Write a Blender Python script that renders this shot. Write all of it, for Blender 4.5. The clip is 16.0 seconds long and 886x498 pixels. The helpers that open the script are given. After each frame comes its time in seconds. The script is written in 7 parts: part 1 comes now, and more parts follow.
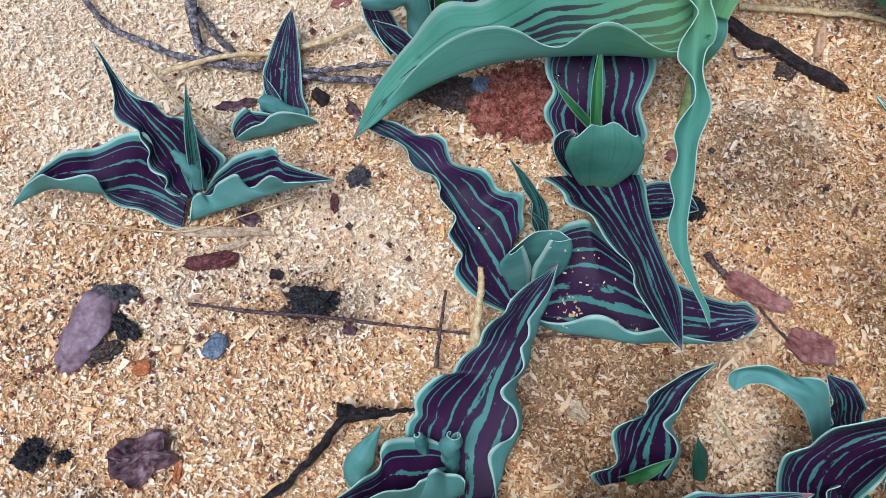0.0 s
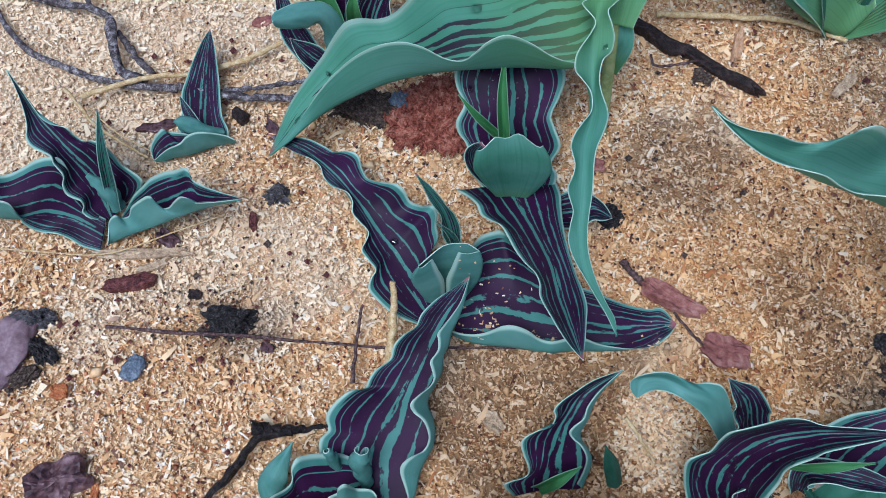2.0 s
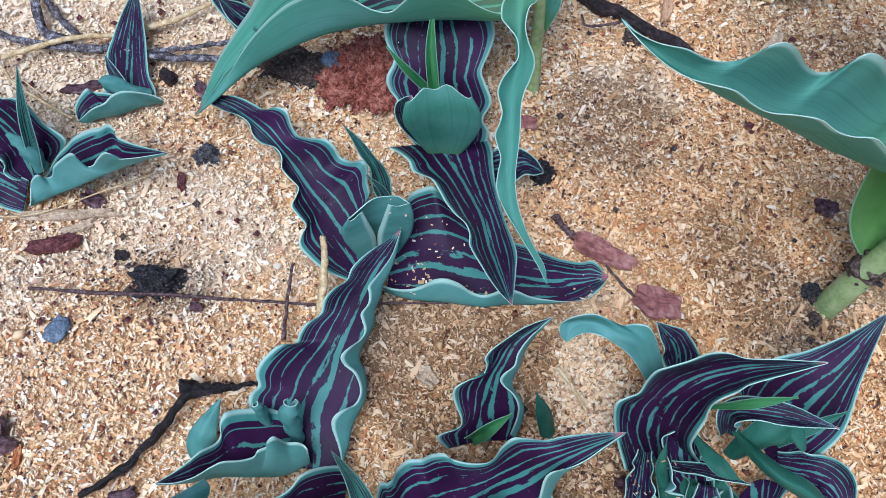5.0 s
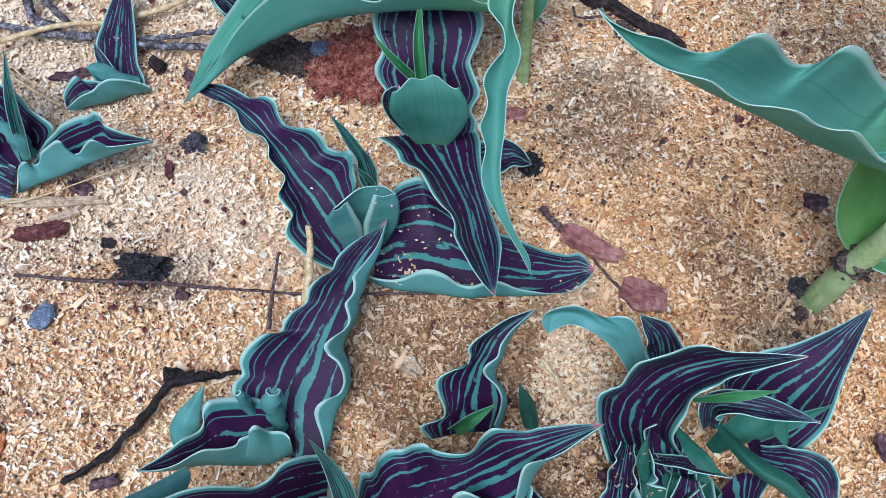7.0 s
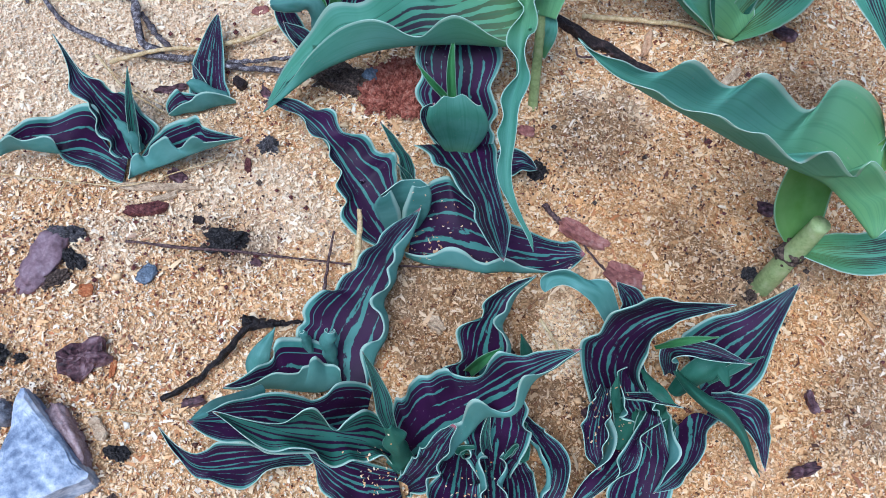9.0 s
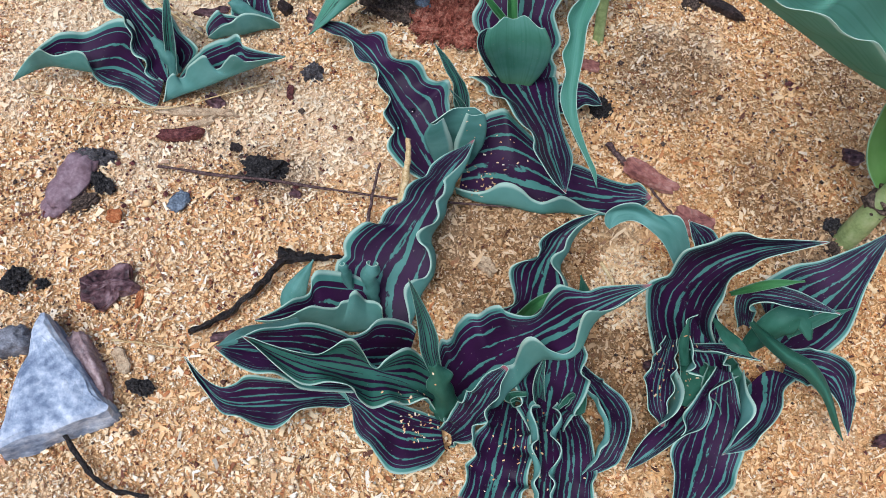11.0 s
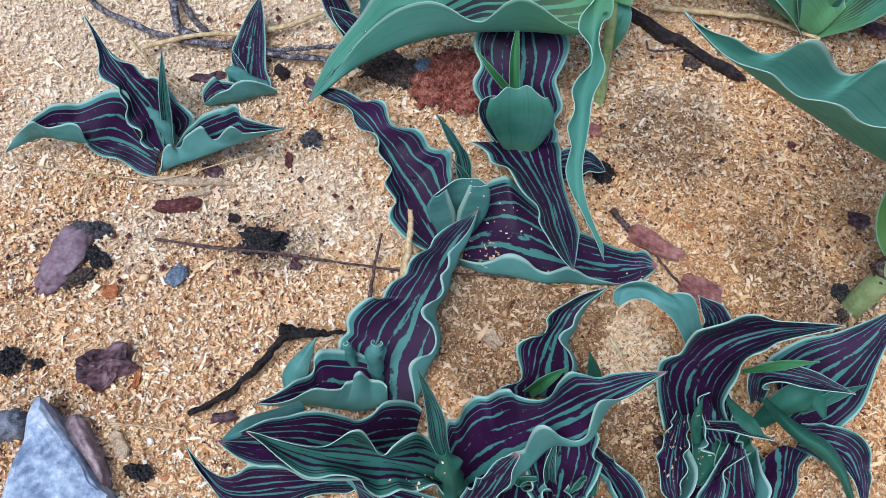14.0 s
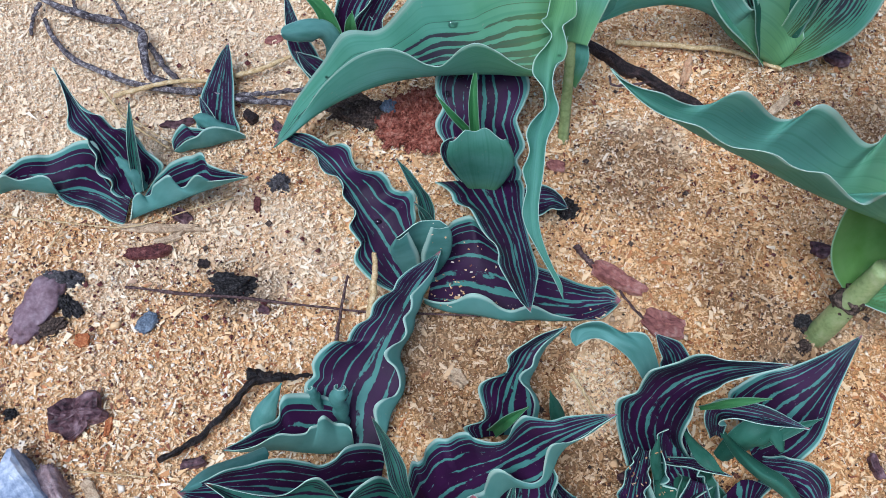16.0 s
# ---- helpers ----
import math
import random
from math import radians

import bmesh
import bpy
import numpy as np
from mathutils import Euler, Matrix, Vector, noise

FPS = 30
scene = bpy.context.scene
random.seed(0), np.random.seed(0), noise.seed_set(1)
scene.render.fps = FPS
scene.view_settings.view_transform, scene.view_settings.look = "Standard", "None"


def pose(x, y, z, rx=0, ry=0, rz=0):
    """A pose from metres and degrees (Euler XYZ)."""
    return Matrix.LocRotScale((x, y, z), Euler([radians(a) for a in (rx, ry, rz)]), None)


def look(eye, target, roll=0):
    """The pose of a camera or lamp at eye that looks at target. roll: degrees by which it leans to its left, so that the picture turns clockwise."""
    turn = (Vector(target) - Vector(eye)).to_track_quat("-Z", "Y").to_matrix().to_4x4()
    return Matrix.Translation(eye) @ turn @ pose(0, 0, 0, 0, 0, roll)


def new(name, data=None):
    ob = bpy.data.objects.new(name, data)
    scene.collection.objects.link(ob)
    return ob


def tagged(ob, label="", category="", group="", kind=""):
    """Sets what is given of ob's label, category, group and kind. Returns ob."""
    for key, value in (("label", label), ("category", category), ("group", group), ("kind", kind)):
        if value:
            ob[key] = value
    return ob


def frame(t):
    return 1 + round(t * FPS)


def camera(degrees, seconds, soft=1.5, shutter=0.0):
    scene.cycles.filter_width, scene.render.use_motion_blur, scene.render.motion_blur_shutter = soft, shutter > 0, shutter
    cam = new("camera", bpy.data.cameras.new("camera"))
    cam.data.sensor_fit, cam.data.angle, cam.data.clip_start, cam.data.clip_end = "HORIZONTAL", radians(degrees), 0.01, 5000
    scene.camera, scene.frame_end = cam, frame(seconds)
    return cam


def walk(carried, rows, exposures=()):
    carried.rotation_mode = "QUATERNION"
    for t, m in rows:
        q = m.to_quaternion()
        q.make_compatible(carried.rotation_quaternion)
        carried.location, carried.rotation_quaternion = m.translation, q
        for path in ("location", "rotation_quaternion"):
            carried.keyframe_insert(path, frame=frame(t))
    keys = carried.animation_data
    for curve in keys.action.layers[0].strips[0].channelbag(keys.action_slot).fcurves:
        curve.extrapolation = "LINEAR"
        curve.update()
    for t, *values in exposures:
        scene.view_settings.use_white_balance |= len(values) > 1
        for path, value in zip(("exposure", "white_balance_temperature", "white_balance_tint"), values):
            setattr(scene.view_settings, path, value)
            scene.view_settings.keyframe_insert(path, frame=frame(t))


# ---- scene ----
cam = camera(51.2, 16.0, soft=0.95)
PATH = [
    (0, (-0.051, -0.154, 0.45), (-0.002, 0.638, -1.386), 1.9),
    (0.5, (-0.051, -0.147, 0.459), (-0.008, 0.671, -1.365), 1.3),
    (1, (-0.043, -0.151, 0.46), (-0.01, 0.677, -1.36), 0.2),
    (1.5, (-0.02, -0.155, 0.459), (0.014, 0.671, -1.362), -0.4),
    (2, (-0.008, -0.154, 0.454), (0.045, 0.653, -1.375), 0.4),
    (2.5, (-0.004, -0.159, 0.45), (0.08, 0.643, -1.38), 1.9),
    (3, (0.001, -0.164, 0.438), (0.118, 0.636, -1.392), 3.7),
    (3.5, (0.002, -0.167, 0.439), (0.14, 0.637, -1.388), 4.7),
    (4, (-0.002, -0.171, 0.442), (0.153, 0.636, -1.382), 5.8),
    (6.5, (0.011, -0.178, 0.441), (0.1515, 0.623, -1.386), 5.8),
    (7, (0.011, -0.178, 0.441), (0.1535, 0.616, -1.388), 6),
    (7.5, (0.011, -0.183, 0.443), (0.1415, 0.615, -1.385), 5.9),
    (8, (-0.003, -0.211, 0.473), (0.149, 0.615, -1.343), 7.6),
    (8.5, (-0.005, -0.235, 0.57), (0.165, 0.663, -1.209), 7.5),
    (9, (-0.003, -0.263, 0.533), (0.111, 0.629, -1.253), 5.4),
    (9.2, (-0.002, -0.271, 0.518), (0.083, 0.614, -1.273), 4.4),
    (11.3, (-0.009, -0.273, 0.478), (0.02, 0.607, -1.317), 2.6),
    (11.5, (-0.004, -0.257, 0.486), (0.029, 0.635, -1.304), 2.1),
    (12, (0, -0.238, 0.5), (0.037, 0.688, -1.272), 0.5),
    (12.5, (-0.003, -0.231, 0.5), (0.034, 0.703, -1.268), 0.3),
    (13, (-0.01, -0.224, 0.499), (0.022, 0.705, -1.272), 0.4),
    (13.5, (-0.015, -0.244, 0.491), (0.013, 0.692, -1.276), 1.1),
    (14, (-0.018, -0.242, 0.483), (0.039, 0.676, -1.293), 3.4),
    (14.5, (-0.021, -0.238, 0.48), (0.04, 0.673, -1.3), 3.6),
    (15, (-0.012, -0.235, 0.491), (0.034, 0.695, -1.279), 2.1),
    (15.5, (-0.003, -0.237, 0.495), (0.041, 0.708, -1.267), 1.5),
    (16, (0.008, -0.232, 0.498), (0.045, 0.711, -1.265), 0.8),
]
EXPOSURE = [(0, 0.12, 5180, 9), (0.5, -0.10, 5130, 9), (1, -0.10, 5080, 9), (2.5, 0.03, 5030, 9), (3.5, 0.16, 4980, 9), (6.5, 0.24, 4880, 9), (7.5, 0.26, 4880, 9), (8, 0.40, 4930, 9), (8.5, 0.30, 4830, 8), (9.2, 0.14, 4930, 9), (11.5, 0.10, 5530, 9), (12.5, 0.12, 5330, 9), (14, 0.08, 5130, 9), (16, 0.09, 5130, 9)]
walk(cam, [(t, look(eye, target, roll)) for t, eye, target, roll in PATH], EXPOSURE)

# ---- world and sun: open shade under a bright, hazy sky ----
world = bpy.data.worlds.new("sky")
scene.world = world
world.use_nodes = True
wn, wl = world.node_tree.nodes, world.node_tree.links
sky = wn.new("ShaderNodeTexSky")
sky.sky_type, sky.sun_disc = "NISHITA", False
sky.sun_elevation, sky.sun_rotation = radians(70), radians(-145)
sky.air_density, sky.dust_density, sky.ozone_density = 1.0, 4.0, 1.0
wl.new(sky.outputs["Color"], wn["Background"].inputs["Color"])
wn["Background"].inputs["Strength"].default_value = 0.094
sun_data = bpy.data.lights.new("sun", "SUN")
sun_data.energy, sun_data.angle, sun_data.color = 2.45, radians(30), (1.0, 0.97, 0.94)
sun = new("sun", sun_data)
sun.matrix_world = look((-0.45, -0.65, 1.8), (0, 0, 0))

# ---- materials ----
class Nodes:
    """A short way to write node trees."""

    def __init__(self, name):
        self.mat = bpy.data.materials.new(name)
        self.mat.use_nodes = True
        self.tree = self.mat.node_tree
        self.bsdf = self.tree.nodes["Principled BSDF"]

    def add(self, kind, **inputs):
        n = self.tree.nodes.new("ShaderNode" + kind)
        for key, value in inputs.items():
            self.put(n, key, value)
        return n

    def put(self, n, key, value):
        sock = n.inputs[int(key[1:])] if key[0] == "i" and key[1:].isdigit() else n.inputs[key.replace("_", " ")]
        if isinstance(value, bpy.types.NodeSocket):
            self.tree.links.new(value, sock)
        elif isinstance(value, tuple) and len(value) == 3 and sock.type == "RGBA":
            sock.default_value = (*value, 1)
        else:
            sock.default_value = value

    def math(self, op, a, b=0.0, c=0.0, clamp=False):
        n = self.add("Math", i0=a, i1=b, i2=c)
        n.operation, n.use_clamp = op, clamp
        return n.outputs[0]

    def step(self, x, lo, hi):
        n = self.add("MapRange", Value=x, From_Min=lo, From_Max=hi)
        n.interpolation_type = "SMOOTHSTEP"
        return n.outputs[0]

    def mix(self, f, a, b):
        n = self.add("Mix")
        n.data_type = "RGBA"
        self.put(n, "i0", f), self.put(n, "i6", a), self.put(n, "i7", b)
        return n.outputs[2]

    def noise(self, vec, scale, detail=3.0, rough=0.5):
        n = self.add("TexNoise", Scale=scale, Detail=detail, Roughness=rough)
        if vec is not None:
            self.put(n, "Vector", vec)
        return n.outputs["Fac"]

    def scaled(self, vec, s):
        n = self.add("VectorMath", i0=vec, i1=s)
        n.operation = "MULTIPLY"
        return n.outputs[0]

    def ramp(self, f, stops):
        n = self.add("ValToRGB", Fac=f)
        els = n.color_ramp.elements
        while len(els) < len(stops):
            els.new(0.5)
        for e, (p, c) in zip(els, stops):
            e.position, e.color = p, (*c, 1)
        return n.outputs[0]

    def bump(self, height, strength, distance):
        n = self.add("Bump", Height=height, Strength=strength, Distance=distance)
        self.put(self.bsdf, "Normal", n.outputs[0])

    def done(self, color, rough=0.6, **more):
        self.put(self.bsdf, "Base Color", color), self.put(self.bsdf, "Roughness", rough)
        for key, value in more.items():
            self.put(self.bsdf, key, value)
        return self.mat


def leaf_material(name, kind):
    """Leaf skin, laid out by UV: u across the blade, v from base to tip."""
    n = Nodes(name)
    uv = n.add("UVMap").outputs[0]
    sep = n.add("SeparateXYZ", i0=uv)
    u, v = sep.outputs[0], sep.outputs[1]
    rnd = n.add("ObjectInfo").outputs["Random"]
    off = n.add("CombineXYZ", i0=rnd, i1=n.math("MULTIPLY", rnd, 7.0), i2=n.math("MULTIPLY", rnd, 13.0)).outputs[0]
    base = n.add("VectorMath", i0=uv, i1=n.scaled(off, (9.0, 3.0, 5.0)))
    vec = base.outputs[0]
    side = n.math("ABSOLUTE", n.math("SUBTRACT", n.math("MULTIPLY", u, 2.0), 1.0))
    tone = n.noise(n.scaled(vec, (3.0, 4.0, 1.0)), 1.0, 4.0)
    if kind == "dashed":
        skin = n.ramp(tone, [(0.3, (0.036, 0.135, 0.088)), (0.7, (0.078, 0.225, 0.165))])
    elif kind == "under":
        skin = n.ramp(tone, [(0.3, (0.084, 0.228, 0.184)), (0.7, (0.172, 0.362, 0.310))])
    elif kind == "plain":
        skin = n.ramp(tone, [(0.3, (0.115, 0.325, 0.215)), (0.7, (0.215, 0.47, 0.37))])
    elif kind == "green":
        skin = n.ramp(tone, [(0.3, (0.045, 0.16, 0.05)), (0.7, (0.09, 0.26, 0.085))])
    elif kind == "deep":
        # inner-leaf green, its colour darkened to stand for the shade in the hearts
        skin = n.ramp(tone, [(0.3, (0.028, 0.105, 0.062)), (0.7, (0.058, 0.175, 0.115))])
    elif kind == "pale":
        skin = n.ramp(tone, [(0.3, (0.16, 0.33, 0.07)), (0.7, (0.25, 0.45, 0.14))])
    elif kind == "tall":
        skin = n.ramp(tone, [(0.3, (0.115, 0.34, 0.20)), (0.7, (0.22, 0.51, 0.38))])
    else:
        skin = n.ramp(tone, [(0.3, (0.058, 0.192, 0.154)), (0.7, (0.122, 0.302, 0.252))])
    if kind in ("striped", "tall", "dashed"):
        wob = n.noise(n.scaled(vec, (3.0, 3.0, 1.0)), 1.0, 2.0)
        lanes = n.math("ADD", n.math("MULTIPLY", u, 21.0 if kind == "tall" else 8.0), n.math("MULTIPLY", wob, 1.9 if kind == "tall" else 1.1))
        tri = n.math("PINGPONG", lanes, 0.5)
        gaps = n.noise(n.scaled(vec, (13.0, 8.0, 1.0) if kind == "tall" else (12.0, 5.0, 1.0)), 1.0, 4.0, 0.6)
        level = n.math("ADD", tri, n.math("MULTIPLY", n.math("SUBTRACT", gaps, 0.5), 1.1 if kind == "tall" else 0.72))
        mid = n.math("MULTIPLY", n.step(side, 0.15, 0.02), 0.24)
        level = n.math("SUBTRACT", level, mid)
        ragged = n.noise(n.scaled(vec, (34.0, 40.0, 1.0)), 1.0, 3.0)
        level = n.math("ADD", level, n.math("MULTIPLY", n.math("SUBTRACT", ragged, 0.5), 0.22))
        fine = n.math("PINGPONG", n.math("ADD", n.math("MULTIPLY", u, 24.0), n.math("MULTIPLY", wob, 0.8)), 0.5)
        level = n.mix(n.step(side, 0.66, 0.76), level, n.math("MULTIPLY", fine, 0.9))
        if kind == "tall":
            level = n.math("SUBTRACT", n.math("ADD", level, 0.12), n.math("MULTIPLY", n.step(side, 0.3, 0.9), 0.3))
        else:
            level = n.math("SUBTRACT", level, n.math("ADD", n.math("MULTIPLY", n.step(side, 0.86, 0.93), 0.5), n.math("MULTIPLY", n.step(v, 0.93, 1.0), 0.3)))
        lo = {"striped": 0.045, "tall": 0.27, "dashed": 0.25}[kind]
        purple = n.ramp(tone, [(0.3, (0.016, 0.003, 0.020)), (0.7, (0.044, 0.009, 0.050))])
        if kind == "tall":
            purple = (0.055, 0.035, 0.065)
        skin = n.mix(n.step(level, lo, lo + 0.05), skin, purple)
    rim = n.step(side, 0.93, 0.975)
    skin = n.mix(n.math("MULTIPLY", rim, 0.45 if kind in ("green", "deep", "pale") else 0.9), skin, (0.46, 0.62, 0.50))
    if kind in ("tall", "plain"):
        skin = n.mix(n.math("MULTIPLY", n.step(v, 0.5, 0.02), 0.65), skin, (0.26, 0.50, 0.14))
        lines = n.noise(n.scaled(vec, (60.0, 1.5, 1.0)), 1.0, 2.0)
        skin = n.mix(n.math("MULTIPLY", n.step(lines, 0.45, 0.7), 0.28), skin, (0.05, 0.22, 0.12))
    tip = n.step(v, 0.958, 0.99)
    if kind in ("striped", "dashed", "tall"):
        skin = n.mix(n.math("MULTIPLY", tip, 0.8), skin, (0.45, 0.10, 0.13))
    dust = n.step(n.noise(n.scaled(vec, (40.0, 60.0, 1.0)), 1.0, 2.0), 0.70, 0.76)
    skin = n.mix(n.math("MULTIPLY", dust, 0.35), skin, (0.45, 0.4, 0.33))
    veins = n.noise(n.scaled(vec, (70.0, 2.5, 1.0)), 1.0, 2.0)
    n.bump(n.math("ADD", veins, n.math("MULTIPLY", tone, 2.0)), 0.22, 0.0005)
    rough = n.math("ADD", 0.40, n.math("MULTIPLY", tone, 0.25))
    glow = n.add("BsdfTranslucent", Color=n.mix(0.12, skin, (0.30, 0.55, 0.18)))
    both = n.add("MixShader", i0=0.38 if kind in ("tall", "plain", "pale") else 0.16, i1=n.bsdf.outputs[0], i2=glow.outputs[0])
    n.tree.links.new(both.outputs[0], n.tree.nodes["Material Output"].inputs["Surface"])
    return n.done(skin, rough, Specular_IOR_Level=0.2)


STRIPED, UNDER, GREEN, TALL, PALEGREEN, DASHED, SHADED, PLAIN = [leaf_material("leaf_" + k, k) for k in ("striped", "under", "green", "tall", "pale", "dashed", "deep", "plain")]


def near(n, pos, x, y, r):
    """1 at the spot (x, y) of the bed, fading out at r."""
    d = n.add("VectorMath", i0=n.scaled(pos, (1.0, 1.0, 0.0)), i1=(x, y, 0.0))
    d.operation = "DISTANCE"
    return n.step(d.outputs["Value"], r, 0.0)


def dirt_shade_mask(n, pos):
    """Soil mixed in as loose patches with ragged rims, plus painted shade between plants."""
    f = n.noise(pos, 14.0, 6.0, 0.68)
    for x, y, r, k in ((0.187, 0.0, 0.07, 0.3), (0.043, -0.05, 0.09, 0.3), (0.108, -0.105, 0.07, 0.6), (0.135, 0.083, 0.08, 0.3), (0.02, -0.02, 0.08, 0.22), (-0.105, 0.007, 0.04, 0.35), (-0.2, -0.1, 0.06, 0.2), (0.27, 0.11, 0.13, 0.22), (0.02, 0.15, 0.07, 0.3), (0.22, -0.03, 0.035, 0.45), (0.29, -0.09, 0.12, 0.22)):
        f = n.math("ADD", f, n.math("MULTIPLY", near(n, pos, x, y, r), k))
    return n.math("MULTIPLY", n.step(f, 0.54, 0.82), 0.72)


def pale_light_mask(n, pos):
    """Patches of fresh, dry, pale dust, plus back-left light put into the colour."""
    f = n.math("ADD", n.math("MULTIPLY", n.math("SUBTRACT", n.noise(pos, 13.0, 6.0, 0.65), 0.5), 1.7), 0.2)
    for x, y, r, k in ((-0.26, 0.31, 0.34, 0.7), (-0.10, 0.05, 0.16, 0.15)):
        f = n.math("ADD", f, n.math("MULTIPLY", near(n, pos, x, y, r), k))
    return n.step(f, 0.22, 0.6)


def damp_shade_mask(n, pos):
    """Broad, uneven damp stretch, with the right side's weaker light painted in too."""
    f = n.math("MULTIPLY", n.math("SUBTRACT", n.noise(pos, 11.0, 5.0, 0.62), 0.5), 1.5)
    for x, y, r, k in ((0.17, -0.06, 0.26, 0.85), (0.05, -0.10, 0.15, 0.45), (0.25, 0.12, 0.2, 0.3)):
        f = n.math("ADD", f, n.math("MULTIPLY", near(n, pos, x, y, r), k))
    return n.step(f, 0.0, 0.9)


def wet(n, pos, c):
    m = n.add("Mix")
    m.data_type, m.blend_type = "RGBA", "MULTIPLY"
    # tints for damp, and lays the painted right-hand shade into the colour
    n.put(m, "i0", 1.0), n.put(m, "i6", c), n.put(m, "i7", n.mix(damp_shade_mask(n, pos), (1.0, 1.0, 1.0), (0.97, 0.87, 0.74)))
    return m.outputs[2]


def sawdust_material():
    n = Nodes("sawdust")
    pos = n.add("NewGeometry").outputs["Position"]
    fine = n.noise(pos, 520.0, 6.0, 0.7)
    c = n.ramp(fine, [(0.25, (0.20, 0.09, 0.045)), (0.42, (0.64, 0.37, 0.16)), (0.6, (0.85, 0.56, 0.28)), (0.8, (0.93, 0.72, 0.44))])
    c = n.mix(n.math("MULTIPLY", pale_light_mask(n, pos), 0.6), c, (0.94, 0.75, 0.51))
    c = n.mix(dirt_shade_mask(n, pos), c, n.mix(fine, (0.07, 0.04, 0.025), (0.32, 0.21, 0.13)))
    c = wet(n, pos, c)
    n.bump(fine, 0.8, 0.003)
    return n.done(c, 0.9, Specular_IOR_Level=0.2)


def chip_material(name="wood_chips", fresh=False):
    n = Nodes(name)
    geo = n.add("NewGeometry")
    pos, rnd = geo.outputs["Position"], geo.outputs["Random Per Island"]
    c = n.ramp(rnd, [(0.0, (0.05, 0.02, 0.02)), (0.035, (0.20, 0.06, 0.035)), (0.08, (0.50, 0.19, 0.07)), (0.2, (0.77, 0.43, 0.17)), (0.5, (0.93, 0.64, 0.335)), (0.82, (0.98, 0.78, 0.50)), (1.0, (0.98, 0.90, 0.73))])
    if fresh:
        return n.done(n.mix(0.35, c, (0.80, 0.63, 0.40)), 0.8, Specular_IOR_Level=0.2)
    c = n.mix(n.math("MULTIPLY", pale_light_mask(n, pos), 0.62), c, (0.99, 0.85, 0.61))
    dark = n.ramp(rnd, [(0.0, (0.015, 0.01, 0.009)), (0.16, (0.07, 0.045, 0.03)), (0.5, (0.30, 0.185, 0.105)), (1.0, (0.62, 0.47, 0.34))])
    c = n.mix(n.math("MULTIPLY", dirt_shade_mask(n, pos), 0.8), c, dark)
    grain = n.noise(pos, 900.0, 2.0)
    c = n.mix(n.math("MULTIPLY", grain, 0.14), c, (0.55, 0.32, 0.15))
    c = wet(n, pos, c)
    return n.done(c, 0.75, Specular_IOR_Level=0.3)


SAWDUST, CHIPS, FRESH = sawdust_material(), chip_material(), chip_material("fresh_crumbs", True)


def rough_material(name, dark, mid, light, scale=60.0, rough=0.85, bump=0.6, stretch=(1, 1, 1), spec=0.3):
    n = Nodes(name)
    pos = n.add("TexCoord").outputs["Object"]
    a = n.noise(n.scaled(pos, stretch), scale * 2.5, 6.0, 0.68)
    b = n.noise(pos, scale * 11.0, 4.0, 0.6)
    f = n.math("ADD", n.math("MULTIPLY", a, 0.65), n.math("MULTIPLY", b, 0.35))
    n.bump(f, bump, 0.002)
    return n.done(n.ramp(f, [(0.39, dark), (0.5, mid), (0.62, light)]), rough, Specular_IOR_Level=spec)


BRANCH = rough_material("weathered_wood", (0.025, 0.018, 0.020), (0.13, 0.105, 0.105), (0.50, 0.46, 0.45), 110, 0.85, 1.0, (1, 1, 1))
DARKTWIG = rough_material("twig_bark", (0.03, 0.015, 0.012), (0.10, 0.055, 0.05), (0.25, 0.17, 0.15), 160, 0.8, 0.7)
CHAR = rough_material("charred_wood", (0.004, 0.003, 0.003), (0.014, 0.010, 0.009), (0.05, 0.035, 0.03), 140, 0.38, 0.9)
STRAW = rough_material("straw", (0.40, 0.24, 0.09), (0.62, 0.44, 0.21), (0.78, 0.63, 0.38), 120, 0.6, 0.3)
SPLINT = rough_material("splinter_wood", (0.26, 0.17, 0.10), (0.50, 0.35, 0.21), (0.66, 0.52, 0.35), 120, 0.75, 0.5)
PEG = rough_material("peg_wood", (0.45, 0.24, 0.12), (0.60, 0.36, 0.20), (0.70, 0.48, 0.30), 120, 0.75, 0.4)
CHARBARK = rough_material("wet_bark", (0.006, 0.004, 0.004), (0.025, 0.015, 0.013), (0.08, 0.05, 0.045), 110, 0.6, 0.9)
BARK = rough_material("purple_bark", (0.022, 0.010, 0.012), (0.11, 0.052, 0.056), (0.27, 0.17, 0.175), 26, 0.5, 0.5)
REDBARK = rough_material("red_bark", (0.035, 0.010, 0.010), (0.13, 0.035, 0.032), (0.27, 0.11, 0.09), 110, 0.65, 0.8)
PINKBARK = rough_material("pink_bark", (0.17, 0.06, 0.05), (0.30, 0.115, 0.09), (0.45, 0.24, 0.19), 28, 0.65, 0.8)
ORANGEBARK = rough_material("orange_bark", (0.25, 0.07, 0.02), (0.42, 0.13, 0.04), (0.55, 0.25, 0.10), 110, 0.7, 0.7)
STONE = rough_material("purple_stone", (0.16, 0.095, 0.105), (0.24, 0.15, 0.165), (0.33, 0.235, 0.25), 45, 0.5, 0.2)
SOIL = rough_material("grey_soil", (0.03, 0.026, 0.026), (0.09, 0.08, 0.08), (0.22, 0.20, 0.20), 220, 0.95, 1.0)
BLACKSOIL = rough_material("black_soil", (0.006, 0.005, 0.005), (0.028, 0.024, 0.023), (0.12, 0.105, 0.10), 240, 0.95, 1.0)
BROWNSOIL = rough_material("brown_soil", (0.02, 0.014, 0.01), (0.09, 0.06, 0.045), (0.27, 0.19, 0.14), 240, 0.95, 1.0)
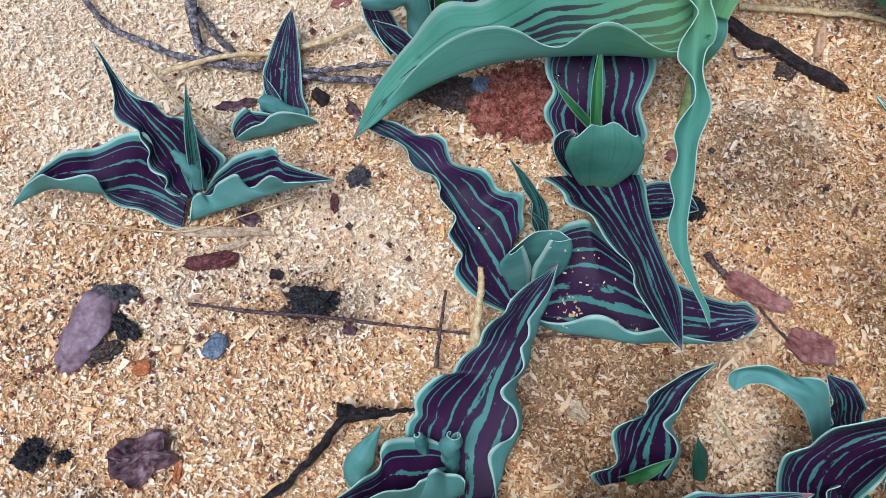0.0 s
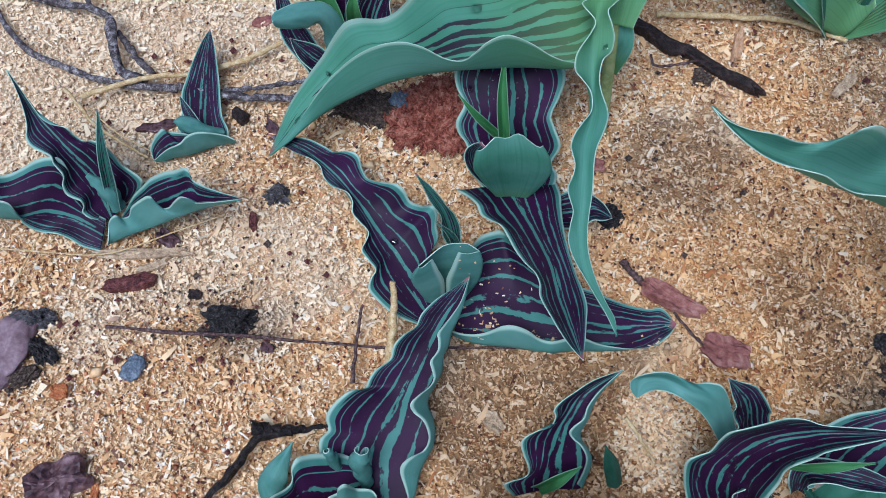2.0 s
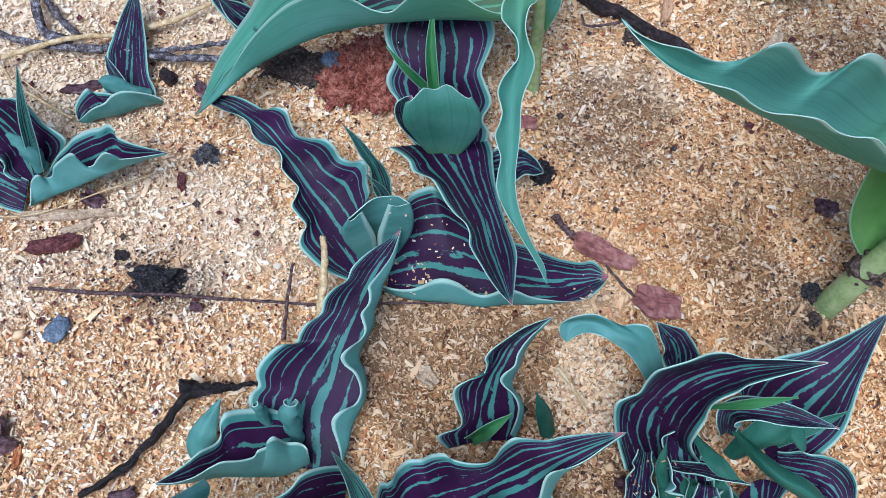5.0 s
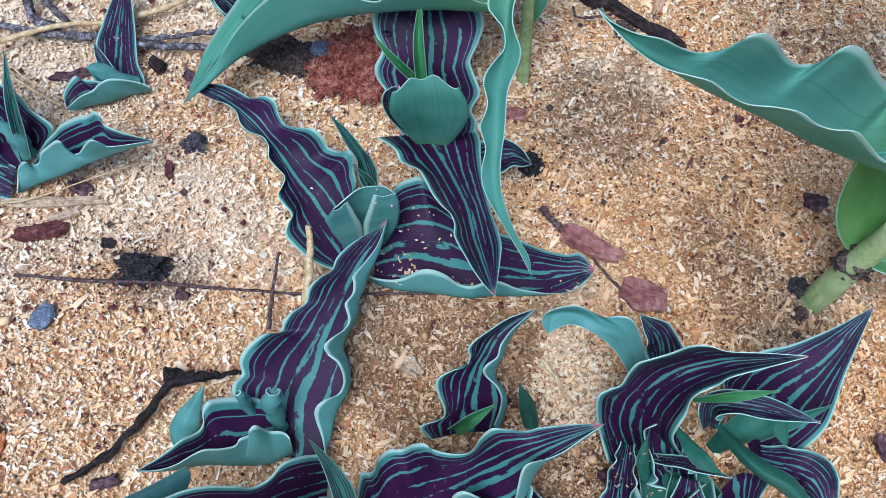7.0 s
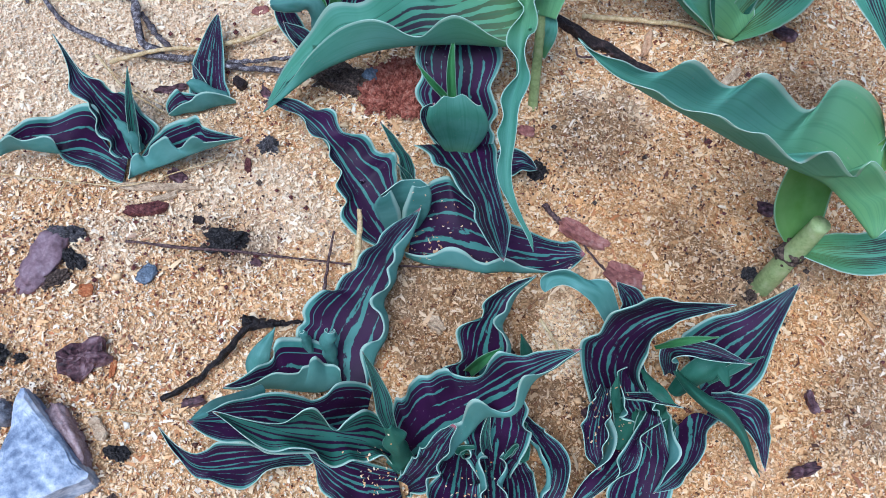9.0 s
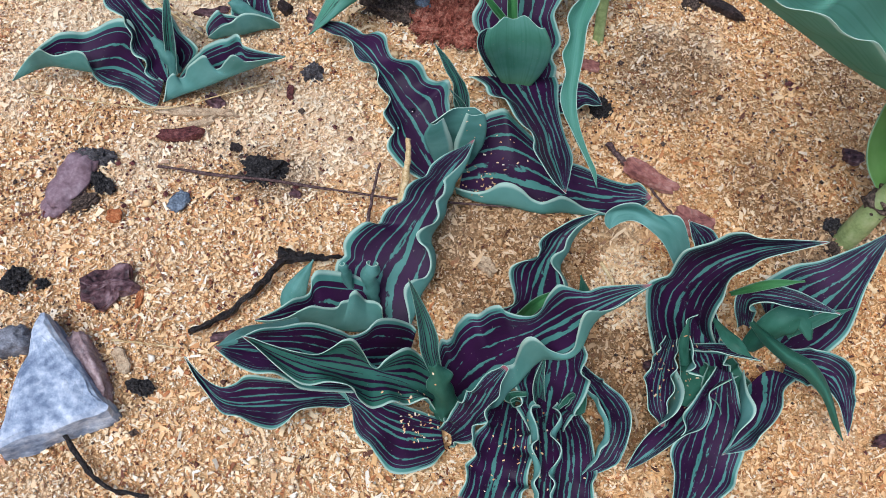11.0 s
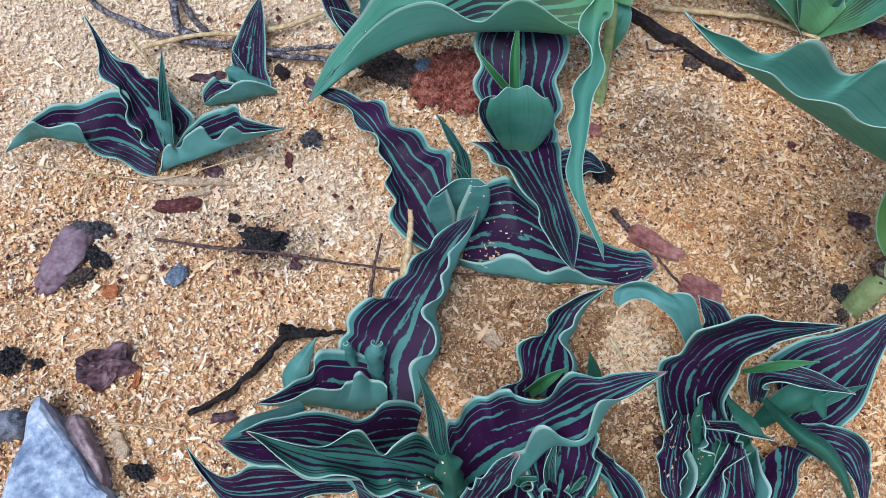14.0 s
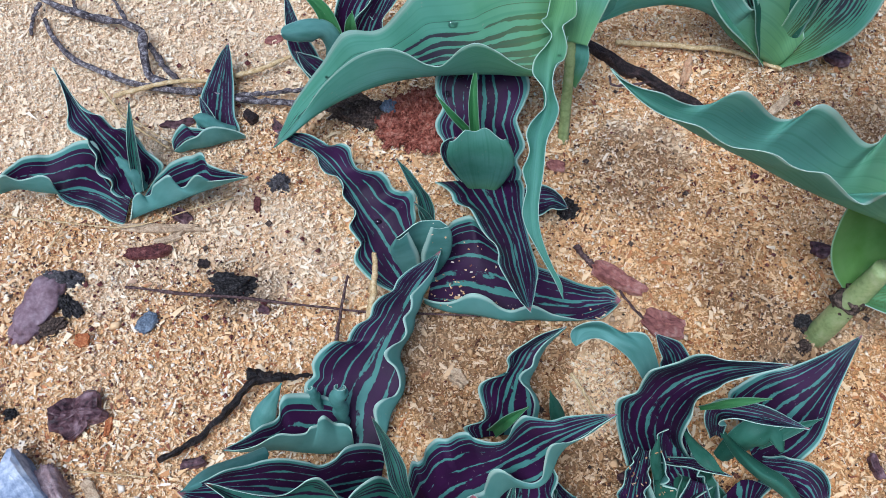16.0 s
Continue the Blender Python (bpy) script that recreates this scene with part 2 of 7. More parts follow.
BLUESTONE = rough_material("blue_stone", (0.06, 0.07, 0.09), (0.14, 0.17, 0.21), (0.26, 0.30, 0.35), 90, 0.7, 0.5)
GREYSTONE = rough_material("grey_stone", (0.10, 0.10, 0.11), (0.20, 0.20, 0.22), (0.34, 0.34, 0.37), 90, 0.8, 0.6)
PINKSTONE = rough_material("pink_stone", (0.22, 0.14, 0.14), (0.38, 0.26, 0.25), (0.52, 0.40, 0.38), 70, 0.7, 0.5)
SLATE = rough_material("slate", (0.16, 0.20, 0.28), (0.36, 0.41, 0.50), (0.70, 0.72, 0.76), 22, 0.7, 0.6)
CLOD = rough_material("brick_clod", (0.10, 0.022, 0.014), (0.33, 0.095, 0.058), (0.52, 0.25, 0.17), 100, 0.9, 1.0)
STEM = rough_material("stem_skin", (0.22, 0.27, 0.10), (0.32, 0.39, 0.15), (0.42, 0.46, 0.22), 30, 0.5, 0.25)


def water_material():
    n = Nodes("water")
    return n.done((1.0, 1.0, 1.0), 0.02, Transmission_Weight=1.0, IOR=1.33)


WATER = water_material()

# ---- ground ----
def height(x, y):
    """The bed's gentle swells and its small lumps."""
    return 0.006 * noise.noise((x * 5, y * 5, 3)) + 0.003 * noise.noise((x * 22, y * 22, 7)) - 0.002


def grid_mesh(name, x0, x1, y0, y1, step, fn):
    nx, ny = int((x1 - x0) / step) + 1, int((y1 - y0) / step) + 1
    verts = [(x0 + i * step, y0 + j * step, fn(x0 + i * step, y0 + j * step)) for j in range(ny) for i in range(nx)]
    faces = [(j * nx + i, j * nx + i + 1, (j + 1) * nx + i + 1, (j + 1) * nx + i) for j in range(ny - 1) for i in range(nx - 1)]
    me = bpy.data.meshes.new(name)
    me.from_pydata(verts, [], faces)
    me.polygons.foreach_set("use_smooth", [True] * len(faces))
    return me


def bed(x, y):
    d = max(abs(x) - 0.7, abs(y - 0.1) - 0.7, 0)
    return height(x, y) - 0.0012 + 0.001 * noise.noise((x * 90, y * 90, 1)) * (d == 0)


# one sheet: fine in the middle, its rim stretched far out
me = grid_mesh("ground", -0.75, 0.75, -0.65, 0.85, 0.0075, bed)
for vert in me.vertices:
    x, y = vert.co.x, vert.co.y - 0.1
    r = max(abs(x), abs(y))
    if r > 0.735:
        vert.co.x, vert.co.y, vert.co.z = x / r * 60, y / r * 60 + 0.1, -0.01
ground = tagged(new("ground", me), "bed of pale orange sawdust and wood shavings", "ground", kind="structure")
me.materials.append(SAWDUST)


SWELL = np.array([[height(-0.54 + 0.01 * i, -0.32 + 0.01 * j) for i in range(116)] for j in range(96)])


def scatter_chips(count, size, deep, seed):
    """Loose shavings: bent flakes, each of its own length, width, bend and tilt."""
    rng = np.random.default_rng(seed)
    x, y = rng.uniform(-0.37, 0.43, count), rng.uniform(-0.24, 0.42, count)
    i, j = (x + 0.54) / 0.01, (y + 0.32) / 0.01
    i0, j0 = i.astype(int), j.astype(int)
    fi, fj = i - i0, j - j0
    z = (SWELL[j0, i0] * (1 - fi) + SWELL[j0, i0 + 1] * fi) * (1 - fj) + (SWELL[j0 + 1, i0] * (1 - fi) + SWELL[j0 + 1, i0 + 1] * fi) * fj
    z += rng.uniform(-0.0006, deep, count)
    ln = size * rng.lognormal(0.0, 0.5, count)
    wd = np.minimum(ln * rng.uniform(0.10, 0.5, count), 0.0026)
    bend, j = rng.normal(0, 0.14, count) * ln, rng.uniform(-0.55, 0.55, (6, count)) * wd
    zero = np.zeros(count)
    local = np.stack([np.stack(c, 1) for c in (
        (-ln / 2, -wd / 2 + j[0], zero), (j[1], -wd / 2, bend), (ln / 2, -wd / 4 + j[2], zero),
        (ln / 2 + j[3], wd / 3, zero), (j[4], wd / 2, bend), (-ln / 2 + j[5], wd / 2, zero))], 1)
    yaw, pitch, roll = rng.uniform(0, 6.283, count), rng.normal(0, 0.26, count), rng.normal(0, 0.35, count)
    a, b, c = local[:, :, 0], local[:, :, 1], local[:, :, 2]
    cr, sr, cp, sp, cy, sy = [f(q)[:, None] for q in (roll, pitch, yaw) for f in (np.cos, np.sin)]
    b, c = b * cr - c * sr, b * sr + c * cr
    a, c = a * cp + c * sp, c * cp - a * sp
    a, b = a * cy - b * sy, a * sy + b * cy
    verts = np.stack([a + x[:, None], b + y[:, None], c + z[:, None]], 2).reshape(-1, 3)
    k = (np.arange(count) * 6)[:, None]
    faces = np.concatenate([k + [[0, 1, 4, 5]], k + [[1, 2, 3, 4]]], 0)
    me = bpy.data.meshes.new("wood_shavings")
    me.vertices.add(len(verts)), me.loops.add(faces.size), me.polygons.add(len(faces))
    me.vertices.foreach_set("co", verts.ravel())
    me.loops.foreach_set("vertex_index", faces.ravel().astype(np.int32))
    me.polygons.foreach_set("loop_start", (np.arange(len(faces)) * 4).astype(np.int32))
    me.update(calc_edges=True)
    me.materials.append(CHIPS)
    return me


def scatter_granules(count, seed):
    """Sawdust grains: small uneven lumps with six corners each."""
    rng = np.random.default_rng(seed)
    x, y = rng.uniform(-0.37, 0.43, count), rng.uniform(-0.24, 0.42, count)
    i, j = ((x + 0.54) / 0.01).astype(int), ((y + 0.32) / 0.01).astype(int)
    size = 0.00062 * rng.lognormal(0.0, 0.42, count)
    z = SWELL[j, i] + rng.uniform(0.0, 0.0022, count)
    ends = np.array([(1, 0, 0), (-1, 0, 0), (0, 1, 0), (0, -1, 0), (0, 0, 0.75), (0, 0, -0.75)])
    local = ends[None] * size[:, None, None] * rng.uniform(0.55, 1.6, (count, 6, 1)) + rng.normal(0, 0.22, (count, 6, 3)) * size[:, None, None]
    yaw = rng.uniform(0, 6.283, count)[:, None]
    a, b = local[:, :, 0] * np.cos(yaw) - local[:, :, 1] * np.sin(yaw), local[:, :, 0] * np.sin(yaw) + local[:, :, 1] * np.cos(yaw)
    verts = np.stack([a + x[:, None], b + y[:, None], local[:, :, 2] + z[:, None]], 2).reshape(-1, 3)
    tri = np.array([(0, 2, 4), (2, 1, 4), (1, 3, 4), (3, 0, 4), (2, 0, 5), (1, 2, 5), (3, 1, 5), (0, 3, 5)])
    faces = (np.arange(count) * 6)[:, None, None] + tri[None]
    me = bpy.data.meshes.new("sawdust_granules")
    me.vertices.add(len(verts)), me.loops.add(faces.size), me.polygons.add(faces.size // 3)
    me.vertices.foreach_set("co", verts.ravel())
    me.loops.foreach_set("vertex_index", faces.ravel().astype(np.int32))
    me.polygons.foreach_set("loop_start", (np.arange(faces.size // 3) * 3).astype(np.int32))
    me.polygons.foreach_set("use_smooth", np.ones(faces.size // 3, dtype=bool))
    me.update(calc_edges=True)
    me.materials.append(CHIPS)
    return me


tagged(new("sawdust_granules", scatter_granules(120000, 9)), "small orange sawdust granules heaped between the shavings", "sawdust", kind="stuff")
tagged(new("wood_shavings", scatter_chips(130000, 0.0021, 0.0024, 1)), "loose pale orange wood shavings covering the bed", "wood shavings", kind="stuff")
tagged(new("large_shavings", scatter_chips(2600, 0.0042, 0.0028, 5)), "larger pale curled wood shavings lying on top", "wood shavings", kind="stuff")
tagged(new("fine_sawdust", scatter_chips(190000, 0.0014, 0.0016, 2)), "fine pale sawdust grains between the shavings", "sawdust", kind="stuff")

# ---- leaves ----
def spline(points, n):
    """Smooth curve through the points, at n + 1 even steps of length."""
    p = [Vector(q) for q in points]
    p = [2 * p[0] - p[1]] + p + [2 * p[-1] - p[-2]]
    dense = []
    for i in range(1, len(p) - 2):
        for k in range(24):
            t = k / 24
            a, b, c, d = p[i - 1:i + 3]
            dense.append(0.5 * (2 * b + (c - a) * t + (2 * a - 5 * b + 4 * c - d) * t * t + (3 * b - a - 3 * c + d) * t ** 3))
    dense.append(p[-2])
    at = [0.0]
    for a, b in zip(dense, dense[1:]):
        at.append(at[-1] + max((b - a).length, 1e-7))
    knots = [at[24 * i] / at[-1] for i in range(len(points))]
    out, j = [], 0
    for k in range(n + 1):
        s = at[-1] * k / n
        while j < len(at) - 2 and at[j + 1] < s:
            j += 1
        out.append(dense[j].lerp(dense[j + 1], (s - at[j]) / (at[j + 1] - at[j])))
    return out, knots


RIM = rough_material("leaf_margin", (0.40, 0.56, 0.42), (0.52, 0.68, 0.54), (0.60, 0.74, 0.60), 80, 0.5, 0.1)
VIEW = Vector((0, -0.42, 0.91))


def leaf_mesh(rib, half, roll, fold, curl, ruffle, skins, seed):
    """A blade with thickness: rib from base to tip, half widths at the rib's points; fold is the bend at the rib and
    curl the bend that grows towards each margin (left, right), ruffle the waves of the margin and their depth."""
    rng = random.Random(seed)
    n = 72
    if "striped" in skins[0].name:
        ruffle = (ruffle[0] * (1.0 if max(fold) > 50 else 1.3), ruffle[1] * (0.9 if max(fold) > 50 else 1.25))
    ruffle = (ruffle[0] * 1.05, ruffle[1] * 1.5)
    m = 11
    pts, knots = spline(rib, n)
    wide, _ = spline([(k, w, 0) for k, w in zip(knots, half)], 120)
    tangents = [(pts[min(i + 1, n)] - pts[max(i - 1, 0)]).normalized() for i in range(n + 1)]
    normals = [(VIEW - t * VIEW.dot(t)) for t in tangents]
    normals = [sum((normals[j] for j in range(max(0, i - 4), min(n, i + 4) + 1)), Vector()).normalized() for i in range(n + 1)]
    shift = [rng.uniform(0, 6.28), rng.uniform(0, 6.28)]
    warp = rng.uniform(0, 50)
    plain = "plain" in skins[0].name
    up, out, turn, lead = (1.2, 1.0, 0, 1.57) if plain else (1.5, 0.8, 1, 1.2)
    rows = []
    for i in range(n + 1):
        v = i / n
        w = max(0.0004, min(wide, key=lambda q: abs(q.x - v)).y)
        t = tangents[i]
        nn = Matrix.Rotation(radians(roll[0] + (roll[1] - roll[0]) * v), 3, t) @ (normals[i] - t * normals[i].dot(t)).normalized()
        s = t.cross(nn)
        row = [None] * (2 * m + 1)
        row[m] = pts[i].copy()
        for side in (0, 1):
            sign, q = (-1, 1)[side], pts[i].copy()
            phase = shift[side] + 6.283 * ruffle[0] * (v + 0.16 * noise.noise((v * 3.3 + warp, side * 9, 0)))
            swell = 0.8 + 0.7 * noise.noise((v * 5 + warp, side * 5 + 3, 1))
            for k in range(1, m + 1):
                f = k / m
                swing = turn * (80 if curl[side] < 80 else 55) * ruffle[1] * swell * math.sin(phase) * min(1, 5 * v) * min(1, 4 * (1 - v) + 0.1)
                a = radians(min(fold[side] + (curl[side] + swing) * f ** 1.6, 172))
                q = q + (s * sign * math.cos(a) + nn * math.sin(a)) * (w / m)
                rise = ruffle[1] * swell * w * f ** 1.7 * min(1, 6 * v) * min(1, 4 * (1 - v) + 0.15)
                lift = nn * math.cos(a) - s * sign * math.sin(a)
                row[m + sign * k] = q + lift * (rise * up * math.sin(phase + 0.5)) + s * sign * (rise * out * math.sin(phase + lead))
        rows.append(row)
    return skinned(np.array([[tuple(p) for p in row] for row in rows]), np.linspace(0, 1, 2 * m + 1), skins)


def eased(curve, reach):
    """The curve with its waves ironed out; its two ends stay."""
    n = len(curve)
    t = np.linspace(0, 1, n)
    line = curve[0] + (curve[-1] - curve[0]) * t[:, None]
    k = np.exp(-0.5 * ((t[:, None] - t[None]) / reach) ** 2)
    return line + (k @ (curve - line)) / k.sum(1)[:, None] * np.minimum(1, np.minimum(t, 1 - t) * 12)[:, None]


def lofted_leaf(guides, rib, skins):
    n, m = 110, 13
    lines = [np.array([tuple(p) for p in spline(g, n)[0]]) for g in guides]
    mean = [eased(lines[0], 0.07)] + lines[1:-1] + [eased(lines[-1], 0.07)]
    waves = lines[0] - mean[0], lines[-1] - mean[-1]
    gaps = [np.linalg.norm(b - a, axis=1).mean() for a, b in zip(mean, mean[1:])]
    at = np.concatenate([[0], np.cumsum(gaps)]) / sum(gaps)
    mid = at[rib]
    u = np.concatenate([np.linspace(0, mid, m + 1), np.linspace(mid, 1, m + 1)[1:]])
    g = np.array(mean)
    slope = np.zeros_like(g)
    chord = [(g[k + 1] - g[k]) / (at[k + 1] - at[k]) for k in range(len(g) - 1)]
    for k in range(1, len(g) - 1):
        w = (at[k] - at[k - 1]) / (at[k + 1] - at[k - 1])
        slope[k] = chord[k - 1] * (1 - w) + chord[k] * w
    slope[0], slope[-1] = 1.5 * chord[0] - 0.5 * slope[1], 1.5 * chord[-1] - 0.5 * slope[-2]
    rows = np.zeros((n + 1, len(u), 3))
    for j, q in enumerate(u):
        k = min(max(int(np.searchsorted(at, q)) - 1, 0), len(at) - 2)
        h = at[k + 1] - at[k]
        s = (q - at[k]) / h
        rows[:, j] = (2 * s ** 3 - 3 * s ** 2 + 1) * g[k] + (s ** 3 - 2 * s ** 2 + s) * h * slope[k] + (3 * s ** 2 - 2 * s ** 3) * g[k + 1] + (s ** 3 - s ** 2) * h * slope[k + 1]
        rows[:, j] += waves[0] * max(0, 1 - q / mid) ** 1.8 + waves[1] * max(0, (q - mid) / (1 - mid)) ** 1.8
    if len(g) == 5:
        for j, q in enumerate(u):  # the scalloped lip of a rolled bud
            k = (1 - 0.035 * math.sin(q * 15) ** 2 - 0.05 * abs(noise.noise((q * 6, mid * 7, 0)))) * np.linspace(0, 1, n + 1) * n
            i = np.minimum(k.astype(int), n - 1)
            rows[:, j] = rows[i, j] + (rows[i + 1, j] - rows[i, j]) * (k - i)[:, None]
    return skinned(rows, np.concatenate([np.linspace(0, 0.5, m + 1), np.linspace(0.5, 1, m + 1)[1:]]), skins)


def skinned(co, across_uv, skins):
    """A leaf's upper and lower skin and its rim, over a sheet of rows from base to tip."""
    n, cols = co.shape[0] - 1, co.shape[1]
    dv, du = np.gradient(co, axis=0), np.gradient(co, axis=1)
    nor = np.cross(du, dv)
    nor /= np.linalg.norm(nor, axis=2, keepdims=True) + 1e-12
    across = np.abs(2 * across_uv - 1)
    along = np.linspace(0, 1, n + 1)[:, None]
    thick = (0.0011 * (1 - 0.55 * across ** 2)[None, :] * (1 - 0.5 * along))[:, :, None]
    low = co - nor * thick
    verts = [tuple(p) for p in co.reshape(-1, 3)] + [tuple(p) for p in low.reshape(-1, 3)]
    total, faces, mats = (n + 1) * cols, [], []
    for i in range(n):
        for j in range(cols - 1):
            a, b, c, d = i * cols + j, i * cols + j + 1, (i + 1) * cols + j + 1, (i + 1) * cols + j
            faces += [(a, b, c, d), (total + d, total + c, total + b, total + a)]
            mats += [0, 1]
    ring = [j for j in range(cols)] + [i * cols + cols - 1 for i in range(1, n + 1)] + [n * cols + j for j in range(cols - 2, -1, -1)] + [i * cols for i in range(n - 1, 0, -1)]
    for a, b in zip(ring, ring[1:] + ring[:1]):
        faces.append((b, a, total + a, total + b))
        mats.append(2)
    me = bpy.data.meshes.new("leaf")
    me.from_pydata(verts, [], faces)
    for s in (*skins, skins[1] if skins[1] in (GREEN, SHADED, PALEGREEN) else RIM):
        me.materials.append(s)
    me.polygons.foreach_set("material_index", mats)
    me.polygons.foreach_set("use_smooth", [True] * len(faces))
    uvs = me.uv_layers.new(name="UVMap").data
    for poly in me.polygons:
        for li in poly.loop_indices:
            vi = me.loops[li].vertex_index % total
            uvs[li].uv = (across_uv[vi % cols], (vi // cols) / n)
    return me


SKINS = {"s": (STRIPED, UNDER), "u": (UNDER, UNDER), "g": (GREEN, GREEN), "t": (TALL, PLAIN), "v": (PLAIN, PLAIN), "y": (PALEGREEN, PALEGREEN), "d": (DASHED, UNDER), "k": (SHADED, SHADED), "e": (DASHED, SHADED)}


def tube(bm, path, radii, sides, jag, seed):
    """A knobbly round bar along the path."""
    rings = []
    for i, p in enumerate(path):
        t = (path[min(i + 1, len(path) - 1)] - path[max(i - 1, 0)]).normalized()
        s = t.cross(Vector((0.13, 0.2, 1))).normalized()
        u = s.cross(t)
        ring = []
        for k in range(sides):
            a = 6.2832 * k / sides
            r = radii[i] * (1 + jag * noise.noise((math.cos(a) * 1.3 + seed, math.sin(a) * 1.3, i * 0.16)))
            ring.append(bm.verts.new(p + (s * math.cos(a) + u * math.sin(a)) * r))
        rings.append(ring)
    for a, b in zip(rings, rings[1:]):
        for k in range(sides):
            bm.faces.new((a[k], a[(k + 1) % sides], b[(k + 1) % sides], b[k]))
    bm.faces.new(rings[0][::-1])
    bm.faces.new(rings[-1])


def finish_part(name, bm, material, parent):
    for f in bm.faces:
        f.smooth = True
    me = bpy.data.meshes.new(name)
    bm.to_mesh(me)
    bm.free()
    me.materials.append(material)
    ob = new(name, me)
    ob.parent = parent
    return ob


def plant(name, label, group, foot):
    """One plant: an empty at its foot, for the leaves, shoots and stems to come."""
    root = tagged(new(name), label, "tulip", group)
    root.location = foot
    return root


def blade(root, name, skin, rib, half, roll, fold, curl, ruffle, seed):
    ob = new(name, leaf_mesh([Vector(q) - root.location for q in rib], half, roll, fold, curl, ruffle, SKINS[skin], seed))
    ob.parent = root
    return ob


def leaf(root, name, skin, rib, *guides):
    """A large leaf, lofted over its guide curves from the left margin over the midrib to the right one."""
    ob = new(name, lofted_leaf([[Vector(q) - root.location for q in g] for g in guides], rib, SKINS[skin]))
    ob.parent = root
    return ob


def stalk(root, name, material, points, r0, r1):
    path, _ = spline([Vector(q) - root.location for q in points], 24)
    bm = bmesh.new()
    tube(bm, path, [r0 + (r1 - r0) * i / 24 for i in range(25)], 14, 0.12 if name == "stem" else 0.7, r0 * 999)
    return finish_part(name, bm, material, root)


# ---- the plants ----
p1 = plant("tulip_plant", "young tulip with purple-striped wavy leaves beside straw bits in sawdust", "striped tulip plants", (-0.1739, 0.0621, 0))
leaf(p1, "leaf", "s", 1,
     [(-0.1756, 0.0722, 0.003), (-0.1815, 0.071, 0.0087), (-0.1851, 0.073, 0.0117), (-0.1826, 0.0741, 0.0171), (-0.183, 0.0752, 0.0218), (-0.1899, 0.0785, 0.022), (-0.1905, 0.081, 0.0277), (-0.1882, 0.0837, 0.0339), (-0.1918, 0.0882, 0.0383), (-0.1919, 0.0904, 0.0423), (-0.1966, 0.0933, 0.0424), (-0.2031, 0.0972, 0.0418), (-0.2054, 0.1014, 0.0436), (-0.2047, 0.1067, 0.046), (-0.2066, 0.1156, 0.0482), (-0.2135, 0.131, 0.0467), (-0.2213, 0.1448, 0.044)],
     [(-0.1723, 0.0741, 0.003), (-0.1756, 0.0846, 0.013), (-0.1815, 0.0934, 0.024), (-0.1904, 0.1019, 0.0346), (-0.2007, 0.1134, 0.0424), (-0.2111, 0.1285, 0.0454), (-0.2213, 0.1448, 0.044)],
     [(-0.1632, 0.0823, 0.006), (-0.1559, 0.0858, 0.0113), (-0.1532, 0.0881, 0.0173), (-0.1575, 0.091, 0.022), (-0.1623, 0.0939, 0.0247), (-0.1643, 0.096, 0.0298), (-0.1671, 0.098, 0.0367), (-0.1725, 0.0999, 0.0401), (-0.1788, 0.102, 0.0368), (-0.1821, 0.1032, 0.0411), (-0.1843, 0.1042, 0.0467), (-0.1928, 0.1084, 0.0437), (-0.1985, 0.1121, 0.0435), (-0.2026, 0.1174, 0.0467), (-0.2113, 0.1305, 0.0468), (-0.2213, 0.1448, 0.044)])
leaf(p1, "leaf", "s", 1,
     [(-0.1774, 0.0546, 0.002), (-0.1868, 0.0577, 0.002), (-0.193, 0.0608, 0.0067), (-0.1988, 0.0623, 0.0108), (-0.208, 0.0643, 0.0098), (-0.2133, 0.0661, 0.0152), (-0.214, 0.0675, 0.0228), (-0.2133, 0.0685, 0.031), (-0.2146, 0.0694, 0.0352), (-0.2191, 0.0702, 0.036), (-0.2261, 0.0703, 0.0331), (-0.2332, 0.0703, 0.031), (-0.2373, 0.0703, 0.0343), (-0.2393, 0.0699, 0.0376), (-0.2444, 0.0693, 0.0344), (-0.2549, 0.0702, 0.0221), (-0.263, 0.0645, 0.014)],
     [(-0.1761, 0.064, 0.003), (-0.19, 0.0709, 0.0093), (-0.2031, 0.0724, 0.0156), (-0.2142, 0.0688, 0.0187), (-0.2257, 0.0693, 0.02), (-0.2386, 0.0721, 0.0187), (-0.2493, 0.0704, 0.0169), (-0.264, 0.0653, 0.012)],
     [(-0.1747, 0.0716, 0.006), (-0.1861, 0.0783, 0.0105), (-0.1882, 0.0905, 0.0336), (-0.1933, 0.0924, 0.0388), (-0.2019, 0.0923, 0.037), (-0.211, 0.0904, 0.0324), (-0.2184, 0.0877, 0.0313), (-0.2245, 0.085, 0.035), (-0.2315, 0.0827, 0.0359), (-0.2377, 0.0799, 0.0331), (-0.2439, 0.0761, 0.0305), (-0.2528, 0.0739, 0.0224), (-0.263, 0.0645, 0.014)])
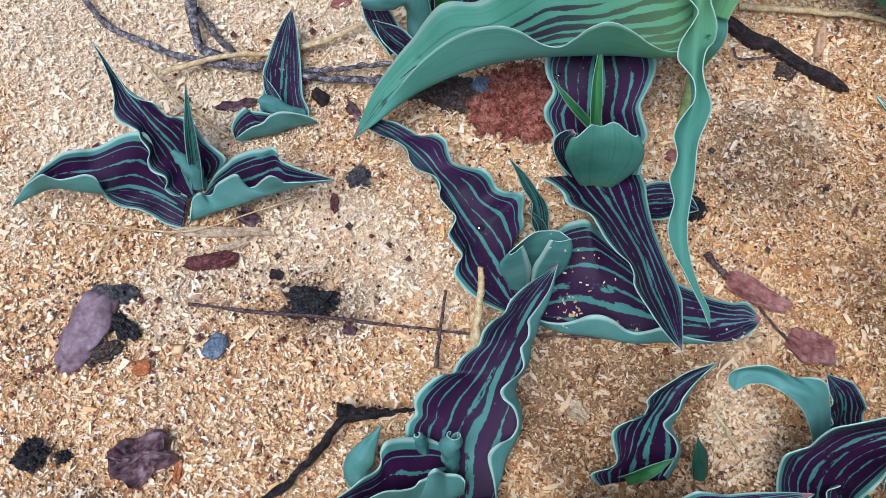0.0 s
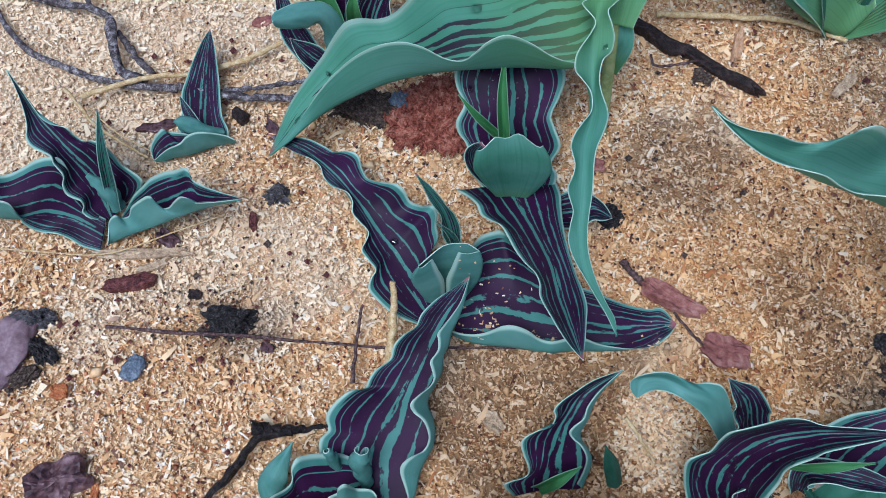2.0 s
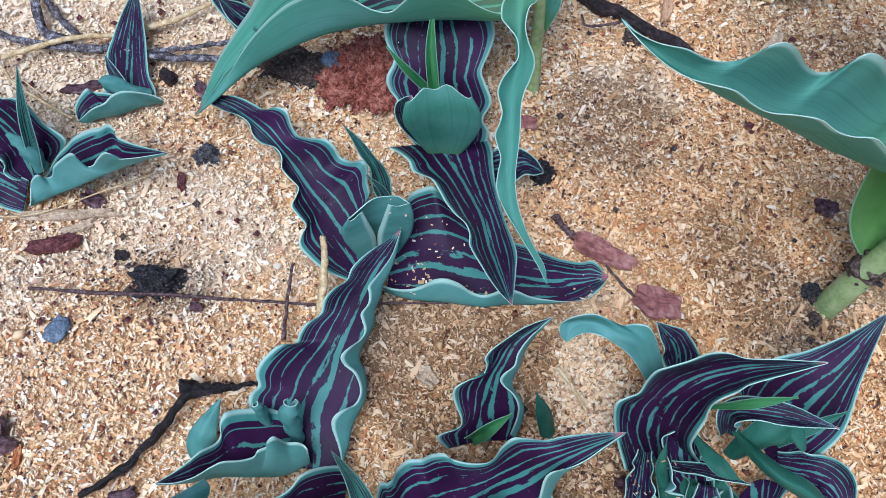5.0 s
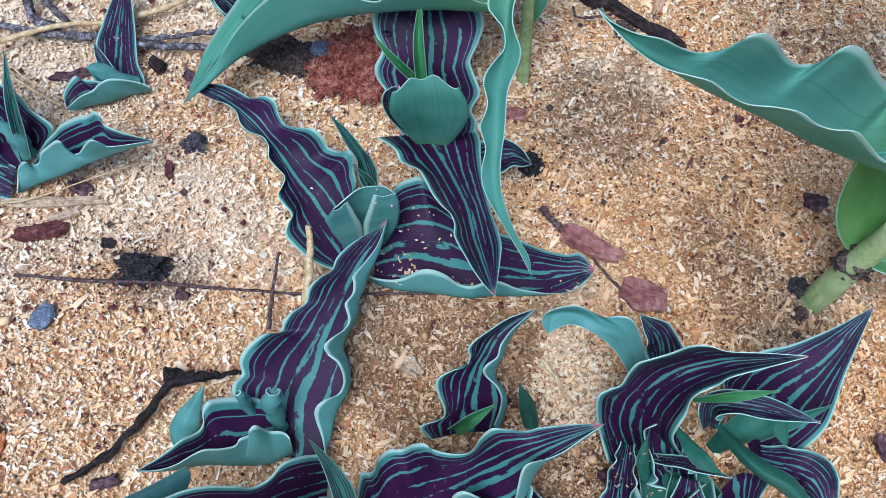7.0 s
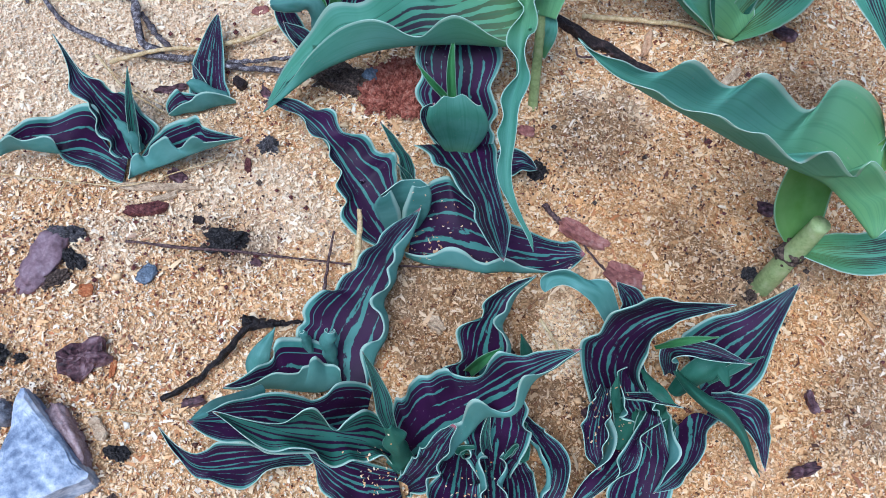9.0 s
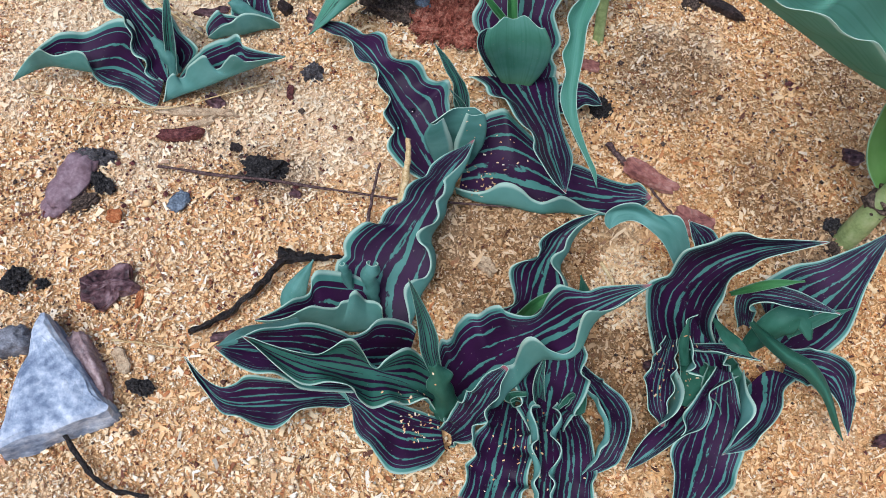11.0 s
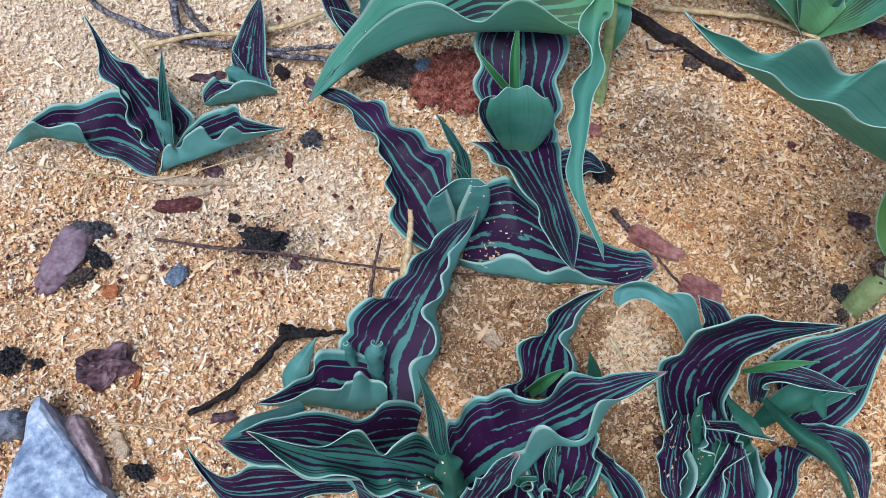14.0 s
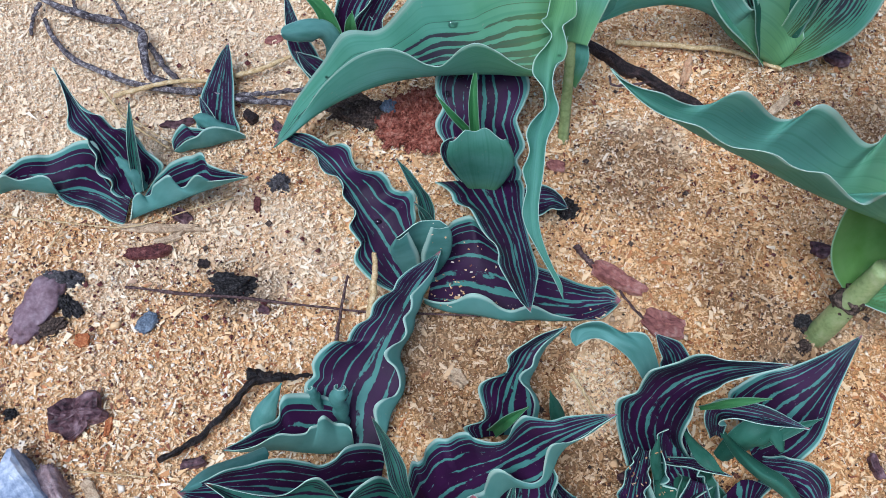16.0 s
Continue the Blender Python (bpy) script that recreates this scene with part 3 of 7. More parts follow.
leaf(p1, "leaf", "s", 1,
     [(-0.1673, 0.0725, 0.004), (-0.1595, 0.0821, 0.0109), (-0.1524, 0.0855, 0.0168), (-0.1487, 0.0864, 0.0209), (-0.1438, 0.0869, 0.0243), (-0.1373, 0.0865, 0.0285), (-0.1321, 0.0851, 0.0315), (-0.1252, 0.0816, 0.04), (-0.1223, 0.0791, 0.04), (-0.1212, 0.0756, 0.0379), (-0.1143, 0.0694, 0.0417), (-0.106, 0.0633, 0.047), (-0.0985, 0.0586, 0.0509), (-0.0916, 0.0537, 0.056)],
     [(-0.1744, 0.0593, 0.002), (-0.1619, 0.0617, 0.0068), (-0.1484, 0.0625, 0.013), (-0.1347, 0.063, 0.0207), (-0.1199, 0.0618, 0.0309), (-0.1046, 0.058, 0.0438), (-0.0916, 0.0533, 0.056)],
     [(-0.1718, 0.0574, 0.008), (-0.1699, 0.0652, 0.0143), (-0.1647, 0.066, 0.0213), (-0.1633, 0.067, 0.0156), (-0.1589, 0.068, 0.0158), (-0.1555, 0.0689, 0.0239), (-0.1504, 0.0693, 0.0294), (-0.1449, 0.0686, 0.0353), (-0.1423, 0.068, 0.036), (-0.1422, 0.0671, 0.0293), (-0.1394, 0.066, 0.0265), (-0.1346, 0.0649, 0.0292), (-0.1301, 0.0639, 0.0369), (-0.1251, 0.0627, 0.0442), (-0.1217, 0.0619, 0.0446), (-0.1198, 0.0611, 0.0408), (-0.1128, 0.0588, 0.0441), (-0.1035, 0.0563, 0.0494), (-0.0916, 0.0537, 0.056)])
blade(p1, "shoot", "e", [(-0.1685, 0.0765, 0.008), (-0.1668, 0.0902, 0.035), (-0.1684, 0.1129, 0.05)], (0.0042, 0.0044, 0), (0, 0), (35, 35), (30, 30), (1, 0.05), 103)
blade(p1, "shoot", "u", [(-0.1684, 0.0748, 0.008), (-0.1705, 0.0793, 0.022), (-0.1778, 0.0857, 0.03)], (0.0066, 0.0059, 0.0018), (180, 180), (20, 20), (60, 60), (2, 0.1), 104)

p2 = plant("tulip_plant", "small young tulip sprout with one striped spear leaf beside twig", "striped tulip plants", (-0.1264, 0.1194, 0))
leaf(p2, "leaf", "s", 1,
     [(-0.1359, 0.1218, 0.003), (-0.1398, 0.1274, 0.0041), (-0.1374, 0.1373, 0.0066), (-0.1377, 0.1474, 0.009), (-0.1351, 0.1564, 0.0104), (-0.1311, 0.1681, 0.0126), (-0.1265, 0.1783, 0.0146), (-0.1215, 0.1862, 0.016)],
     [(-0.1247, 0.1221, 0.002), (-0.1261, 0.1405, 0.0054), (-0.1255, 0.1567, 0.0084), (-0.1237, 0.1727, 0.0121), (-0.1215, 0.1862, 0.016)],
     [(-0.1115, 0.1192, 0.003), (-0.1116, 0.1252, 0.0047), (-0.1148, 0.1329, 0.006), (-0.1157, 0.1425, 0.0084), (-0.1163, 0.1527, 0.0102), (-0.1174, 0.163, 0.012), (-0.1189, 0.1743, 0.014), (-0.1215, 0.1862, 0.016)])
leaf(p2, "leaf", "s", 1,
     [(-0.1064, 0.115, 0.01), (-0.1114, 0.1163, 0.0128), (-0.12, 0.1152, 0.0184), (-0.1261, 0.1147, 0.0195), (-0.131, 0.1125, 0.0191), (-0.1348, 0.1096, 0.0172), (-0.1426, 0.1086, 0.0134), (-0.1513, 0.1066, 0.006)],
     [(-0.1078, 0.1182, 0.003), (-0.1194, 0.1159, 0.003), (-0.13, 0.1118, 0.003), (-0.1407, 0.1099, 0.0032), (-0.1476, 0.1071, 0.0037), (-0.1519, 0.1075, 0.004)],
     [(-0.1154, 0.1199, 0.006), (-0.1293, 0.1195, 0.009), (-0.1379, 0.1209, 0.01), (-0.1435, 0.122, 0.01), (-0.1458, 0.1215, 0.0139), (-0.1511, 0.1184, 0.0098), (-0.1536, 0.1136, 0.0067), (-0.1513, 0.1066, 0.006)])
blade(p2, "leaf", "u", [(-0.1134, 0.1221, 0.006), (-0.1231, 0.1192, 0.014), (-0.133, 0.1211, 0.02), (-0.1374, 0.1213, 0.021)], (0.0031, 0.0062, 0.0061, 0), (180, 180), (20, 20), (70, 70), (1, 0.03), 108)
blade(p2, "shoot", "s", [(-0.124, 0.1193, 0.008), (-0.1309, 0.129, 0.016), (-0.1354, 0.1386, 0.02)], (0.0031, 0.0031, 0), (0, 0), (20, 20), (20, 20), (0, 0), 110)

p3 = plant("tulip_plant", "purple-striped tulip rosette with flat wavy leaves on sawdust", "striped tulip plants", (0.003, 0.0157, 0))
leaf(p3, "leaf", "s", 1,
     [(-0.0067, 0.0021, 0.003), (-0.0175, 0.0049, 0.008), (-0.0254, 0.0097, 0.0102), (-0.0318, 0.0153, 0.0143), (-0.0343, 0.0189, 0.0169), (-0.0327, 0.0227, 0.0204), (-0.0299, 0.0266, 0.0226), (-0.0335, 0.0315, 0.0242), (-0.0367, 0.0364, 0.0258), (-0.0343, 0.0407, 0.0269), (-0.0325, 0.0453, 0.0288), (-0.0369, 0.0511, 0.0284), (-0.0405, 0.0563, 0.0291), (-0.04, 0.0612, 0.0327), (-0.0433, 0.0667, 0.0335), (-0.0515, 0.0741, 0.0255), (-0.0553, 0.0792, 0.0266), (-0.0567, 0.0839, 0.0302), (-0.0621, 0.0894, 0.0295), (-0.0706, 0.0965, 0.0232), (-0.0799, 0.1041, 0.0213), (-0.0862, 0.1105, 0.021)],
     [(-0.0042, 0.0076, 0.003), (-0.016, 0.027, 0.014), (-0.0273, 0.0447, 0.0209), (-0.0372, 0.0625, 0.0246), (-0.0499, 0.0805, 0.0256), (-0.0653, 0.0964, 0.0243), (-0.0862, 0.1105, 0.021)],
     [(0.0005, 0.0192, 0.006), (-0.0034, 0.0347, 0.0132), (0.0024, 0.0433, 0.0196), (0.0019, 0.0492, 0.0248), (0.0027, 0.0534, 0.0302), (0.0008, 0.0559, 0.0339), (-0.0049, 0.0593, 0.0274), (-0.0106, 0.0623, 0.0267), (-0.0137, 0.0658, 0.0327), (-0.018, 0.0687, 0.0352), (-0.0249, 0.0728, 0.0299), (-0.032, 0.0771, 0.0262), (-0.0351, 0.081, 0.0304), (-0.0364, 0.0852, 0.0363), (-0.0416, 0.089, 0.0358), (-0.0493, 0.0939, 0.0266), (-0.0545, 0.0968, 0.0276), (-0.0633, 0.1019, 0.0279), (-0.0747, 0.1078, 0.0219), (-0.0862, 0.1105, 0.021)])
leaf(p3, "leaf", "s", 1,
     [(0.016, 0.0304, 0.004), (0.0189, 0.0434, 0.0017), (0.0237, 0.047, 0.0108), (0.0301, 0.0478, 0.0153), (0.0358, 0.047, 0.018), (0.0417, 0.0446, 0.0118), (0.0495, 0.038, 0.008), (0.0624, 0.0258, 0.0059), (0.0736, 0.0187, 0.0058), (0.0816, 0.0146, 0.0072), (0.0896, 0.011, 0.0056), (0.0995, 0.0073, 0.0036), (0.109, 0.0044, 0.0043), (0.1155, 0.0032, 0.0073), (0.1223, -0.0046, 0.004)],
     [(0.0105, 0.0102, 0.003), (0.0238, 0.0132, 0.003), (0.0435, 0.0095, 0.0032), (0.0658, -0.0004, 0.004), (0.0851, -0.0047, 0.004), (0.1047, -0.0061, 0.004), (0.1223, -0.0046, 0.004)],
     [(0.0076, -0.003, 0.003), (0.023, -0.009, 0.0036), (0.0422, -0.0131, 0.004), (0.0647, -0.0155, 0.004), (0.0841, -0.0162, 0.004), (0.1021, -0.0147, 0.004), (0.1222, -0.0049, 0.004)],
     [(0.006, -0.0029, 0.01), (0.0117, -0.0054, 0.0107), (0.0195, -0.0057, 0.0093), (0.0257, -0.0055, 0.0126), (0.0314, -0.0058, 0.0202), (0.0375, -0.0066, 0.0218), (0.0441, -0.0082, 0.018), (0.0499, -0.0103, 0.0116), (0.0564, -0.0119, 0.0097), (0.0618, -0.0126, 0.0149), (0.0666, -0.0127, 0.0189), (0.0727, -0.0133, 0.0156), (0.0801, -0.0145, 0.0095), (0.0888, -0.0159, 0.0072), (0.0976, -0.0164, 0.0046), (0.1092, -0.0153, 0.0014), (0.1166, -0.0115, 0.0064), (0.1223, -0.0046, 0.004)])
leaf(p3, "shoot", "u", 2,
     [(0.0041, 0.0147, 0.004), (0.0042, 0.0181, 0.0224), (0.0011, 0.0196, 0.0365), (-0.0016, 0.0221, 0.044)],
     [(-0.004, 0.0148, 0.003), (-0.0091, 0.0163, 0.0182), (-0.0119, 0.0168, 0.033), (-0.0084, 0.0184, 0.044)],
     [(0.0072, 0.0174, 0.003), (0.0065, 0.0245, 0.0172), (0.0065, 0.0278, 0.032), (0.0092, 0.0306, 0.044)],
     [(0.0151, 0.0179, 0.003), (0.0216, 0.0202, 0.0194), (0.0229, 0.0225, 0.0351), (0.0211, 0.0246, 0.046)],
     [(0.0055, 0.0147, 0.004), (0.0049, 0.0193, 0.0201), (0.0083, 0.0216, 0.0363), (0.0112, 0.024, 0.047)])
blade(p3, "shoot", "e", [(0.0125, 0.0358, 0.015), (0.0052, 0.047, 0.045), (-0.0074, 0.0576, 0.065)], (0.0058, 0.0053, 0), (0, 0), (35, 35), (30, 30), (2, 0.12), 113)
blade(p3, "shoot", "e", [(0.0124, 0.0348, 0.01), (0.0096, 0.0386, 0.03), (0.002, 0.0409, 0.045)], (0.0035, 0.0028, 0), (0, 0), (30, 30), (30, 30), (0, 0), 116)

p4 = plant("tulip_plant", "purple-striped tulip with a rolled blue-green bud beside red clod", "striped tulip plants", (0.0479, 0.0772, 0))
leaf(p4, "leaf", "s", 1,
     [(0.0334, 0.0741, 0.004), (0.0268, 0.0799, 0.0097), (0.0227, 0.0858, 0.0156), (0.0204, 0.0944, 0.0262), (0.0163, 0.0995, 0.0306), (0.0154, 0.1034, 0.0363), (0.0197, 0.1097, 0.0427), (0.0162, 0.1178, 0.0468), (0.016, 0.1242, 0.0523), (0.0214, 0.1311, 0.0581), (0.034, 0.1398, 0.055), (0.0444, 0.1408, 0.056)],
     [(0.0449, 0.0743, 0.003), (0.0438, 0.0892, 0.0203), (0.043, 0.1022, 0.038), (0.0433, 0.1188, 0.0498), (0.0445, 0.1416, 0.055)],
     [(0.0564, 0.0716, 0.004), (0.0658, 0.0744, 0.0085), (0.0685, 0.0794, 0.0149), (0.0656, 0.0842, 0.0204), (0.0704, 0.0907, 0.0267), (0.0671, 0.0975, 0.0345), (0.0653, 0.1021, 0.0399), (0.07, 0.11, 0.0446), (0.0733, 0.118, 0.0495), (0.0711, 0.124, 0.0556), (0.0637, 0.1318, 0.057), (0.0541, 0.1396, 0.055), (0.0444, 0.1408, 0.056)])
leaf(p4, "shoot", "v", 2,
     [(0.0494, 0.0735, 0.004), (0.0546, 0.074, 0.0162), (0.057, 0.0722, 0.0329), (0.0554, 0.0726, 0.0456), (0.0525, 0.0742, 0.054)],
     [(0.0486, 0.0708, 0.003), (0.0562, 0.0684, 0.0224), (0.0599, 0.0654, 0.0443), (0.0584, 0.0659, 0.0578), (0.0544, 0.0686, 0.066)],
     [(0.0441, 0.0727, -0.004), (0.0419, 0.0691, 0.0322), (0.0399, 0.069, 0.0565), (0.0381, 0.0742, 0.072)],
     [(0.0387, 0.072, 0.003), (0.0292, 0.0699, 0.0266), (0.0223, 0.066, 0.05), (0.0218, 0.0668, 0.0594), (0.0233, 0.0688, 0.066)],
     [(0.0375, 0.0764, 0.004), (0.0319, 0.0766, 0.0198), (0.027, 0.0736, 0.0371), (0.026, 0.0735, 0.047), (0.0268, 0.0742, 0.054)])
leaf(p4, "leaf", "s", 1,
     [(0.0677, 0.0831, 0.008), (0.0693, 0.0691, 0.0141), (0.0682, 0.0584, 0.0184), (0.0672, 0.0461, 0.0236), (0.0668, 0.0316, 0.0305), (0.0673, 0.0127, 0.0404), (0.0683, 0.0008, 0.0479), (0.0682, -0.0098, 0.0542), (0.066, -0.0194, 0.0591), (0.0635, -0.0295, 0.0642), (0.0603, -0.0402, 0.07)],
     [(0.0451, 0.0809, 0.006), (0.0506, 0.0522, 0.0197), (0.0565, 0.022, 0.0354), (0.0576, -0.003, 0.0484), (0.0591, -0.022, 0.0591), (0.0603, -0.0405, 0.07)],
     [(0.0143, 0.075, 0.012), (0.0191, 0.0697, 0.0157), (0.0235, 0.062, 0.0208), (0.0253, 0.0555, 0.0212), (0.0292, 0.0495, 0.0269), (0.0337, 0.0425, 0.0351), (0.0364, 0.0355, 0.0373), (0.0391, 0.0262, 0.0405), (0.0426, 0.0168, 0.046), (0.0463, 0.0087, 0.0521), (0.0476, 0.0023, 0.0537), (0.0468, -0.0031, 0.0546), (0.048, -0.0089, 0.0566), (0.0501, -0.0159, 0.0599), (0.0527, -0.0238, 0.0625), (0.0561, -0.0323, 0.066), (0.0603, -0.0402, 0.07)])
leaf(p4, "shoot", "s", 1,
     [(0.0332, 0.077, 0.006), (0.0253, 0.0767, 0.02), (0.0206, 0.0769, 0.03), (0.0181, 0.0789, 0.0381), (0.0187, 0.0807, 0.0449), (0.0224, 0.0824, 0.0476), (0.027, 0.0822, 0.05)],
     [(0.0335, 0.0816, 0.004), (0.028, 0.0812, 0.0194), (0.0241, 0.0808, 0.0325), (0.0235, 0.0812, 0.0416), (0.027, 0.0806, 0.05)],
     [(0.0343, 0.0854, 0.006), (0.0307, 0.0814, 0.0227), (0.0275, 0.0781, 0.0388), (0.027, 0.0783, 0.0457), (0.0282, 0.0793, 0.05)])
leaf(p4, "leaf", "s", 1,
     [(0.0667, 0.0678, 0.008), (0.0712, 0.0697, 0.0132), (0.0787, 0.0678, 0.0188), (0.0847, 0.0636, 0.021), (0.0904, 0.0579, 0.0205), (0.0943, 0.0513, 0.018)],
     [(0.0672, 0.0622, 0.006), (0.079, 0.0597, 0.0127), (0.087, 0.0586, 0.0152), (0.0942, 0.0509, 0.018)],
     [(0.0689, 0.0506, 0.008), (0.0746, 0.0479, 0.0138), (0.0789, 0.0475, 0.0177), (0.0834, 0.0487, 0.0215), (0.0886, 0.0487, 0.0202), (0.0942, 0.0509, 0.018)])
blade(p4, "shoot", "g", [(0.0392, 0.0804, 0.035), (0.0371, 0.0951, 0.065), (0.0395, 0.1157, 0.078)], (0.0038, 0.0039, 0), (0, 0), (40, 40), (20, 20), (0, 0), 120)
blade(p4, "shoot", "g", [(0.0367, 0.0862, 0.045), (0.0245, 0.0891, 0.062), (0.0155, 0.0965, 0.072)], (0.0029, 0.0028, 0), (0, 0), (40, 40), (20, 20), (0, 0), 121)

p5 = plant("tulip_plant", "purple-striped tulip with one long wavy leaf and curled sprout", "striped tulip plants", (-0.0343, -0.0903, 0))
leaf(p5, "leaf", "s", 1,
     [(-0.0445, -0.087, 0.004), (-0.0546, -0.0728, 0.0085), (-0.0597, -0.0639, 0.0128), (-0.0594, -0.0568, 0.0179), (-0.0554, -0.0521, 0.0174), (-0.0559, -0.0474, 0.0217), (-0.0537, -0.0438, 0.0249), (-0.0492, -0.0399, 0.0272), (-0.0432, -0.0362, 0.0278), (-0.0375, -0.0334, 0.0201), (-0.035, -0.0303, 0.0243), (-0.0313, -0.0266, 0.0273), (-0.0247, -0.0215, 0.0251), (-0.0222, -0.0162, 0.0303), (-0.0176, -0.0115, 0.0313), (-0.0114, -0.0064, 0.028), (-0.008, -0.001, 0.0311), (-0.0004, 0.0063, 0.0307), (0.0093, 0.0136, 0.0274), (0.0167, 0.0187, 0.028)],
     [(-0.0333, -0.0898, 0.003), (-0.0326, -0.0712, 0.0082), (-0.0291, -0.059, 0.0118), (-0.0206, -0.0424, 0.0177), (-0.0114, -0.0244, 0.0225), (-0.0005, -0.0054, 0.0262), (0.0167, 0.0187, 0.028)],
     [(-0.0204, -0.0902, 0.004), (-0.0105, -0.069, 0.011), (-0.0066, -0.0531, 0.0158), (-0.0066, -0.0428, 0.0188), (-0.0025, -0.0308, 0.0218), (0.0012, -0.0215, 0.0238), (0.005, -0.0122, 0.0259), (0.0106, -0.0004, 0.0268), (0.0167, 0.0184, 0.028)],
     [(-0.0183, -0.0917, 0.006), (-0.0196, -0.0828, 0.0099), (-0.022, -0.0746, 0.017), (-0.0211, -0.0711, 0.0212), (-0.0173, -0.0681, 0.0217), (-0.0112, -0.0647, 0.0176), (-0.0083, -0.0611, 0.0206), (-0.0081, -0.0576, 0.0248), (-0.0102, -0.053, 0.0293), (-0.0144, -0.0491, 0.0298), (-0.0156, -0.0459, 0.0336), (-0.0117, -0.0419, 0.0333), (-0.0068, -0.0376, 0.0297), (-0.0041, -0.0336, 0.0303), (-0.005, -0.0288, 0.0327), (-0.0053, -0.026, 0.034), (-0.0016, -0.0209, 0.0331), (-0.0009, -0.0166, 0.0348), (-0.0012, -0.0132, 0.0353), (0.002, -0.0085, 0.0335), (0.0062, -0.0027, 0.0311), (0.0115, 0.0054, 0.0293), (0.0167, 0.0187, 0.028)])
leaf(p5, "leaf", "s", 1,
     [(-0.033, -0.0846, 0.022), (-0.0345, -0.0825, 0.0221), (-0.0371, -0.0815, 0.0236), (-0.0423, -0.0812, 0.0253), (-0.0461, -0.0809, 0.0359), (-0.049, -0.082, 0.0347), (-0.05, -0.0835, 0.0305), (-0.0539, -0.0855, 0.0319), (-0.0563, -0.0875, 0.029), (-0.0617, -0.0892, 0.0322), (-0.0683, -0.0901, 0.0367), (-0.074, -0.0918, 0.035), (-0.0811, -0.0947, 0.0322), (-0.0897, -0.0962, 0.0304), (-0.0982, -0.0958, 0.03)],
     [(-0.034, -0.0861, 0.004), (-0.0458, -0.0912, 0.0055), (-0.0604, -0.0915, 0.0095), (-0.0717, -0.0914, 0.0143), (-0.0853, -0.0943, 0.0214), (-0.0982, -0.0961, 0.03)],
     [(-0.0416, -0.0669, 0.014), (-0.049, -0.0638, 0.0178), (-0.0562, -0.064, 0.0216), (-0.0633, -0.0648, 0.0254), (-0.0684, -0.0669, 0.0291), (-0.071, -0.0702, 0.0273), (-0.071, -0.0755, 0.0248), (-0.0737, -0.0794, 0.0246), (-0.0793, -0.0836, 0.0297), (-0.0847, -0.0878, 0.0298), (-0.0908, -0.0916, 0.029), (-0.0982, -0.0958, 0.03)])
blade(p5, "leaf", "u", [(-0.0782, -0.0858, 0.004), (-0.0823, -0.0752, 0.014), (-0.0711, -0.0585, 0.025)], (0.006, 0.008, 0), (180, 180), (20, 20), (30, 30), (1, 0.05), 127)
blade(p5, "shoot", "u", [(-0.0379, -0.0785, 0.01), (-0.0396, -0.0737, 0.035), (-0.0385, -0.0696, 0.042)], (0.006, 0.0084, 0.007), (180, 180), (15, 15), (140, 140), (2, 0.18), 128)
blade(p5, "shoot", "u", [(-0.0507, -0.0711, 0.01), (-0.053, -0.068, 0.03), (-0.0542, -0.0664, 0.035)], (0.004, 0.0046, 0.0026), (180, 180), (15, 15), (140, 140), (2, 0.18), 129)

p6 = plant("tulip_plant", "large purple-striped tulip with broad ruffled leaves and tall spear", "striped tulip plants", (0.0012, -0.1328, 0))
leaf(p6, "leaf", "s", 1,
     [(-0.0044, -0.1098, 0.012), (-0.0018, -0.1026, 0.0229), (0.0013, -0.1028, 0.0227), (0.0043, -0.1017, 0.0267), (0.006, -0.1, 0.0381), (0.0109, -0.0987, 0.0493), (0.0164, -0.0989, 0.0501), (0.0209, -0.0994, 0.0603), (0.0259, -0.101, 0.0665), (0.0287, -0.1026, 0.0638), (0.035, -0.1048, 0.0638), (0.0413, -0.1058, 0.066), (0.0447, -0.1055, 0.072), (0.0463, -0.1044, 0.0862), (0.0498, -0.1034, 0.0969), (0.0551, -0.1032, 0.0949), (0.0632, -0.1038, 0.0914), (0.0693, -0.1045, 0.0986), (0.0808, -0.105, 0.1022), (0.0904, -0.1067, 0.107)],
     [(0.0047, -0.131, 0.006), (0.0185, -0.1238, 0.0289), (0.0355, -0.1193, 0.0523), (0.0538, -0.1155, 0.0741), (0.0709, -0.111, 0.0935), (0.0904, -0.1067, 0.107)],
     [(0.0129, -0.1392, 0.01), (0.0263, -0.1391, 0.027), (0.0351, -0.1321, 0.0432), (0.0455, -0.127, 0.0597), (0.0547, -0.1279, 0.0699), (0.0616, -0.1248, 0.0791), (0.0664, -0.1187, 0.0869), (0.0738, -0.1144, 0.0954), (0.0904, -0.1069, 0.107)],
     [(0.0141, -0.1394, 0.016), (0.0239, -0.138, 0.0235), (0.0257, -0.1351, 0.0299), (0.0246, -0.1321, 0.0402), (0.0247, -0.1289, 0.052), (0.0283, -0.1275, 0.054), (0.0329, -0.1263, 0.0553), (0.0339, -0.1248, 0.0636), (0.0348, -0.1236, 0.0777), (0.0378, -0.1233, 0.084), (0.0416, -0.1244, 0.0832), (0.0462, -0.1258, 0.0765), (0.0538, -0.1274, 0.0727), (0.0585, -0.1262, 0.0769), (0.0587, -0.1237, 0.0869), (0.0592, -0.1199, 0.0984), (0.0615, -0.118, 0.1027), (0.0685, -0.1163, 0.0987), (0.0756, -0.114, 0.0988), (0.0821, -0.1108, 0.1042), (0.0904, -0.1067, 0.107)])
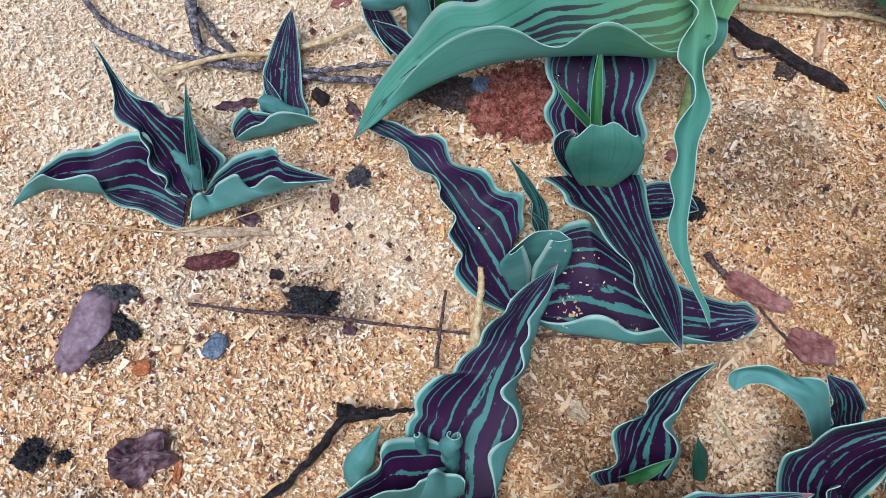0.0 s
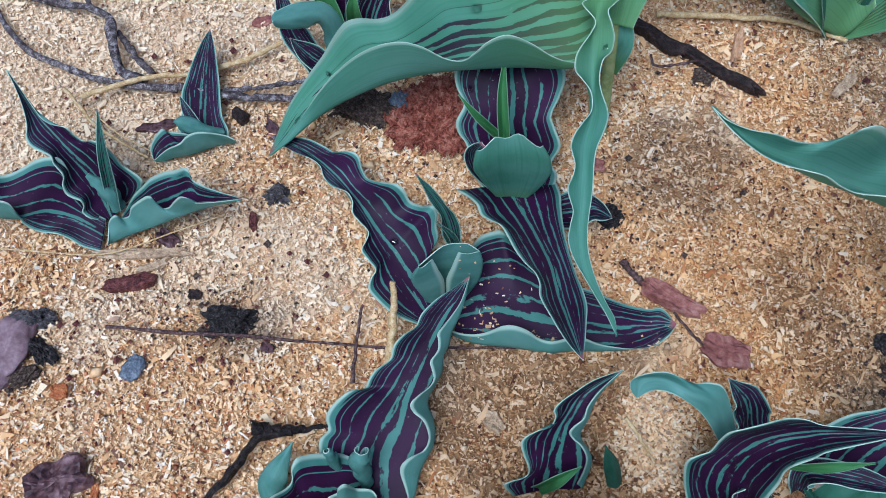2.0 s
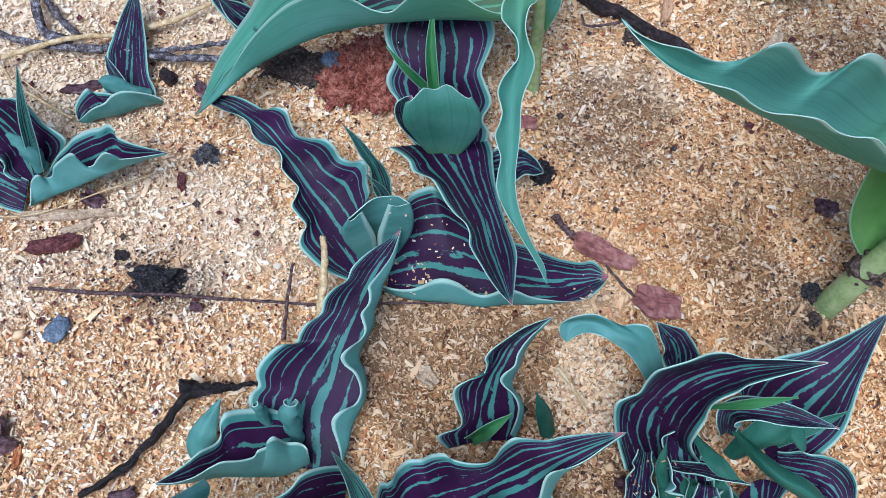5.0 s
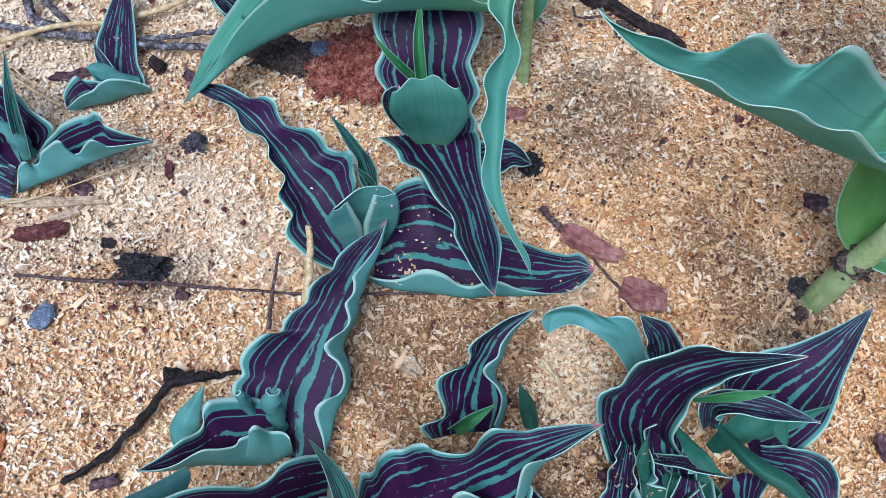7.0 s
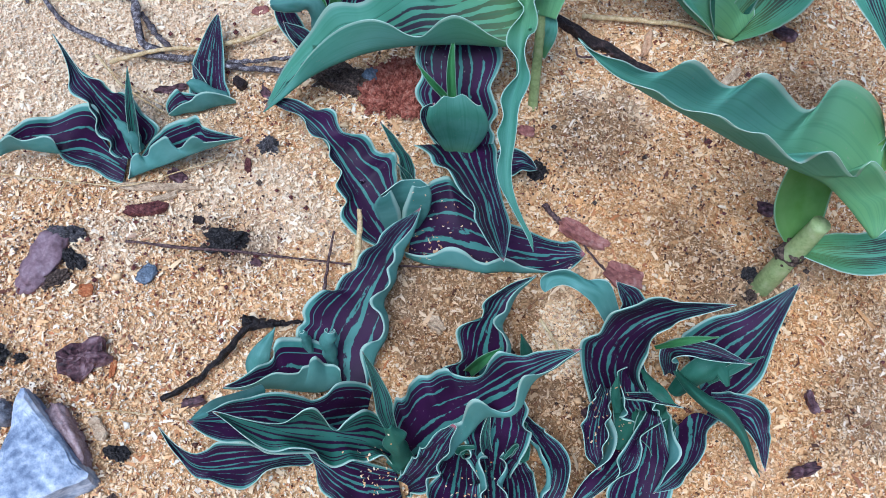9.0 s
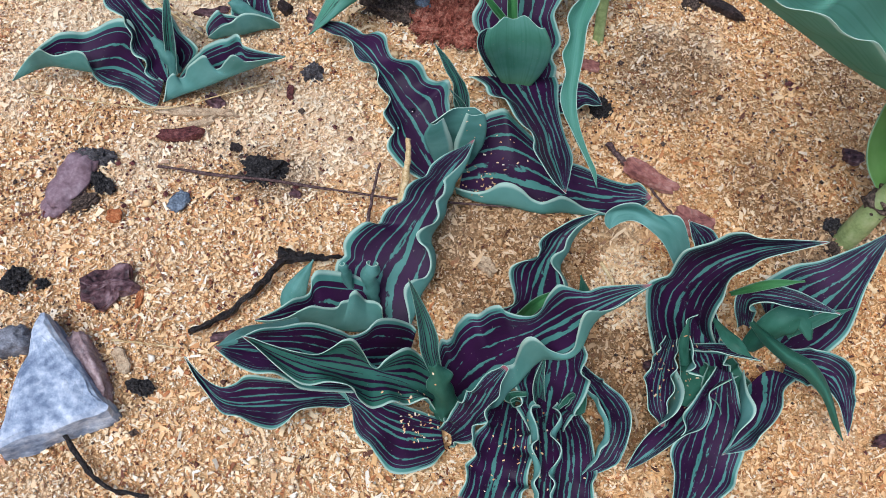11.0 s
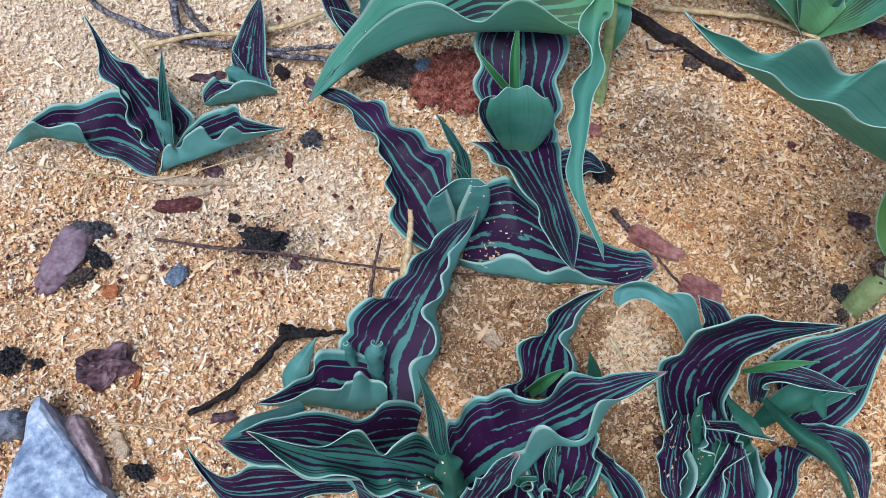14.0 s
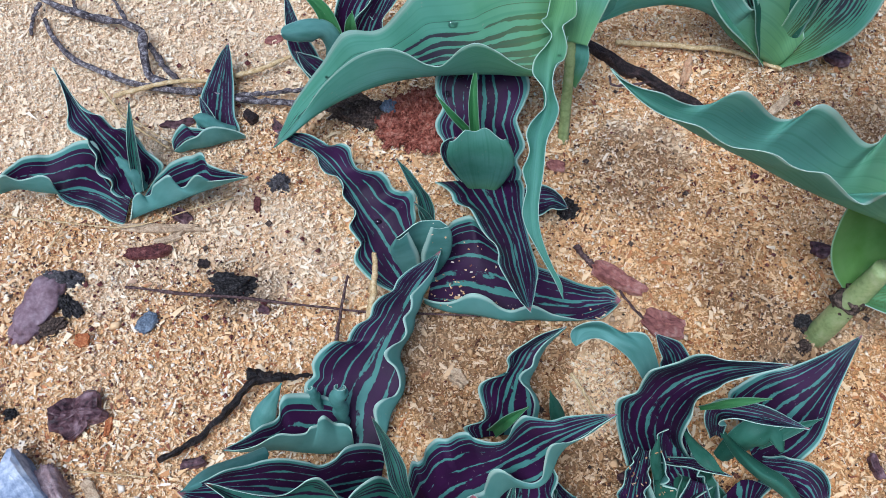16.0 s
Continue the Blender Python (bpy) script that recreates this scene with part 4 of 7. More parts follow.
leaf(p6, "leaf", "s", 1,
     [(-0.0182, -0.1309, 0.012), (-0.0447, -0.1366, 0.0378), (-0.0659, -0.1408, 0.0549), (-0.0724, -0.1398, 0.0644), (-0.0783, -0.1389, 0.0728), (-0.0865, -0.1393, 0.074), (-0.093, -0.1378, 0.0768), (-0.099, -0.1351, 0.0829), (-0.1044, -0.1307, 0.085)],
     [(-0.0182, -0.1072, 0.006), (-0.0453, -0.1192, 0.0334), (-0.0695, -0.1244, 0.0594), (-0.0873, -0.1271, 0.0737), (-0.1044, -0.1307, 0.085)],
     [(-0.0145, -0.0957, 0.018), (-0.0183, -0.0936, 0.0221), (-0.0267, -0.0959, 0.0348), (-0.0338, -0.0998, 0.0423), (-0.0393, -0.1055, 0.0422), (-0.0462, -0.1091, 0.0442), (-0.0514, -0.1099, 0.0532), (-0.0607, -0.1108, 0.0639), (-0.0687, -0.1126, 0.0693), (-0.0767, -0.1159, 0.0729), (-0.0852, -0.1201, 0.0804), (-0.0946, -0.1249, 0.0807), (-0.1044, -0.1307, 0.085)])
leaf(p6, "leaf", "d", 1,
     [(0.0045, -0.1451, 0.008), (-0.0009, -0.1423, 0.0132), (-0.0054, -0.1391, 0.0268), (-0.009, -0.1384, 0.0367), (-0.0175, -0.1419, 0.036), (-0.0246, -0.1433, 0.0462), (-0.0306, -0.1458, 0.0452), (-0.0355, -0.1468, 0.0464), (-0.0403, -0.1456, 0.0577), (-0.043, -0.1438, 0.0707), (-0.0527, -0.1433, 0.0755), (-0.0613, -0.1445, 0.0733), (-0.0677, -0.1438, 0.0772), (-0.0762, -0.1392, 0.0872), (-0.0835, -0.134, 0.0942), (-0.0902, -0.1296, 0.096)],
     [(-0.0022, -0.1303, 0.01), (-0.0206, -0.1292, 0.0327), (-0.0378, -0.1305, 0.0506), (-0.0566, -0.1331, 0.0678), (-0.0744, -0.1324, 0.0829), (-0.0902, -0.1296, 0.096)],
     [(-0.0094, -0.1168, 0.03), (-0.0142, -0.1147, 0.0376), (-0.0186, -0.1159, 0.0464), (-0.0242, -0.12, 0.0502), (-0.0289, -0.1242, 0.0512), (-0.0329, -0.1275, 0.0482), (-0.0362, -0.1276, 0.0533), (-0.039, -0.1258, 0.0683), (-0.0421, -0.1247, 0.0798), (-0.0469, -0.1258, 0.082), (-0.0522, -0.1286, 0.0793), (-0.0583, -0.1318, 0.0791), (-0.0669, -0.1336, 0.087), (-0.0784, -0.1322, 0.0925), (-0.0848, -0.1307, 0.0956), (-0.0902, -0.1296, 0.096)])
leaf(p6, "leaf", "u", 1,
     [(-0.0742, -0.1069, 0.04), (-0.084, -0.119, 0.0612), (-0.0925, -0.1267, 0.076), (-0.1032, -0.1304, 0.084)],
     [(-0.0729, -0.1028, 0.04), (-0.083, -0.1141, 0.06), (-0.0924, -0.1238, 0.0778), (-0.103, -0.1307, 0.085)],
     [(-0.0761, -0.0965, 0.036), (-0.0813, -0.1021, 0.0456), (-0.088, -0.1088, 0.0582), (-0.0944, -0.115, 0.0698), (-0.0994, -0.1222, 0.0781), (-0.103, -0.1307, 0.085)])
leaf(p6, "leaf", "s", 1,
     [(-0.0374, -0.1362, 0.01), (-0.0463, -0.1358, 0.0171), (-0.0526, -0.1381, 0.0158), (-0.0613, -0.1394, 0.0223), (-0.0698, -0.1418, 0.0274), (-0.0742, -0.1442, 0.0277), (-0.079, -0.1484, 0.024), (-0.0853, -0.1514, 0.022), (-0.0933, -0.151, 0.0285), (-0.0997, -0.1487, 0.0352), (-0.1092, -0.1464, 0.0332), (-0.1154, -0.1392, 0.0417), (-0.1206, -0.133, 0.0474), (-0.1267, -0.123, 0.05)],
     [(-0.0342, -0.1331, 0.01), (-0.0587, -0.134, 0.0191), (-0.085, -0.1398, 0.0276), (-0.1068, -0.1421, 0.0363), (-0.1185, -0.1329, 0.0434), (-0.1267, -0.123, 0.05)],
     [(-0.0339, -0.1276, 0.016), (-0.0636, -0.1307, 0.0314), (-0.0833, -0.1314, 0.0424), (-0.0952, -0.1321, 0.049), (-0.1017, -0.1346, 0.0444), (-0.1082, -0.1359, 0.0419), (-0.1138, -0.1345, 0.0443), (-0.1189, -0.1312, 0.0493), (-0.1267, -0.123, 0.05)])
leaf(p6, "leaf", "s", 1,
     [(0.0013, -0.1562, 0.004), (-0.0045, -0.1645, 0.0081), (-0.0116, -0.1677, 0.0082), (-0.0201, -0.1699, 0.0086), (-0.0272, -0.1688, 0.0097), (-0.0323, -0.1639, 0.0163), (-0.037, -0.1584, 0.0216), (-0.0419, -0.155, 0.0222), (-0.0447, -0.1504, 0.0264), (-0.0454, -0.1437, 0.0331), (-0.0485, -0.1375, 0.0406), (-0.0564, -0.1337, 0.042)],
     [(-0.0002, -0.1485, 0.003), (-0.0162, -0.151, 0.0137), (-0.0302, -0.1484, 0.0251), (-0.0412, -0.1426, 0.0341), (-0.0563, -0.134, 0.042)],
     [(-0.0018, -0.1404, 0.008), (-0.0193, -0.1384, 0.023), (-0.0359, -0.1373, 0.0342), (-0.0564, -0.1337, 0.042)])
leaf(p6, "shoot", "e", 1,
     [(-0.0064, -0.1252, 0.03), (-0.0115, -0.1207, 0.05), (-0.0129, -0.1157, 0.0653), (-0.0145, -0.11, 0.0806), (-0.0177, -0.1036, 0.103)],
     [(-0.003, -0.1255, 0.026), (-0.007, -0.1195, 0.0467), (-0.0089, -0.1147, 0.0615), (-0.012, -0.109, 0.079), (-0.0177, -0.1036, 0.103)],
     [(-0.0002, -0.126, 0.03), (-0.0028, -0.1202, 0.0485), (-0.0038, -0.1157, 0.0615), (-0.0074, -0.111, 0.0739), (-0.0128, -0.1065, 0.0895), (-0.0177, -0.1036, 0.103)])
blade(p6, "shoot", "k", [(0.0011, -0.1424, 0.01), (-0.0012, -0.1383, 0.05), (-0.0056, -0.1326, 0.068)], (0.0076, 0.0081, 0.0032), (180, 180), (20, 20), (60, 60), (2, 0.15), 137)
blade(p6, "leaf", "s", [(0.0042, -0.1482, 0.004), (0.0121, -0.1464, 0.025), (0.0218, -0.138, 0.05), (0.0292, -0.1306, 0.062)], (0.0071, 0.0102, 0.0081, 0.0021), (-20, -20), (20, 20), (30, 60), (3, 0.1), 138)

p7 = plant("tulip_plant", "dark purple-striped tulip crowded under its neighbour's leaf", "striped tulip plants", (0.0452, -0.0841, 0))
leaf(p7, "leaf", "s", 1,
     [(0.031, -0.0859, 0.003), (0.0265, -0.0815, 0.0107), (0.0364, -0.0789, 0.0121), (0.038, -0.0762, 0.018), (0.0354, -0.0711, 0.0254), (0.0341, -0.0671, 0.0315), (0.0362, -0.0648, 0.0351), (0.0422, -0.0623, 0.0352), (0.0485, -0.0599, 0.0331), (0.0503, -0.0572, 0.038), (0.0493, -0.0551, 0.042), (0.052, -0.0524, 0.0453), (0.059, -0.0484, 0.0471), (0.0678, -0.0439, 0.049), (0.0811, -0.0402, 0.05)],
     [(0.0472, -0.0837, 0.003), (0.0502, -0.0718, 0.0187), (0.0525, -0.0628, 0.0283), (0.0566, -0.0562, 0.0355), (0.0641, -0.0481, 0.0427), (0.0811, -0.0402, 0.05)],
     [(0.0629, -0.0841, 0.004), (0.0658, -0.0742, 0.0211), (0.0618, -0.0657, 0.0317), (0.0628, -0.0613, 0.0366), (0.066, -0.0555, 0.0417), (0.0713, -0.0483, 0.0468), (0.081, -0.0405, 0.05)],
     [(0.0612, -0.0822, 0.008), (0.0634, -0.0777, 0.0196), (0.0632, -0.0744, 0.0301), (0.0604, -0.0707, 0.0368), (0.0567, -0.0678, 0.0396), (0.0547, -0.0657, 0.0438), (0.0564, -0.0638, 0.0474), (0.0614, -0.0603, 0.0464), (0.063, -0.0562, 0.0507), (0.0677, -0.0509, 0.0528), (0.0743, -0.0452, 0.0506), (0.0811, -0.0402, 0.05)])
blade(p7, "shoot", "g", [(0.0423, -0.0836, 0.01), (0.0493, -0.0836, 0.03), (0.0592, -0.0803, 0.04)], (0.0037, 0.0036, 0), (0, 0), (30, 30), (10, 10), (0, 0), 140)
blade(p7, "shoot", "k", [(0.0802, -0.0844, 0.005), (0.0763, -0.0781, 0.022), (0.0712, -0.0712, 0.038)], (0.0044, 0.0042, 0), (180, 180), (30, 30), (10, 10), (0, 0), 141)
blade(p7, "leaf", "s", [(0.0527, -0.1478, 0.005), (0.0526, -0.1313, 0.03), (0.0548, -0.1156, 0.045), (0.0562, -0.101, 0.05)], (0.0076, 0.0188, 0.0163, 0.0084), (0, 0), (10, 10), (40, 40), (3, 0.07), 142)
blade(p7, "leaf", "s", [(0.0712, -0.113, 0.012), (0.0832, -0.1434, 0.028), (0.0795, -0.1614, 0.026), (0.0678, -0.1726, 0.018)], (0.003, 0.0102, 0.0084, 0), (0, 0), (10, 15), (30, 125), (3, 0.09), 143)
blade(p7, "leaf", "s", [(0.0509, -0.1354, 0.012), (0.0491, -0.159, 0.026), (0.0471, -0.1908, 0.028)], (0.0158, 0.0151, 0.0092), (0, 0), (20, 20), (115, 115), (3, 0.1), 144)
blade(p7, "leaf", "s", [(0.0351, -0.1323, 0.008), (0.0286, -0.1606, 0.02), (0.0207, -0.19, 0.022)], (0.0113, 0.0163, 0.0169), (0, 0), (8, 8), (30, 40), (3, 0.07), 145)
blade(p7, "leaf", "s", [(0.0633, -0.1374, 0.006), (0.064, -0.1597, 0.018), (0.0603, -0.1875, 0.018)], (0.0089, 0.013, 0.0132), (0, 0), (8, 8), (40, 30), (2, 0.06), 146)
blade(p7, "shoot", "d", [(0.0508, -0.1372, 0.012), (0.0463, -0.1316, 0.04), (0.0488, -0.121, 0.058)], (0.0029, 0.0031, 0), (0, 0), (20, 20), (20, 20), (0, 0), 147)
blade(p7, "shoot", "k", [(0.0364, -0.1365, 0.025), (0.0328, -0.1357, 0.034), (0.0408, -0.1357, 0.038)], (0.0034, 0.0037, 0.0022), (0, 0), (30, 30), (80, 80), (2, 0.1), 148)
blade(p7, "shoot", "k", [(0.0607, -0.137, 0.025), (0.0629, -0.1353, 0.034), (0.0561, -0.1424, 0.036)], (0.0029, 0.0028, 0.0017), (0, 0), (30, 30), (80, 80), (2, 0.1), 149)
blade(p7, "shoot", "k", [(0.0604, -0.1075, 0.005), (0.0658, -0.1261, 0.014), (0.0691, -0.1402, 0.016)], (0.0079, 0.0106, 0.0041), (0, 0), (10, 10), (40, 40), (2, 0.1), 150)

p9 = plant("tulip_plant", "large purple-striped tulip with hooked leaf and many inner blades", "striped tulip plants", (0.1481, -0.1059, 0))
leaf(p9, "leaf", "s", 1,
     [(0.1126, -0.1045, 0.01), (0.1075, -0.0946, 0.0244), (0.1032, -0.0884, 0.0412), (0.1014, -0.084, 0.0558), (0.106, -0.0822, 0.0593), (0.1109, -0.081, 0.061), (0.112, -0.079, 0.0725), (0.1136, -0.0779, 0.0817), (0.1184, -0.0777, 0.0864), (0.1251, -0.0771, 0.0906), (0.1302, -0.0774, 0.1), (0.1363, -0.0791, 0.1043), (0.1431, -0.0819, 0.1045), (0.1558, -0.0849, 0.1093), (0.1688, -0.089, 0.116)],
     [(0.1306, -0.1007, 0.004), (0.1228, -0.0919, 0.0303), (0.1237, -0.0846, 0.0521), (0.131, -0.0804, 0.0698), (0.1441, -0.0815, 0.0899), (0.1569, -0.0857, 0.1052), (0.1688, -0.089, 0.116)],
     [(0.1488, -0.1068, 0.014), (0.1401, -0.1043, 0.0305), (0.1336, -0.1023, 0.0471), (0.1319, -0.1008, 0.0618), (0.1332, -0.0978, 0.071), (0.1322, -0.0949, 0.083), (0.1337, -0.0938, 0.0906), (0.1395, -0.0925, 0.0955), (0.1425, -0.0914, 0.1012), (0.1477, -0.091, 0.1058), (0.1575, -0.0901, 0.1105), (0.1688, -0.089, 0.116)])
leaf(p9, "leaf", "s", 1,
     [(0.1761, -0.0817, 0.012), (0.1687, -0.0713, 0.0233), (0.1733, -0.0676, 0.0299), (0.184, -0.064, 0.039), (0.1963, -0.0632, 0.0431), (0.2075, -0.0613, 0.0505), (0.2198, -0.0574, 0.0556), (0.2309, -0.053, 0.061)],
     [(0.1814, -0.0976, 0.006), (0.1937, -0.0869, 0.0252), (0.2079, -0.0753, 0.0417), (0.2309, -0.053, 0.061)],
     [(0.182, -0.1072, 0.01), (0.1965, -0.109, 0.0167), (0.2045, -0.1047, 0.026), (0.2099, -0.0993, 0.0317), (0.2127, -0.0921, 0.0383), (0.2158, -0.0815, 0.0465), (0.2219, -0.0696, 0.0528), (0.2309, -0.053, 0.061)])
leaf(p9, "leaf", "u", 1,
     [(0.1325, -0.079, 0.008), (0.1231, -0.0735, 0.0367), (0.1108, -0.0666, 0.062), (0.1021, -0.0611, 0.0697), (0.0941, -0.0573, 0.073), (0.089, -0.0548, 0.067), (0.0829, -0.0563, 0.062)],
     [(0.1375, -0.0785, 0.006), (0.1265, -0.0717, 0.0406), (0.1141, -0.0624, 0.0688), (0.1034, -0.0581, 0.0749), (0.0945, -0.0518, 0.072), (0.0862, -0.0503, 0.0671), (0.0829, -0.0563, 0.062)],
     [(0.1428, -0.0793, 0.008), (0.1312, -0.0711, 0.0389), (0.122, -0.0616, 0.065), (0.1165, -0.0571, 0.0759), (0.1109, -0.0553, 0.0767), (0.1053, -0.0542, 0.0738), (0.0983, -0.0526, 0.0787), (0.0922, -0.0503, 0.0792), (0.0849, -0.0495, 0.0743), (0.0808, -0.0495, 0.0657), (0.0811, -0.0526, 0.0609), (0.0829, -0.0563, 0.062)])
leaf(p9, "leaf", "s", 1,
     [(0.1551, -0.1178, 0.016), (0.1375, -0.1283, 0.0262), (0.1348, -0.1322, 0.027), (0.1354, -0.1379, 0.0264), (0.1316, -0.1474, 0.0237), (0.1199, -0.153, 0.028), (0.1103, -0.1592, 0.0243), (0.0994, -0.1655, 0.0203), (0.0905, -0.1687, 0.018)],
     [(0.1376, -0.1195, 0.014), (0.124, -0.1426, 0.022), (0.1082, -0.1573, 0.022), (0.0905, -0.169, 0.018)],
     [(0.1205, -0.1338, 0.012), (0.1134, -0.1431, 0.0182), (0.1036, -0.1522, 0.022), (0.0968, -0.1601, 0.0214), (0.0905, -0.169, 0.018)],
     [(0.1205, -0.1156, 0.022), (0.1208, -0.1312, 0.0327), (0.1149, -0.1438, 0.036), (0.104, -0.1511, 0.0332), (0.0966, -0.1586, 0.0268), (0.0905, -0.1687, 0.018)])
leaf(p9, "leaf", "s", 1,
     [(0.1853, -0.1195, 0.016), (0.1748, -0.1278, 0.0242), (0.1711, -0.1378, 0.0278), (0.166, -0.1453, 0.0285), (0.1577, -0.1527, 0.0288), (0.1531, -0.1586, 0.023), (0.1402, -0.1601, 0.018)],
     [(0.1729, -0.1144, 0.016), (0.1668, -0.1301, 0.0219), (0.1578, -0.1471, 0.024), (0.1402, -0.1604, 0.018)],
     [(0.1559, -0.1254, 0.016), (0.1515, -0.1398, 0.0237), (0.1453, -0.1528, 0.0233), (0.1402, -0.1604, 0.018)],
     [(0.1556, -0.1173, 0.024), (0.1525, -0.1309, 0.0333), (0.1545, -0.1405, 0.0362), (0.1529, -0.1458, 0.0346), (0.1466, -0.1517, 0.0298), (0.1436, -0.1569, 0.0225), (0.1402, -0.1601, 0.018)])
leaf(p9, "leaf", "k", 1,
     [(0.1594, -0.0925, 0.034), (0.1638, -0.1056, 0.0445), (0.171, -0.1162, 0.0515), (0.1786, -0.1225, 0.0537), (0.1852, -0.1294, 0.0496), (0.1905, -0.1386, 0.0428), (0.1976, -0.1559, 0.03)],
     [(0.1581, -0.0925, 0.034), (0.1605, -0.11, 0.0502), (0.1663, -0.1209, 0.056), (0.1757, -0.1278, 0.0559), (0.1843, -0.1356, 0.0496), (0.191, -0.1459, 0.0408), (0.1976, -0.1559, 0.03)],
     [(0.1567, -0.0931, 0.034), (0.1596, -0.1097, 0.0435), (0.1667, -0.1209, 0.0474), (0.1761, -0.1292, 0.0479), (0.185, -0.1375, 0.0429), (0.1921, -0.1489, 0.0342), (0.1976, -0.1559, 0.03)])
blade(p9, "leaf", "s", [(0.1405, -0.0694, 0.03), (0.1346, -0.0579, 0.05), (0.1249, -0.0493, 0.06)], (0.009, 0.0082, 0), (0, 0), (10, 10), (20, 20), (2, 0.06), 154)
blade(p9, "leaf", "s", [(0.1563, -0.0946, 0.03), (0.1513, -0.0916, 0.058), (0.1665, -0.0971, 0.068), (0.1882, -0.1051, 0.072)], (0.0035, 0.0067, 0.0063, 0), (-20, -20), (22, 25), (15, 35), (1, 0.05), 155)
blade(p9, "shoot", "g", [(0.1428, -0.088, 0.055), (0.1527, -0.0931, 0.078), (0.1688, -0.0937, 0.084)], (0.0011, 0.0024, 0), (0, 0), (20, 20), (10, 10), (0, 0), 156)
blade(p9, "shoot", "k", [(0.1748, -0.1037, 0.038), (0.1869, -0.0993, 0.05), (0.2038, -0.0945, 0.054)], (0.0014, 0.0031, 0), (0, 0), (20, 20), (10, 10), (0, 0), 157)
blade(p9, "shoot", "k", [(0.1609, -0.1037, 0.018), (0.1677, -0.1019, 0.045), (0.1791, -0.0982, 0.05), (0.184, -0.1079, 0.044)], (0.0048, 0.0091, 0.0068, 0.0011), (180, 180), (10, 10), (30, 30), (1, 0.04), 158)
blade(p9, "leaf", "s", [(0.1834, -0.1082, 0.012), (0.199, -0.1183, 0.024), (0.2038, -0.1324, 0.026), (0.2044, -0.1509, 0.022)], (0.0072, 0.0111, 0.0058, 0), (0, 0), (8, 8), (20, 20), (3, 0.07), 160)
blade(p9, "leaf", "s", [(0.1465, -0.1155, 0.018), (0.1376, -0.1443, 0.018), (0.1292, -0.1665, 0.014), (0.1193, -0.1884, 0.012)], (0.0047, 0.0173, 0.0182, 0.0084), (0, 0), (6, 6), (25, 40), (2, 0.05), 162)
blade(p9, "leaf", "s", [(0.122, -0.097, 0.014), (0.1099, -0.1286, 0.024), (0.1114, -0.1466, 0.02)], (0.0042, 0.0092, 0.0011), (0, 0), (10, 10), (110, 30), (3, 0.08), 164)
blade(p9, "shoot", "k", [(0.1248, -0.1151, 0.025), (0.1208, -0.109, 0.042), (0.1205, -0.1017, 0.055)], (0.0023, 0.0028, 0), (180, 180), (20, 20), (10, 10), (0, 0), 165)
blade(p9, "shoot", "s", [(0.1295, -0.1067, 0.025), (0.141, -0.1143, 0.04), (0.1547, -0.1212, 0.05)], (0.0029, 0.0048, 0), (-40, -40), (45, 50), (10, 10), (1, 0.04), 166)
blade(p9, "shoot", "k", [(0.1378, -0.0958, 0.04), (0.1426, -0.1117, 0.05), (0.1515, -0.1191, 0.048)], (0.0009, 0.0039, 0), (170, 180), (12, 12), (10, 10), (0, 0), 167)
blade(p9, "shoot", "k", [(0.1481, -0.1059, 0.004), (0.1473, -0.1249, 0.014), (0.1491, -0.1406, 0.016)], (0.0092, 0.0136, 0.0058), (0, 0), (10, 10), (40, 40), (2, 0.1), 168)
blade(p9, "shoot", "k", [(0.1425, -0.097, 0.006), (0.1298, -0.1181, 0.016), (0.1216, -0.1341, 0.018)], (0.0074, 0.0107, 0.0041), (0, 0), (10, 10), (40, 40), (2, 0.1), 169)
blade(p9, "leaf", "s", [(0.143, -0.1141, 0.004), (0.1331, -0.0998, 0.03), (0.136, -0.0879, 0.044)], (0.0121, 0.0134, 0.0029), (0, 0), (15, 15), (60, 60), (2, 0.1), 171)

